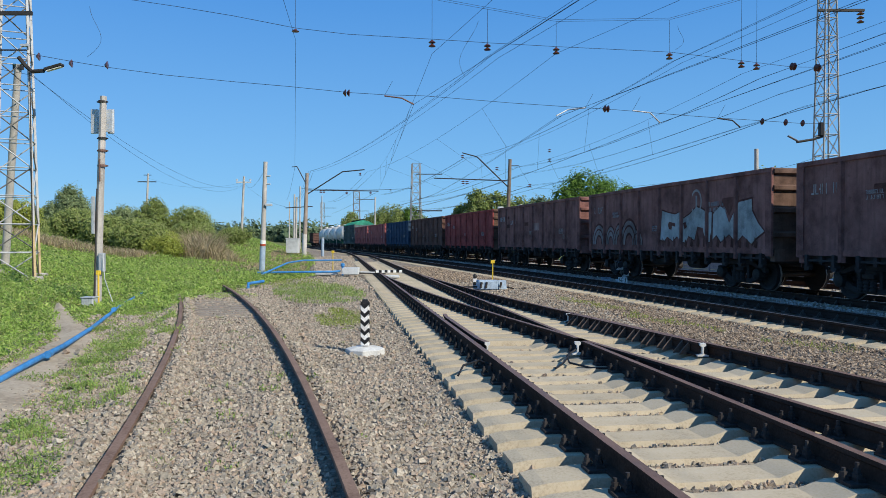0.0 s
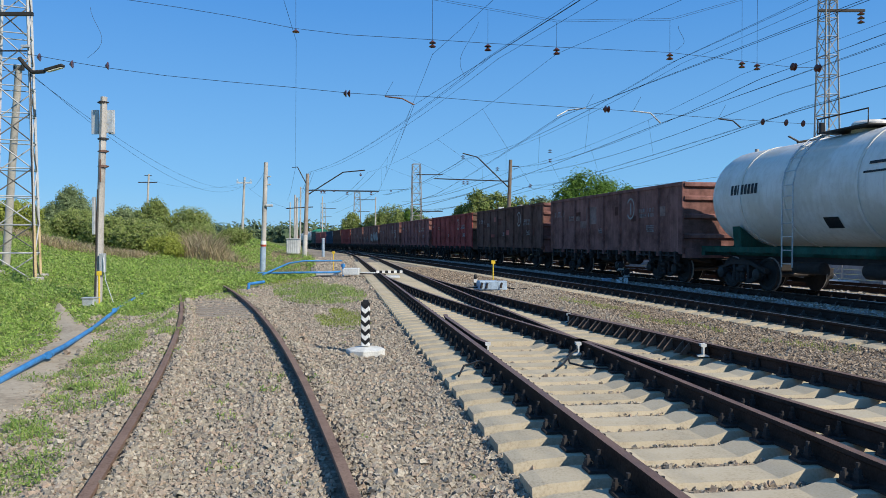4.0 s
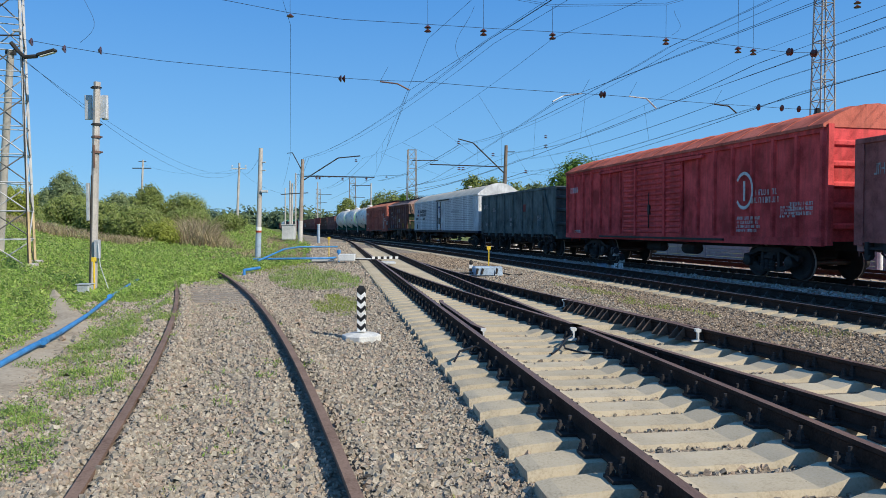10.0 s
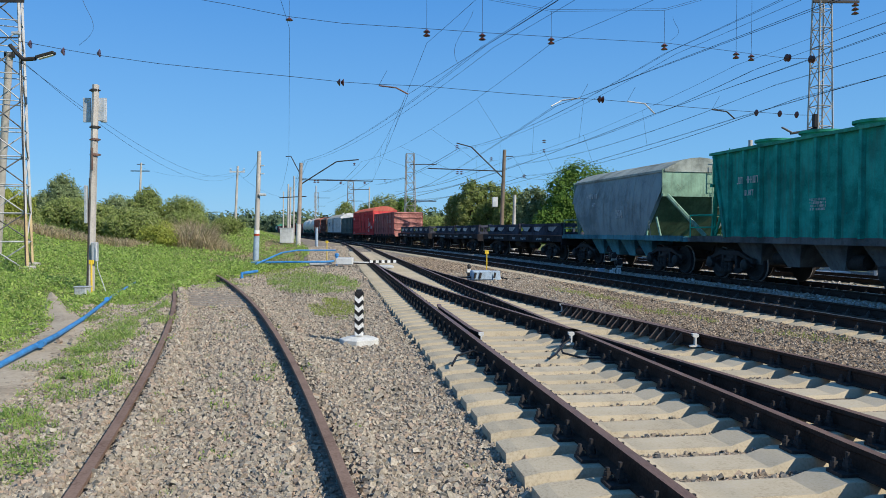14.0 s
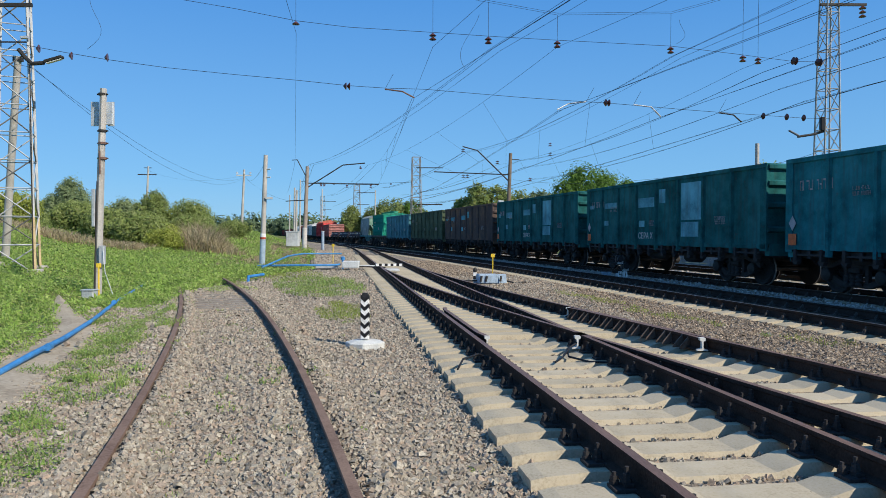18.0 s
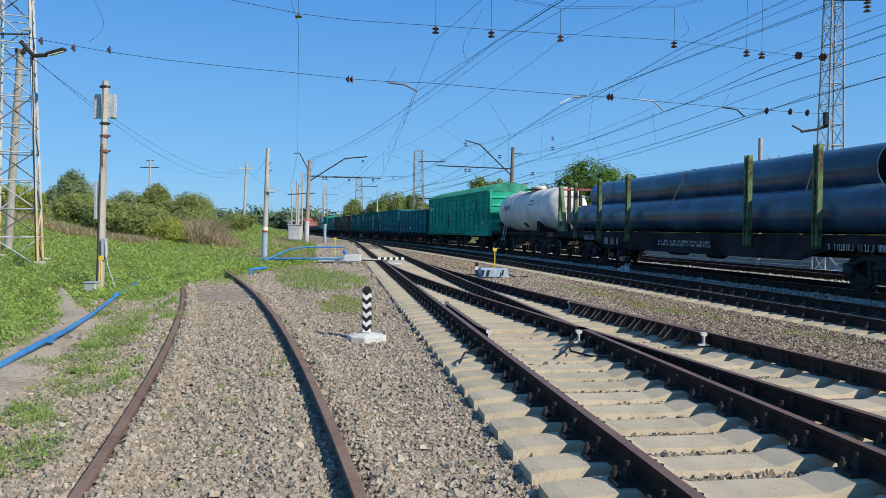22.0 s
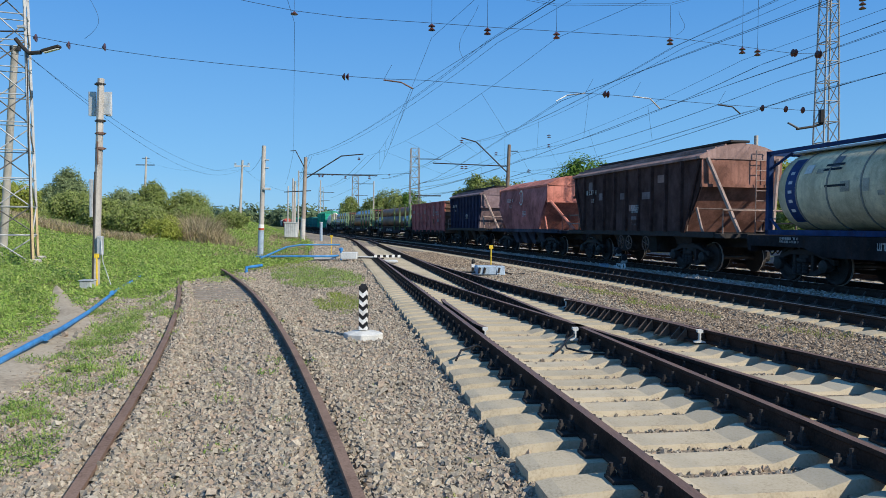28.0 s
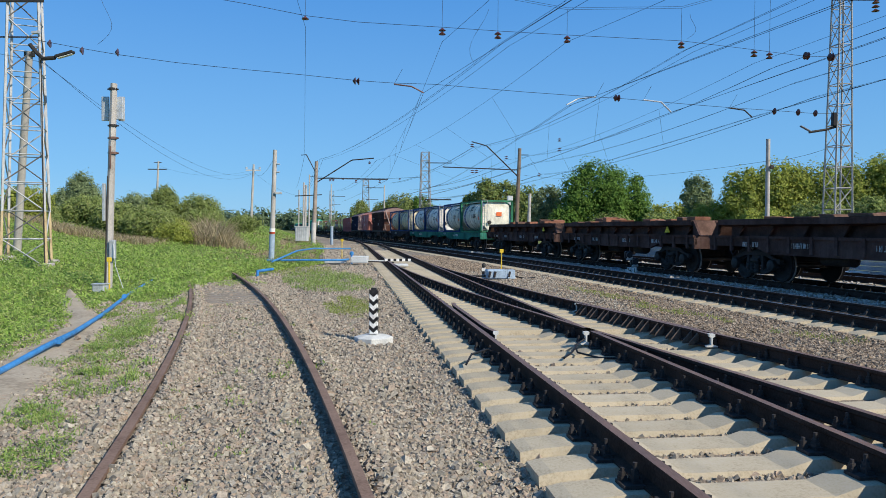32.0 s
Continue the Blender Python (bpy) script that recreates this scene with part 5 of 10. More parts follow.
def reefer(name, label, mat, roof_mat, dark, body=20.8, seed=1):
    """Long insulated wagon with finely ribbed sides and a plug door."""
    car = thing(name, label, "refrigerator car", "wagons of the freight train")
    b, w, low, eave = body / 2, 1.48, 1.2, 3.7
    part("body_shell", Shape().box(-b, b, -w, w, low, eave), mat, car)
    part("roof", arch_roof(-b, b, w + 0.03, eave, 4.4, 0.1, 12), roof_mat, car, "smooth pale arched roof", smooth=True)
    part("side_sill", Shape().box(-b, b, -w - 0.01, w + 0.01, low - 0.15, low), SILL_NAVY, car, "dark navy side sill")
    sm = shared(("rslat", mat.name), lambda: Shape().prism([(0, -0.059), (0.042, -0.058), (0.045, 0.052), (0, 0.06)], "x", -3.98, 3.98), mat)
    for x in (-5.25, 5.5):
        # dark backing marks the joints and also paints in the shade of the grooves
        part("side_joint", Shape().box(x - 3.97, x + 3.97, w + 0.002, w + 0.012, low + 0.04, eave - 0.12), SEAM_GREY, car, "dirty dark joints between the side boards")
    for i in range(19):
        z = low + 0.1 + i * 0.13
        for x in (-5.25, 5.5):
            part("side_rib", sm, None, car, at=pose(x, w, z))
    dx = 0.35
    d = part("plug_door", Shape().box(dx - 0.75, dx + 0.75, w + 0.01, w + 0.06, low + 0.1, eave - 0.15), mat, car, "pale plug door with locking bars", bevel=0.02)
    for x in (dx - 0.5, dx + 0.5):
        part("lock_bar", Shape().tube([(x, w + 0.1, low), (x, w + 0.1, eave - 0.2)], 0.025, 6), DARK_STEEL, d)
    part("blue_mark", Shape().box(dx - 0.36, dx + 0.36, w + 0.06, w + 0.064, 3.0, 3.14).box(dx - 0.08, dx + 0.08, w + 0.06, w + 0.064, 2.6, 3.0), STRIP_BLUE, d, "blue sprayed mark on the door")
    part("side_stripe", Shape().box(-9.2, -1.5, w + 0.046, w + 0.05, 1.995, 2.02), SEAM_GREY, car, "dark line along the ribbed side")
    part("roof_vent", Shape().lathe([(0.1, 4.2), (0.1, 4.52), (0.19, 4.54), (0.17, 4.62), (0.02, 4.65)], 12), mat, car, "small mushroom roof vent", at=pose(-4.3, 0.3, -0.08))
    part("roof_rim", arch_roof(-b - 0.05, -b + 0.03, w + 0.07, eave, 4.45, 0.1, 12), mat, car, "raised pale rim of the roof end")
    part("side_patch", Shape().box(-5.6, -3.4, w + 0.046, w + 0.049, 2.55, 2.72).box(-7.4, -6.2, w + 0.046, w + 0.049, 1.8, 1.9), FADED_PATCH, car, "faded grey lettering painted over")
    part("door_vent", Shape().box(dx - 0.3, dx + 0.3, w + 0.06, w + 0.075, 1.7, 2.2), BLACK_PAINT, d)
    part("door_track", Shape().box(dx - 3.2, dx + 0.9, w + 0.05, w + 0.12, eave - 0.14, eave - 0.06), DARK_STEEL, car)
    for side in (1, -1):
        for i in range(9):
            part("end_rib", shared(("rendrib", mat.name), lambda: Shape().prism([(0, -0.062), (0.03, -0.058), (0.034, 0.052), (0, 0.06)], "y", -1.42, 1.42), mat), None, car, at=pose(side * b, 0, 1.28 + 0.14 * i, 0, 0, 0 if side > 0 else 180))
        part("end_sheet_joint", Shape().box(b, b + 0.012, -1.44, 1.44, 2.86, 2.87).box(b, b + 0.012, -1.44, 1.44, 3.28, 3.29).box(b, b + 0.012, -0.006, 0.006, 2.6, 4.1), FADED_PATCH, car, at=pose(0, 0, 0, 0, 0, 0 if side > 0 else 180))
        part("end_door", Shape().box(b, b + 0.05, -0.7, 0.7, 1.6, 2.5), mat, car, at=pose(0, 0, 0, 0, 0, 0 if side > 0 else 180), bevel=0.01)
    for row, (xa, xb, za, zb) in enumerate(((b - 5.3, b - 2.6, 2.73, 2.98), (b - 5.2, b - 2.75, 2.42, 2.67))):
        n = 11 - row
        for i in range(n):
            x = xa + (xb - xa) * i / n
            q = (xb - xa) / n * 0.62
            part("logo_bar", Shape().prism([(x, za), (x + q, za), (x + q + 0.05, zb), (x + 0.05, zb)], "y", w + 0.047, w + 0.052), LOGO_DARK, car, "slanted dark bar of a painted mark")
    for x in (b - 4.5, b - 1.6):
        bars(car, x - 0.3, x + 0.6, 2.1, 2.3, w + 0.048, BLACK_PAINT, rows=2, seed=seed + 3)
    part("emblem", Shape().prism([(b - 2.35, 2.66), (b - 2.1, 2.66), (b - 1.7, 2.98), (b - 2.2, 3.02)], "y", w + 0.047, w + 0.053), STRIP_BLUE, car, "small blue emblem")
    part("emblem", Shape().prism([(b - 2.3, 2.42), (b - 1.65, 2.46), (b - 1.6, 2.6), (b - 2.2, 2.6)], "y", w + 0.047, w + 0.053), STRIPE_RED, car, "small red emblem")
    part("end_box", Shape().box(b - 1.75, b - 1.5, w + 0.04, w + 0.08, 1.3, 1.72), SEAM_GREY, car, "small dark side box")
    part("door_frame", Shape().tube([(dx - 1.05, w + 0.09, eave - 0.35), (dx - 1.05, w + 0.09, 1.55), (dx - 0.85, w + 0.09, 1.3), (dx + 0.9, w + 0.09, 1.3), (dx + 1.1, w + 0.09, 1.55), (dx + 1.1, w + 0.09, eave - 0.35)], 0.03, 6), mat, car, "rounded pale frame round the plug door")
    for x in (-5.0, -1.2, 3.4):
        part("underfloor_box", shared(("ubox",), lambda: Shape().box(-0.5, 0.5, 0.5, 1.1, 0.72, 0.95).tube([(-1.6, 1.2, 0.82), (1.6, 1.2, 0.82)], 0.02, 6).tube([(-1.3, 1.2, 0.95), (-1.3, 1.2, 0.7)], 0.015, 5).tube([(1.3, 1.2, 0.95), (1.3, 1.2, 0.7)], 0.015, 5).mesh("ubox", 0.0), BLACK_IRON), None, car, at=pose(x, 0, 0))
    running_gear(car, body, 16.5)
    return car


def flat_base(car, body, mat, deck=1.3, depth=0.42, wheelbase=None):
    b = body / 2
    part("deck", Shape().box(-b, b, -1.42, 1.42, deck - 0.1, deck), mat, car)
    belly = [(-b, deck - 0.1), (-b, deck - 0.3), (-b * 0.62, deck - 0.3), (-b * 0.5, deck - depth), (b * 0.5, deck - depth), (b * 0.62, deck - 0.3), (b, deck - 0.3), (b, deck - 0.1)]
    for y in (1.3, -1.42):
        part("side_beam", Shape().prism(belly, "y", y, y + 0.12), mat, car)
    for x in (-b, b - 0.15):
        part("headstock", Shape().box(x, x + 0.15, -1.4, 1.4, deck - 0.45, deck - 0.1), mat, car)
    running_gear(car, body, wheelbase or body * 0.68)


def frame_flat(name, label, mat, frame_mat, plate, seed=1, body=13.4):
    """Flat wagon with low container-footprint frames and pale slanted plates in them."""
    car = thing(name, label, "flat car", "wagons of the freight train")
    flat_base(car, body, mat, 1.25, 0.36)
    z0, z1 = 1.27, 1.86
    for k in (-1, 1):
        cx = k * 3.2
        fr = Shape()
        for y in (-1.22, 1.1):
            fr.box(cx - 3.05, cx + 3.05, y, y + 0.12, z0, z0 + 0.16).box(cx - 3.05, cx + 3.05, y, y + 0.12, z1 - 0.14, z1)
            for x in (-3.05, -1.1, 0.98, 2.9):
                fr.box(cx + x, cx + x + 0.15, y, y + 0.12, z0, z1)
        for x in (-3.05, 2.9):
            fr.box(cx + x, cx + x + 0.15, -1.22, 1.22, z1 - 0.14, z1).box(cx + x, cx + x + 0.15, -1.22, 1.22, z0, z0 + 0.16)
        f = part("load_frame", fr, frame_mat, car, "dark low steel load frame")
        part("back_panel", Shape().box(cx - 2.95, cx + 2.95, 0.98, 1.01, z0, z1 - 0.02), frame_mat, f)
        for xa in (-2.9, -0.7, 1.9):
            part("side_panel", Shape().box(cx + xa, cx + xa + 1.0, 1.12, 1.16, z0, z1), frame_mat, f)
        for x in (-1.5, 0.55, 2.3):
            part("slanted_plate", Shape().prism([(cx + x - 0.75, z1 - 0.16), (cx + x + 0.75, z1 - 0.16), (cx + x + 0.28, z0 + 0.22), (cx + x - 0.22, z0 + 0.18)], "y", 1.165, 1.18), plate, f, "pale grey trapezoid plate with ragged lower edge")
        part("warning_sign", Shape().prism([(cx + 2.65, z0 + 0.2), (cx + 2.95, z0 + 0.2), (cx + 2.8, z0 + 0.5)], "y", 1.225, 1.232), SIGN_YELLOW, f, "yellow warning triangle")
        for x in (-3.05, 2.9):
            for y in (-1.22, 1.02):
                part("corner_casting", shared(("ccast",), lambda: Shape().box(0, 0.18, 0, 0.2, -0.02, 0.14).mesh("cc", 0.02), frame_mat), None, f, at=pose(cx + x - 0.015, y, z1 - 0.1))
    for i, x in enumerate((-5.2, -4.0, -1.6, 0.2, 2.4, 3.3, 5.0)):
        bars(car, x, x + 0.5 + 0.25 * (i % 3), 1.0, 1.11, 1.424, rows=1 + i % 2, seed=seed + i)
    return car


RIDERS = {}   # loads that stand on a wagon and travel with it


def ride(car, load):
    RIDERS.setdefault(car.name, []).append(load)
    return load


def pipe_flat(name, label, mat, stake_mat, top_pipe, low_pipe, seed=1, body=24.6, r=0.64, rear=None, front=None, upper=None):
    """Long flat wagon with stakes, end racks and two layers of large pipes."""
    car = thing(name, label, "flat car", "wagons of the freight train")
    flat_base(car, body, mat, 1.35, 0.68, 17.5)
    b = body / 2

    def pipe(x0, x1, y, z, m):
        sh = Shape()
        n = 28
        v, f = [], []
        for x in (x0, x1):
            for q in (r, r - 0.03):
                v += [(x, y + q * math.cos(2 * math.pi * j / n), z + q * math.sin(2 * math.pi * j / n)) for j in range(n)]
        for j in range(n):
            k = (j + 1) % n
            f += [(j, k, 2 * n + k, 2 * n + j), (n + j, 3 * n + j, 3 * n + k, n + k), (j, n + j, n + k, k), (2 * n + j, 2 * n + k, 3 * n + k, 3 * n + j)]
        load = ride(car, thing("pipeline_pipe", "large %s coated steel pipe lying on a stake wagon" % ("brown" if "brown" in m.name else "blue-black"), "pipe", "pipes on the wagons"))
        part("pipe_wall", sh.add(v, f), m, load, smooth=True)
    for x0, x1, m in rear or ((-b + 1.7, b - 1.4, low_pipe),):
        pipe(x0, x1, -r - 0.02, 1.38 + r, m)
    for x0, x1, m in front or ((-b + 1.7, b - 1.4, low_pipe),):
        pipe(x0, x1, r + 0.02, 1.38 + r, m)
    x0, x1 = upper or (-b + 2.4, b - 2.0)
    pipe(x0, x1, 0.0, 1.38 + r + r * 1.715, top_pipe)
    sm = shared(("stake", stake_mat.name), lambda: Shape().box(-0.11, -0.05, 0, 0.14, 1.0, 3.65).box(0.05, 0.11, 0, 0.14, 1.0, 3.65).box(-0.06, 0.06, 0.02, 0.08, 1.0, 3.65), stake_mat)
    for i, away in enumerate((2.3, 5.25, 8.2, 16.2, 19.0, 21.8)):
        x = -b + away
        for side in (1, -1):
            part("stake", sm, None, car, "tall green and rust steel stake", at=pose(x, side * 1.44 - (0 if side > 0 else 0), 0, 0, 0, 0 if side > 0 else 180))
    for side in (1, -1):
        at = pose(side * (b - 0.5), 0, 0, 0, 0, 0 if side > 0 else 180)
        post = shared(("rack_post",), lambda: Shape().box(-0.08, 0.08, -0.08, 0.08, 1.35, 3.62).mesh("rack_post", 0.015), DARK_STEEL)
        for y in (-0.95, -0.35, 0.35, 0.95):
            part("rack_post", post, None, car, "dark weathered steel post of the end rack", at=at @ pose(0, y, 0))
        for z in (1.85, 2.5, 3.1):
            part("rack_rail", Shape().tube([(0.03, -1.4, z), (0.03, 1.4, z)], 0.045, 8), FADED_PATCH, car, "grey round rail of the end rack", at=at)
        part("rack_rail", Shape().box(-0.1, -0.02, -1.4, 1.4, 3.4, 3.5), MAROON, car, "red-brown top rail of the end rack", at=at)
        part("rack_rail", Shape().box(0.06, 0.14, -1.4, 1.4, 3.4, 3.5), MAROON, car, "red-brown top rail of the end rack", at=at)
        for y in (-1.38, 1.38):
            br = Shape()
            br.prism([(0.02, 1.35), (0.16, 1.35), (0.16, 3.62), (0.02, 3.62)], "y", y - 0.08, y + 0.08)
            br.prism([(-0.75, 1.35), (-0.5, 1.35), (0.03, 3.2), (0.03, 3.62), (-0.08, 3.62)], "y", y - 0.08, y + 0.08)
            br.prism([(-0.5, 1.35), (0.03, 1.35), (0.03, 1.62), (-0.42, 1.62)], "y", y - 0.08, y + 0.08)
            part("rack_bracket", br, RACK_GREEN, car, "light green tapered steel bracket", at=at)
    for x in (-6.5, 0.5, 6.8):
        part("tie_wire", Shape().tube([(x, 1.45, 2.4), (x + 0.9, 0.45, 1.38 + r * 3.47), (x + 1.0, 0.0, 1.4 + r * 3.715), (x + 1.1, -0.45, 1.38 + r * 3.47), (x + 1.8, -1.45, 2.4)], 0.02, 5), DARK_STEEL, car)
    bars(car, b - 7.35, b - 5.85, 0.84, 1.11, 1.424, seed=seed)
    bars(car, b - 4.9, b - 3.7, 1.0, 1.2, 1.424, rows=3, seed=seed + 7)
    bars(car, -2.0, 1.5, 0.9, 1.1, 1.424, rows=2, seed=seed + 1)
    bars(car, -b + 3.0, -b + 5.0, 0.98, 1.14, 1.424, seed=seed + 2)
    return car


def words(text, size, mat, parent, at, name="lettering", label="lettering"):
    """Readable words as a thin mesh."""
    cu = bpy.data.curves.new(name, "FONT")
    cu.body, cu.size, cu.extrude, cu.align_x, cu.align_y = text, size, 0.002, "CENTER", "CENTER"
    ob = bpy.data.objects.new(name, cu)
    scene.collection.objects.link(ob)
    bpy.context.view_layer.update()
    me = bpy.data.meshes.new_from_object(ob.evaluated_get(bpy.context.evaluated_depsgraph_get()))
    bpy.data.objects.remove(ob)
    me.materials.clear()
    me.materials.append(mat)
    return part(name, me, None, parent, label, at=at)


def tank_container(car, cx, frame_mat, shell, base=1.38, seed=1, strip=None, acid=False, mark=True):
    """Twenty-foot tank container: frame, tank, ladder, top walkway; a thing on the wagon, built as parts of it here."""
    L, w, h = 5.9, 1.22, 2.36
    x0, x1 = cx - L / 2, cx + L / 2
    fr = Shape()
    for x in (x0, x1 - 0.14):
        for y in (-w, w - 0.14):
            fr.box(x, x + 0.14, y, y + 0.14, base, base + h)
        fr.box(x, x + 0.14, -w, w, base + h - 0.12, base + h).box(x, x + 0.14, -w, w, base, base + 0.14)
    for y in (-w, w - 0.1):
        fr.box(x0, x1, y, y + 0.1, base, base + 0.14).box(x0, x1, y, y + 0.08, base + h - 0.1, base + h)
    for x, d in ((x0 + 0.07, 1), (x1 - 0.07, -1)):
        for y in (-w + 0.07, w - 0.07):
            fr.tube([(x, y, base + 0.5), (x + 0.55 * d, y, base + 0.1)], 0.04, 6).tube([(x, y, base + h - 0.5), (x + 0.7 * d, y * 0.8, base + h - 0.08)], 0.04, 6)
    box = ride(car, thing("tank_container", "%s tank container in a %s steel frame" % ("beige" if "beige" in shell.name else "white", "green" if "green" in frame_mat.name else "blue"), "tank container", "tank containers on the wagons"))
    f = part("container_frame", fr, frame_mat, box)
    zc = base + 0.12 + 1.1
    part("container_tank", Shape().lathe([(q, hh + cx) for q, hh in capsule(L - 0.14, 1.1, 0.36)], 28, "x", (0, 0, zc)), shell, f, "pale riveted tank shell", smooth=True)
    for k in (-1.8, -0.6, 0.6, 1.8):
        part("strap", Shape().lathe([(1.102, cx + k - 0.03), (1.113, cx + k - 0.025), (1.113, cx + k + 0.025), (1.102, cx + k + 0.03)], 28, "x", (0, 0, zc)), SHELL_SEAM, f, "dull grey strap", smooth=True)
    part("top_walkway", Shape().box(x0 + 0.2, x1 - 0.2, 0.1, 0.6, base + h - 0.08, base + h - 0.03), GALV, f)
    part("manhole", Shape().lathe([(0.3, base + h - 0.25), (0.3, base + h - 0.05), (0.1, base + h)], 14), DARK_STEEL, f, at=pose(cx, 0, 0))
    lad = Shape()
    for y in (0.75, 1.1):
        lad.tube([(x0 - 0.03, y, base + 0.1), (x0 - 0.03, y, base + h)], 0.018, 6)
    for i in range(8):
        lad.tube([(x0 - 0.03, 0.75, base + 0.25 + 0.3 * i), (x0 - 0.03, 1.1, base + 0.25 + 0.3 * i)], 0.013, 5)
    part("ladder", lad, GALV, f)
    part("end_valve", Shape().lathe([(0.12, x0 - 0.02), (0.14, x0 + 0.03), (0.14, x0 + 0.2)], 12, "x", (0, 0.55, base + 0.75)), DARK_STEEL, f)
    part("end_label", Shape().box(x0 + 0.02, x0 + 0.035, -0.35, 0.05, base + 1.2, base + 1.5), ORANGE_SIGN, f, "orange hazard label")

    def curved(xa, xb, za, zb, m, label, out=1.108):
        a0, a1 = math.asin((za - zc) / 1.1), math.asin((zb - zc) / 1.1)
        k = 2 + int(10 * abs(a1 - a0))
        rows = [[(x, out * math.cos(a0 + (a1 - a0) * i / k), zc + out * math.sin(a0 + (a1 - a0) * i / k)) for x in (xa, xb)] for i in range(k + 1)]
        part("marking", Shape().sheet(rows), m, f, label)
    if strip:
        curved(x1 - 1.12, x1 - 0.70, zc - 0.85, zc + 0.85, strip, "dark blue vertical stripe")
        for i in range(5):
            curved(x1 - 0.99, x1 - 0.83, zc - 0.58 + i * 0.25, zc - 0.50 + i * 0.25, STRIP_WHITE, "white emblem strokes", 1.116)
    r = random.Random(seed)
    for i in range(9):
        xa = x0 + 0.75 + r.uniform(0, 0.1)
        za = zc + 0.62 - 0.085 * i
        curved(xa, xa + r.uniform(0.25, 0.55), za, za + 0.035, GREY_STRIPE, "small dark lettering")
    for i in range(7):
        xa, za = x0 + 0.9 + 0.55 * i + r.uniform(0, 0.25), zc + r.uniform(-0.35, 0.55)
        curved(xa, xa + r.uniform(0.16, 0.36), za, za + r.uniform(0.12, 0.32), r.choice((LABEL_DULL, LABEL_DULL, GREY_STRIPE, LABEL_PALE)), "worn label on the tank")
    for i in range(3):
        xa = cx - 1.6 + r.uniform(0, 1.8)
        za = zc + (r.uniform(0.35, 0.7) if acid else r.uniform(-0.1, 0.6))
        curved(xa, xa + r.uniform(0.4, 0.9), za, za + 0.06, BLACK_PAINT, "dark lettering")
    if mark:
        curved(x0 + 0.9, x0 + 1.25, zc - 0.3, zc - 0.02, ORANGE_SIGN, "orange hazard plate")
    if acid:
        words("СЕРНАЯ", 0.17, BLACK_PAINT, f, pose(cx - 0.75, 1.112, zc + 0.1, 90, 0, 180), label="black stencilled words")
        words("КИСЛОТА", 0.17, BLACK_PAINT, f, pose(cx - 0.75, 1.112, zc - 0.07, 90, 0, 180), label="black stencilled words")
        # flat sheet with cut corners over the tank's end
        oct_ = [(-1.08, zc - 0.62), (-0.6, zc - 1.05), (0.6, zc - 1.05), (1.08, zc - 0.62), (1.08, zc + 0.62), (0.6, zc + 1.05), (-0.6, zc + 1.05), (-1.08, zc + 0.62)]
        plate = part("end_sheet", Shape().prism(oct_, "x", x0 + 0.16, x0 + 0.2), shell, f, "pale end sheet with cut corners", bevel=0.01)
        words("СЕРНАЯ", 0.2, BLACK_PAINT, plate, pose(x0 + 0.156, 0.1, zc - 0.3, 90, 0, -90), label="black stencilled words")
        words("КИСЛОТА", 0.2, BLACK_PAINT, plate, pose(x0 + 0.156, 0.1, zc - 0.5, 90, 0, -90), label="black stencilled words")
        part("hazard_label", Shape().box(x0 + 0.15, x0 + 0.16, -0.5, -0.1, zc - 0.05, zc + 0.2), ORANGE_SIGN, plate, "orange hazard label")
        part("hazard_label", Shape().box(x0 + 0.15, x0 + 0.16, -0.06, 0.3, zc - 0.05, zc + 0.2), STRIP_BLUE, plate, "blue label")
        for i_ in range(2):
            part("marking", Shape().box(x0 + 0.15, x0 + 0.16, -0.4 + 0.2 * i_, 0.5 - 0.2 * i_, zc + 0.42 - 0.16 * i_, zc + 0.5 - 0.16 * i_), GREY_STRIPE, plate, "faded lettering")


def container_flat(name, label, mat, frames, shell, seed=1, strip=None, acid=False, body=13.0):
    car = thing(name, label, "flat car", "wagons of the freight train")
    flat_base(car, body, mat, 1.24, 0.52)
    for k, fm in zip((1, -1), frames):
        tank_container(car, k * 3.0, fm, shell, 1.26, seed + k, strip, acid)
    bars(car, 0.0, 1.6, 0.95, 1.12, 1.424, seed=seed)
    bars(car, 4.2, 5.0, 1.05, 1.2, 1.424, rows=2, seed=seed + 1)
    return car


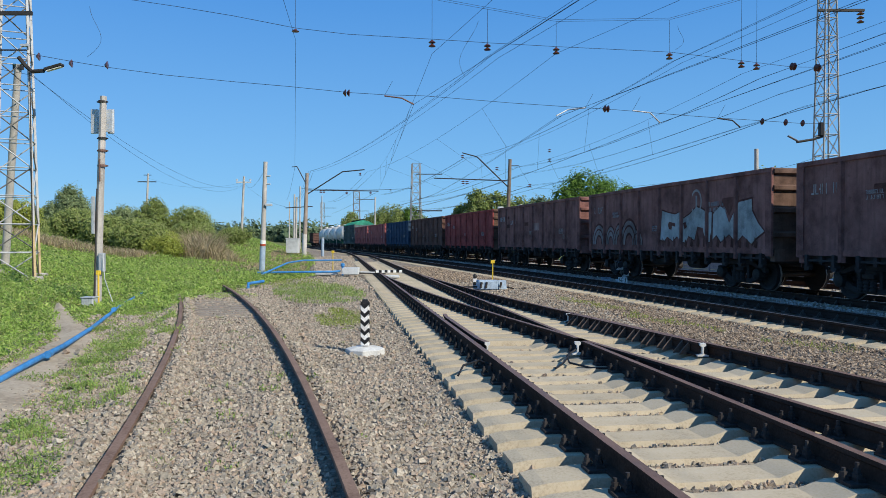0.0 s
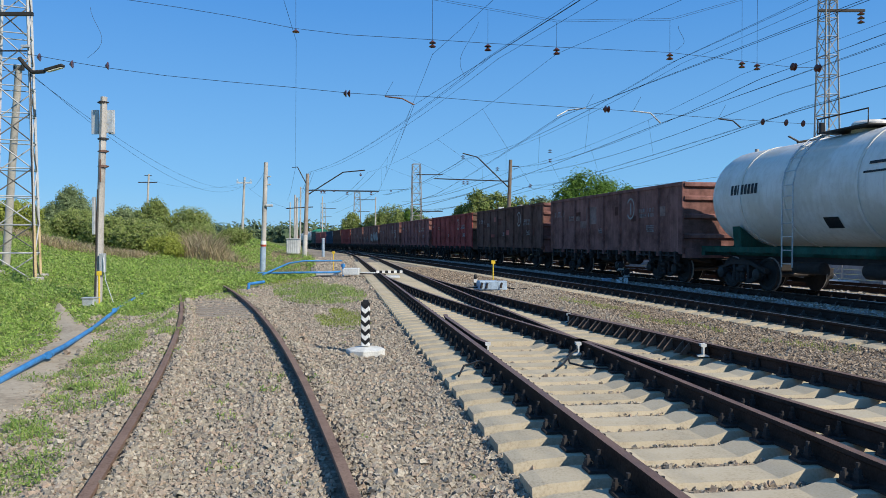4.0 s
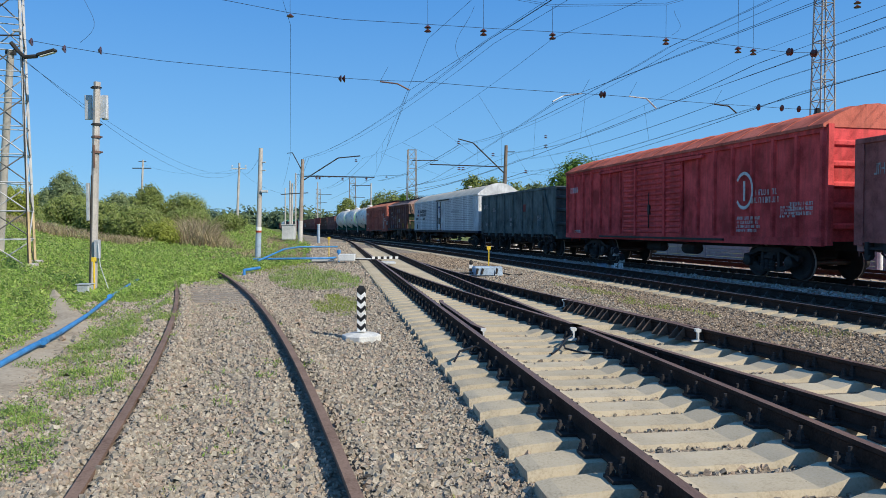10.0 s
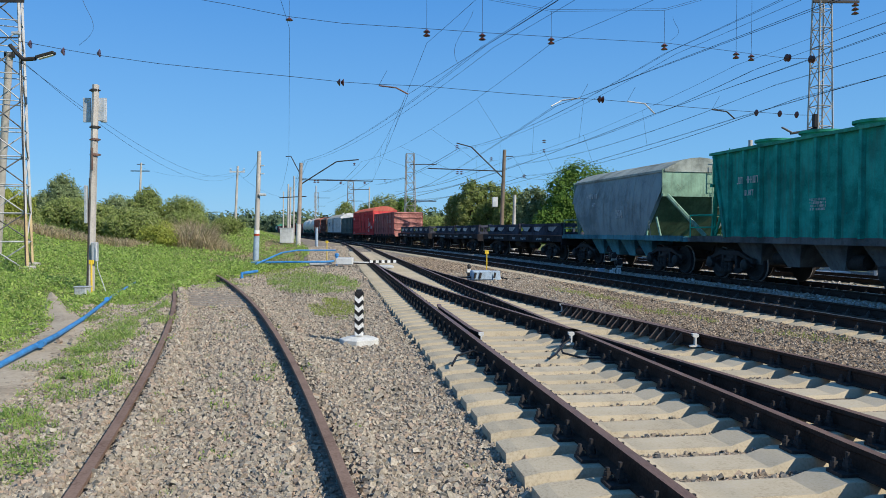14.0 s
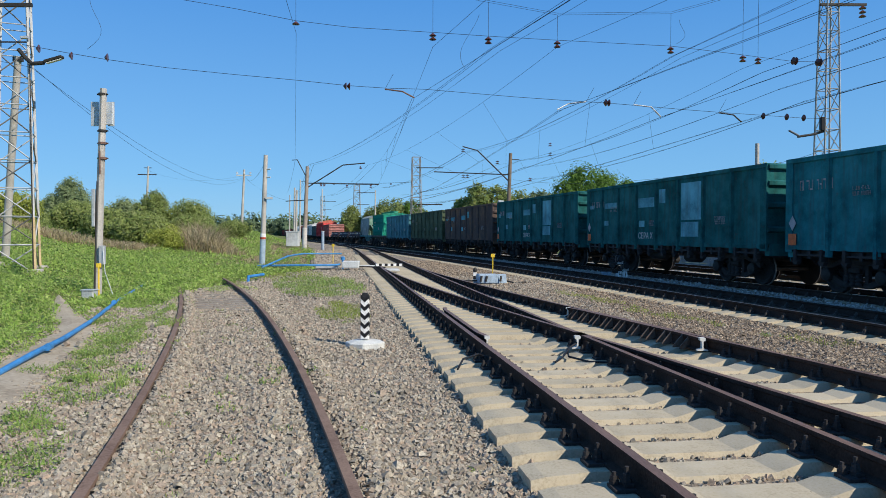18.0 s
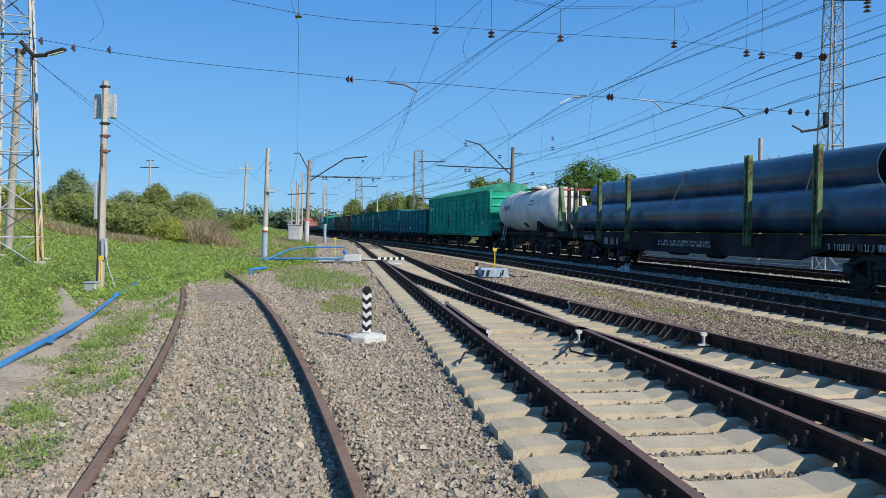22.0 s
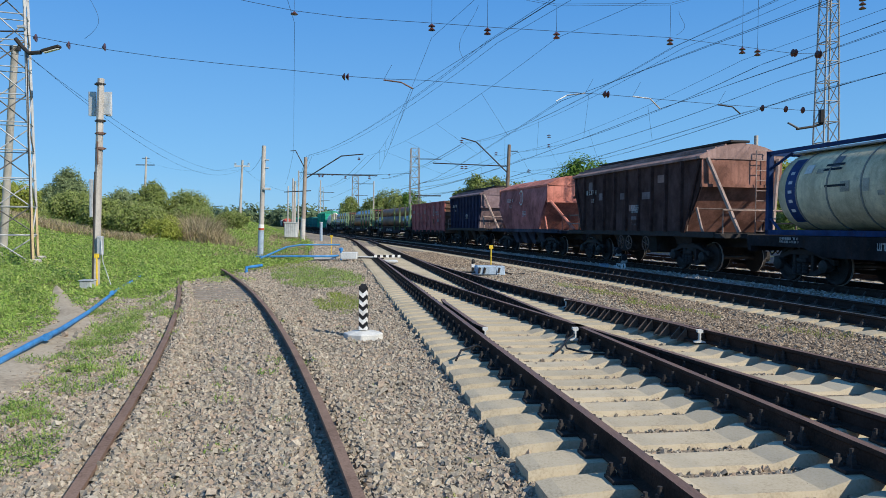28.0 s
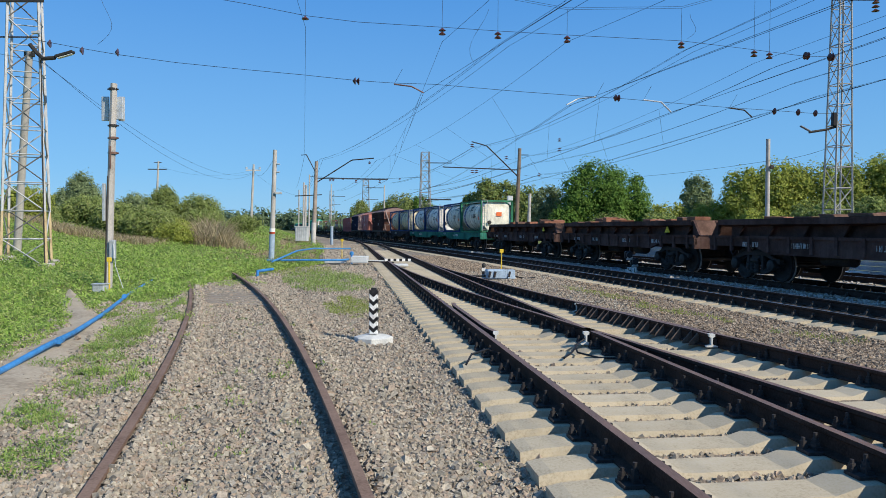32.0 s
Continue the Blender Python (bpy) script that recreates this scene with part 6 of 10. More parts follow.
def slab_flat(name, label, mat, rust, seed=1, body=13.0):
    """Sooty flat wagon with a tapered load rack: top beams on triangular webs, and rusty blocks lying on it."""
    car = thing(name, label, "flat car", "wagons of the freight train")
    flat_base(car, body, mat, 1.3, 0.5)
    b, r = body / 2, random.Random(seed)
    web = shared(("slab_web", mat.name), lambda: Shape().prism([(-0.34, 1.62), (0.34, 1.62), (0.12, 1.32), (-0.12, 1.32)], "y", 1.06, 1.12), mat)
    rib = shared(("slab_rib", mat.name), lambda: Shape().box(-0.05, 0.05, 1.40, 1.48, 0.86, 1.32), mat)
    for side in (1, -1):
        turn = 0 if side > 0 else 180
        part("top_beam", Shape().prism([(1.02, 1.60), (1.34, 1.66), (1.34, 1.83), (1.02, 1.83)], "x", -b + 0.35, b - 0.35), mat, car, "long dark top beam of the load rack", at=pose(0, 0, 0, 0, 0, turn))
        part("back_plate", Shape().box(-b + 0.5, b - 0.5, 0.9, 0.94, 1.3, 1.62), mat, car, at=pose(0, 0, 0, 0, 0, turn))
        for i in range(8):
            part("web", web, None, car, "triangular web plate", at=pose(-b + 1.1 + i * (body - 2.2) / 7, 0, 0) @ pose(0, 0, 0, 0, 0, turn))
        for i in range(14):
            part("side_rib", rib, None, car, at=pose(-b + 0.4 + i * (body - 0.8) / 13, 0, 0) @ pose(0, 0, 0, 0, 0, turn))
        part("side_rail", Shape().box(-b, b, 1.40, 1.46, 1.24, 1.32), mat, car, at=pose(0, 0, 0, 0, 0, turn))
    for side in (1, -1):
        at = pose(0, 0, 0, 0, 0, 0 if side > 0 else 180)
        part("end_plate", Shape().add([(b - 0.34, -1.3, 1.83), (b - 0.34, 1.3, 1.83), (b + 0.05, 1.2, 1.32), (b + 0.05, -1.2, 1.32), (b - 0.42, -1.3, 1.83), (b - 0.42, 1.3, 1.83), (b - 0.03, 1.2, 1.32), (b - 0.03, -1.2, 1.32)], [(0, 1, 2, 3), (7, 6, 5, 4), (0, 4, 5, 1), (1, 5, 6, 2), (2, 6, 7, 3), (3, 7, 4, 0)]), SLAB_LIT, car, "sloping dusty brown end plate", at=at)
        for y in (-1.25, -0.4, 0.4, 1.25):
            part("end_stay", Shape().prism([(b - 0.3, 1.83), (b + 0.1, 1.32), (b - 0.3, 1.32)], "y", y - 0.04, y + 0.04), mat, car, at=at)
    x = -b + 0.7
    while x < b - 1.2:
        w, h = r.uniform(0.22, 0.95), r.choice((0.06, 0.10, 0.14, 0.24))
        y0 = r.uniform(-0.9, 0.5)
        lean = r.uniform(-0.08, 0.08)
        block = Shape().prism([(x, 1.834), (x + w, 1.834), (x + w + lean, 1.834 + h), (x + lean, 1.834 + h * r.uniform(0.7, 1.0))], "y", y0, y0 + r.uniform(0.5, 0.8))
        part("steel_block", block, rust if r.random() < 0.6 else SLAB_LIT, car, "rusty steel block", bevel=0.012)
        x += w + r.uniform(0.0, 0.35)
    for i, q in enumerate((-4.2, -1.6, 1.5, 3.8)):
        bars(car, q, q + 0.8, 1.0, 1.14, 1.424, seed=seed + i)
    part("warning_sign", Shape().prism([(-b + 2.2, 1.4), (-b + 2.6, 1.4), (-b + 2.4, 1.68)], "y", 1.13, 1.137), SIGN_YELLOW, car)
    return car


# paints of the wagons
BROWN_RED = paint("brown_red_wagon_paint", (0.396, 0.132, 0.123))
DARK_BROWN = paint("sooty_brown_wagon_paint", (0.235, 0.118, 0.104))
RED = paint("faded_red_wagon_paint", (0.299, 0.075, 0.069))
DULL_DARK = paint("grimy_dark_wagon_paint", (0.137, 0.078, 0.065))
BLUE_DARK = paint("dark_blue_wagon_paint", (0.045, 0.08, 0.13))
BOX_RED = paint("bright_red_wagon_paint", (0.62, 0.085, 0.085), chip=0.2, streak=0.4)
BOX_ROOF = paint("orange_red_roof_paint", (0.50, 0.14, 0.10), chip=0.2, streak=0.35)
BOX_BROWN = paint("red_brown_wagon_paint", (0.476, 0.152, 0.113), chip=0.35)
OLD_ROOF = paint("dusty_pink_brown_roof_paint", (0.40, 0.17, 0.125), chip=0.3, streak=0.4)
# roof tone raised above the sides, the sun on it painted in
HOP_ROOF = paint("lit_mauve_roof_sheet", (0.30, 0.20, 0.18), chip=0.3, streak=0.4)
# grime plus the shade under the overhanging end, both put into the dark olive
SHADED_OLIVE_SLOPE = paint("shaded_grimy_olive_end", (0.10, 0.13, 0.075), chip=0.2)
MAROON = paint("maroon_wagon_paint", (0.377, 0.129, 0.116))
GREEN_BLACK = paint("dark_green_wagon_paint", (0.112, 0.142, 0.142))
TEAL = paint("teal_wagon_paint", (0.024, 0.178, 0.196), chip=0.3, streak=0.5)
TEAL_PALE = paint("pale_teal_patch", (0.144, 0.396, 0.456), chip=0.2)
TEAL_DEEP = paint("deep_teal_wagon_paint", (0.022, 0.128, 0.128), chip=0.3, streak=0.5)
SOOTY_MAUVE = paint("sooty_mauve_wagon_paint", (0.27, 0.118, 0.108))
BLUE_GREY = paint("light_blue_wagon_paint", (0.085, 0.235, 0.275))
OLIVE = paint("olive_green_wagon_paint", (0.088, 0.118, 0.076))
RUSTY = paint("rusty_brown_wagon_paint", (0.112, 0.084, 0.076), stain=0.8, dark=(0.085, 0.07, 0.068), light=(0.21, 0.13, 0.085))
BOX_GREEN = paint("bright_green_wagon_paint", (0.033, 0.37, 0.25), chip=0.12, streak=0.2, stain=0.6)
ROOF_GREEN = paint("green_roof_paint", (0.05, 0.30, 0.20), streak=0.4, bump=0.08)
GRAIN_GREY = paint("grey_green_hopper_paint", (0.275, 0.330, 0.341), chip=0.1, streak=0.3, dark=(0.19, 0.23, 0.24), light=(0.30, 0.36, 0.37))
GRAIN_ROOF = paint("dull_grey_green_roof", (0.30, 0.33, 0.30), chip=0.1, streak=0.2, bump=0.05)
GRAIN_GREEN = paint("light_green_hopper_end", (0.20, 0.32, 0.24))
HOP_GREEN = paint("green_hopper_paint", (0.026, 0.315, 0.249), chip=0.2)
RACK_GREEN = paint("light_green_rack_paint", (0.170, 0.250, 0.140))
HOP_BROWN = paint("dark_brown_hopper_paint", (0.186, 0.091, 0.080), chip=0.3)
HOP_SOOT = paint("sooty_brown_hopper_paint", (0.082, 0.05, 0.047), chip=0.3)
RAIL_PALE = paint("dusty_pale_rail_paint", (0.36, 0.27, 0.235), chip=0.3)
HOP_GREY = paint("dark_grey_hopper_paint", (0.035, 0.04, 0.075))
# ends and roof in a far lighter tone: sunlight painted into mauve-grey
HOP_GREY_LIT = paint("sunlit_mauve_grey_hopper", (0.22, 0.16, 0.17))
HOP_PINK = paint("faded_red_hopper_paint", (0.43, 0.165, 0.155))
# lighter copy of the side colour, with the sun on end and roof put in
HOP_PINK_LIT = paint("sunlit_pink_hopper", (0.52, 0.20, 0.155))
# end brown taken as sunlit, so the light is already in the colour
HOP_END_LIT = paint("sunlit_brown_hopper_end", (0.26, 0.13, 0.10))
# beige holds the sunlight on the brown hopper's end sheets
BEIGE = paint("sunlit_beige_end", (0.25, 0.165, 0.13))
CHUTE_GREY = paint("grey_hopper_chutes", (0.12, 0.125, 0.125))
WHITE_TANK = paint("white_tank_paint", (0.77, 0.74, 0.69), dark=(0.66, 0.61, 0.53), light=(0.84, 0.82, 0.78), stain=0.5, rough=0.5, spec=0.2, mix=0.9, streak=0.22, chip=0.12, bump=0.05)
GREEN_BAND = paint("light_green_band", (0.27, 0.50, 0.28), dark=(0.22, 0.43, 0.23), light=(0.31, 0.56, 0.33), streak=0.1, chip=0.08, bump=0.03)
WHITE_CAR = paint("white_wagon_paint", (0.560, 0.570, 0.580), dark=(0.47, 0.48, 0.50), streak=0.3, chip=0.12, bump=0.08)
WHITE_ROOF = paint("cream_roof_paint", (0.62, 0.56, 0.46), dark=(0.54, 0.48, 0.39), light=(0.68, 0.62, 0.52), streak=0.12, chip=0.05, bump=0.03)
FRAME_GREEN = paint("dark_green_frame", (0.03, 0.10, 0.075))
FRAME_TEAL = paint("teal_green_frame", (0.036, 0.180, 0.132))
FLAT_BLACK = paint("black_flat_wagon_paint", (0.034, 0.032, 0.035))
FLAT_BLUE = paint("blue_black_frame", (0.060, 0.066, 0.090))
PALE_PLATE = paint("pale_grey_plate", (0.50, 0.50, 0.51))
PIPE_BLUE = paint("blue_black_pipe_coating", (0.046, 0.098, 0.156), chip=0.05, spec=0.4, mix=0.95, streak=0.15, rough=0.24, bump=0.05, stain=0.5)
PIPE_BROWN = paint("brown_pipe_coating", (0.27, 0.105, 0.034), chip=0.15, spec=0.15, mix=0.92, streak=0.2, rough=0.45, stain=0.5, bump=0.08)
PIPE_DULL = paint("dull_brown_pipe_coating", (0.165, 0.095, 0.065), chip=0.15, spec=0.12, mix=0.92, streak=0.2, rough=0.5, stain=0.5, bump=0.08)
STAKE_GREEN = paint("mossy_green_stakes", (0.13, 0.185, 0.09), stain=3, dark=(0.08, 0.05, 0.035), light=(0.20, 0.28, 0.14), streak=0.7)
BLUE_FRAME = paint("blue_container_frame", (0.026, 0.055, 0.145))
GREEN_FRAME = paint("green_container_frame", (0.05, 0.20, 0.11))
BEIGE_TANK = paint("beige_tank_shell", (0.66, 0.575, 0.39), dark=(0.50, 0.43, 0.28), streak=0.4, chip=0.25, bump=0.06)
CREAM_TANK = paint("cream_tank_shell", (0.74, 0.70, 0.58), dark=(0.58, 0.54, 0.42), streak=0.35, chip=0.15, bump=0.06)
SLAB_BROWN = paint("sooty_brown_flat_wagon_paint", (0.082, 0.050, 0.044))
SLAB_RUST = paint("orange_rust", (0.300, 0.135, 0.085))
# lighter brown that paints sunlight on the end plates; some blocks share it
SLAB_LIT = paint("sunlit_brown_plate", (0.17, 0.10, 0.075))
GRAFFITI_PALE = paint("pale_blue_spray_paint", (0.36, 0.40, 0.40), streak=0.3, chip=0.15)
GRAFFITI_GREY = paint("grey_spray_paint", (0.26, 0.235, 0.235))
END_BROWN = paint("dull_brown_end_wall", (0.145, 0.092, 0.07))
HAZARD_RED = paint("red_label", (0.55, 0.10, 0.06))
PATCH_DARK = paint("dark_repaint_patch", (0.13, 0.06, 0.05))
PATCH_GREY = paint("mauve_grey_patch", (0.22, 0.19, 0.20))
PATCH_PALE = paint("pale_chalky_patch", (0.32, 0.22, 0.20))

SMUDGE = paint("pale_chalk_smudge", (0.26, 0.28, 0.28), streak=0.8, chip=0.6)
SMUDGE_DIM = paint("dim_bluish_smudge", (0.14, 0.19, 0.21), streak=0.8, chip=0.6)
SMUDGE_RED = paint("faded_red_smudge", (0.24, 0.07, 0.065), streak=0.8, chip=0.6)

TRAIN = []   # (thing, body length, place of its leading end along the track at the start)


def couple(car, body, lead):
    TRAIN.append((car, body, lead))


def teal_patches(seed):
    """Repainted rectangles, each within one bay between two ribs."""
    r = random.Random(seed)
    out = []
    for bay_, z0, z1, w in ((0, 2.55, 2.72, 0.5), (1, 2.5, 2.78, 1.2), (1, 1.8, 2.05, 0.4), (3, 2.5, 2.85, 1.3), (3, 1.75, 2.0, 0.45), (4, 2.65, 3.1, 0.45), (5, 2.0, 3.22, 1.34), (5, 1.4, 1.9, 1.1)):
        x = 6.2 - 1.58 * bay_ - r.uniform(0, 0.08)
        out.append((x - w, x, z0 + r.uniform(-0.06, 0.06), z1, TEAL_PALE))
    return out


def brown_patches(seed, pale=PATCH_PALE):
    r = random.Random(seed)
    out = []
    for i in range(6):
        x, z = r.uniform(-5.2, 4.6), r.uniform(1.5, 2.8)
        out.append((x, x + r.uniform(0.3, 0.9), z, z + r.uniform(0.15, 0.4), pale if i % 2 else PATCH_DARK))
    return out


def graffiti(car):
    """Spray-painted letters running into one another, with dark outlines and drips, and a row of grey arches."""
    y, x0, w = 1.535, 0.1, -6.2

    def shape(points, d0, d1):
        return Shape().prism([(x0 + w * u, z) for u, z in points], "y", y + d0, y + d1)
    letters = (
        [(0.03, 1.50), (0.05, 2.52), (0.12, 2.43), (0.20, 2.36), (0.265, 2.46), (0.255, 1.42), (0.22, 1.62), (0.17, 1.45), (0.11, 1.60), (0.07, 1.44)],
        [(0.275, 1.42), (0.285, 2.20), (0.35, 2.33), (0.42, 2.56), (0.47, 2.48), (0.53, 2.34), (0.565, 2.36), (0.56, 1.40), (0.50, 1.46), (0.485, 1.86), (0.43, 1.92), (0.40, 1.48), (0.34, 1.62), (0.31, 1.40)],
        [(0.575, 1.50), (0.58, 2.30), (0.64, 2.52), (0.68, 2.42), (0.72, 1.98), (0.77, 2.40), (0.80, 2.60), (0.90, 2.66), (0.905, 2.30), (0.95, 1.95), (0.995, 1.72), (0.93, 1.52), (0.90, 1.36), (0.83, 1.62), (0.78, 1.40), (0.72, 1.66), (0.65, 1.42), (0.61, 1.64)])
    for k in letters:
        mu, mz = sum(u for u, _ in k) / len(k), sum(z for _, z in k) / len(k)
        part("graffiti_outline", shape([(mu + (u - mu) * 1.06, mz + (z - mz) * 1.09) for u, z in k], 0, 0.004), PATCH_DARK, car, "dark outline of a sprayed letter")
        part("graffiti", shape(k, 0.004, 0.008), GRAFFITI_PALE, car, "pale spray-painted letter")
    r = random.Random(4)
    for i in range(15):
        u, top = 0.05 + 0.062 * i, 1.50 + r.uniform(0.0, 0.28)
        part("graffiti_drip", shape([(u, 1.28), (u + 0.008, top), (u + 0.028, 1.40), (u + 0.022, 1.24)], 0.008, 0.011), PATCH_DARK, car, "dark run of paint")
    for k in ([(0.12, 2.02), (0.13, 2.12), (0.20, 2.06), (0.20, 1.94), (0.165, 1.98), (0.16, 1.84), (0.13, 1.86)], [(0.655, 2.66), (0.665, 2.76), (0.80, 2.78), (0.80, 2.62), (0.755, 2.56), (0.72, 2.20), (0.68, 2.52)], [(0.285, 2.04), (0.31, 2.10), (0.325, 1.92), (0.30, 1.84)]):
        part("graffiti_stroke", shape(k, 0.009, 0.012), PATCH_DARK, car, "dark sprayed stroke")
    for a, rad, high in ((5.35, 0.66, 0.82), (4.15, 0.46, 0.72), (3.35, 0.46, 0.80), (2.45, 0.72, 0.95), (1.75, 0.42, 0.55)):
        for grow, thin, mat, d in ((1.10, 0.40, PATCH_DARK, 0.0), (1.0, 0.50, GRAFFITI_GREY, 0.004), (0.82, 0.74, PATCH_DARK, 0.008)):
            arc = [(math.cos(s * math.pi / 12), math.sin(s * math.pi / 12)) for s in range(13)]
            ring = [(a + rad * grow * c, 1.30 + high * grow * q) for c, q in arc] + [(a + rad * thin * c, 1.30 + high * thin * q) for c, q in reversed(arc)]
            part("graffiti_arch", Shape().prism(ring, "y", y + d, y + d + 0.004), mat, car, "grey spray-painted arch with a dark outline")


TILE_OLIVE = paint("faded_olive_patch", (0.17, 0.14, 0.09), chip=0.3)
TILE_LILAC = paint("faded_lilac_patch", (0.34, 0.29, 0.33), chip=0.4)
TILE_PINK = paint("faded_pink_patch", (0.29, 0.15, 0.145), chip=0.3)
TILE_ORANGE = paint("rusty_orange_patch", (0.26, 0.11, 0.05), chip=0.3)
TILE_YELLOW = paint("faded_yellow_patch", (0.50, 0.34, 0.05), chip=0.3)
HOPPER_TILES = ((0, 1.76, 2.1, TILE_PINK), (0, 1.36, 1.7, PATCH_GREY), (1, 2.25, 2.5, PATCH_GREY), (1, 1.8, 2.13, TILE_PINK), (1, 1.4, 1.72, BLUE_DARK),
                (2, 2.9, 3.2, PATCH_DARK), (2, 2.3, 2.6, TILE_LILAC), (2, 1.8, 2.2, TILE_PINK), (2, 1.4, 1.7, PATCH_GREY), (3, 2.85, 3.28, TILE_OLIVE), (3, 2.35, 2.7, TILE_LILAC), (3, 1.8, 2.2, TILE_PINK), (3, 1.4, 1.7, PATCH_GREY),
                (4, 2.9, 3.3, PATCH_GREY), (4, 2.35, 2.62, TILE_OLIVE), (4, 1.8, 2.2, TILE_OLIVE), (4, 1.4, 1.7, PATCH_GREY), (5, 2.95, 3.35, PATCH_GREY), (5, 1.38, 1.72, TILE_PINK), (6, 1.85, 2.3, TILE_ORANGE), (7, 2.55, 2.85, TILE_PINK), (7, 1.95, 2.3, TILE_ORANGE), (7, 1.42, 1.88, TILE_YELLOW), (8, 1.38, 1.75, TILE_ORANGE))
GL = 12.75
brown_label = "open-top gondola wagon in dusty %s steel, empty"
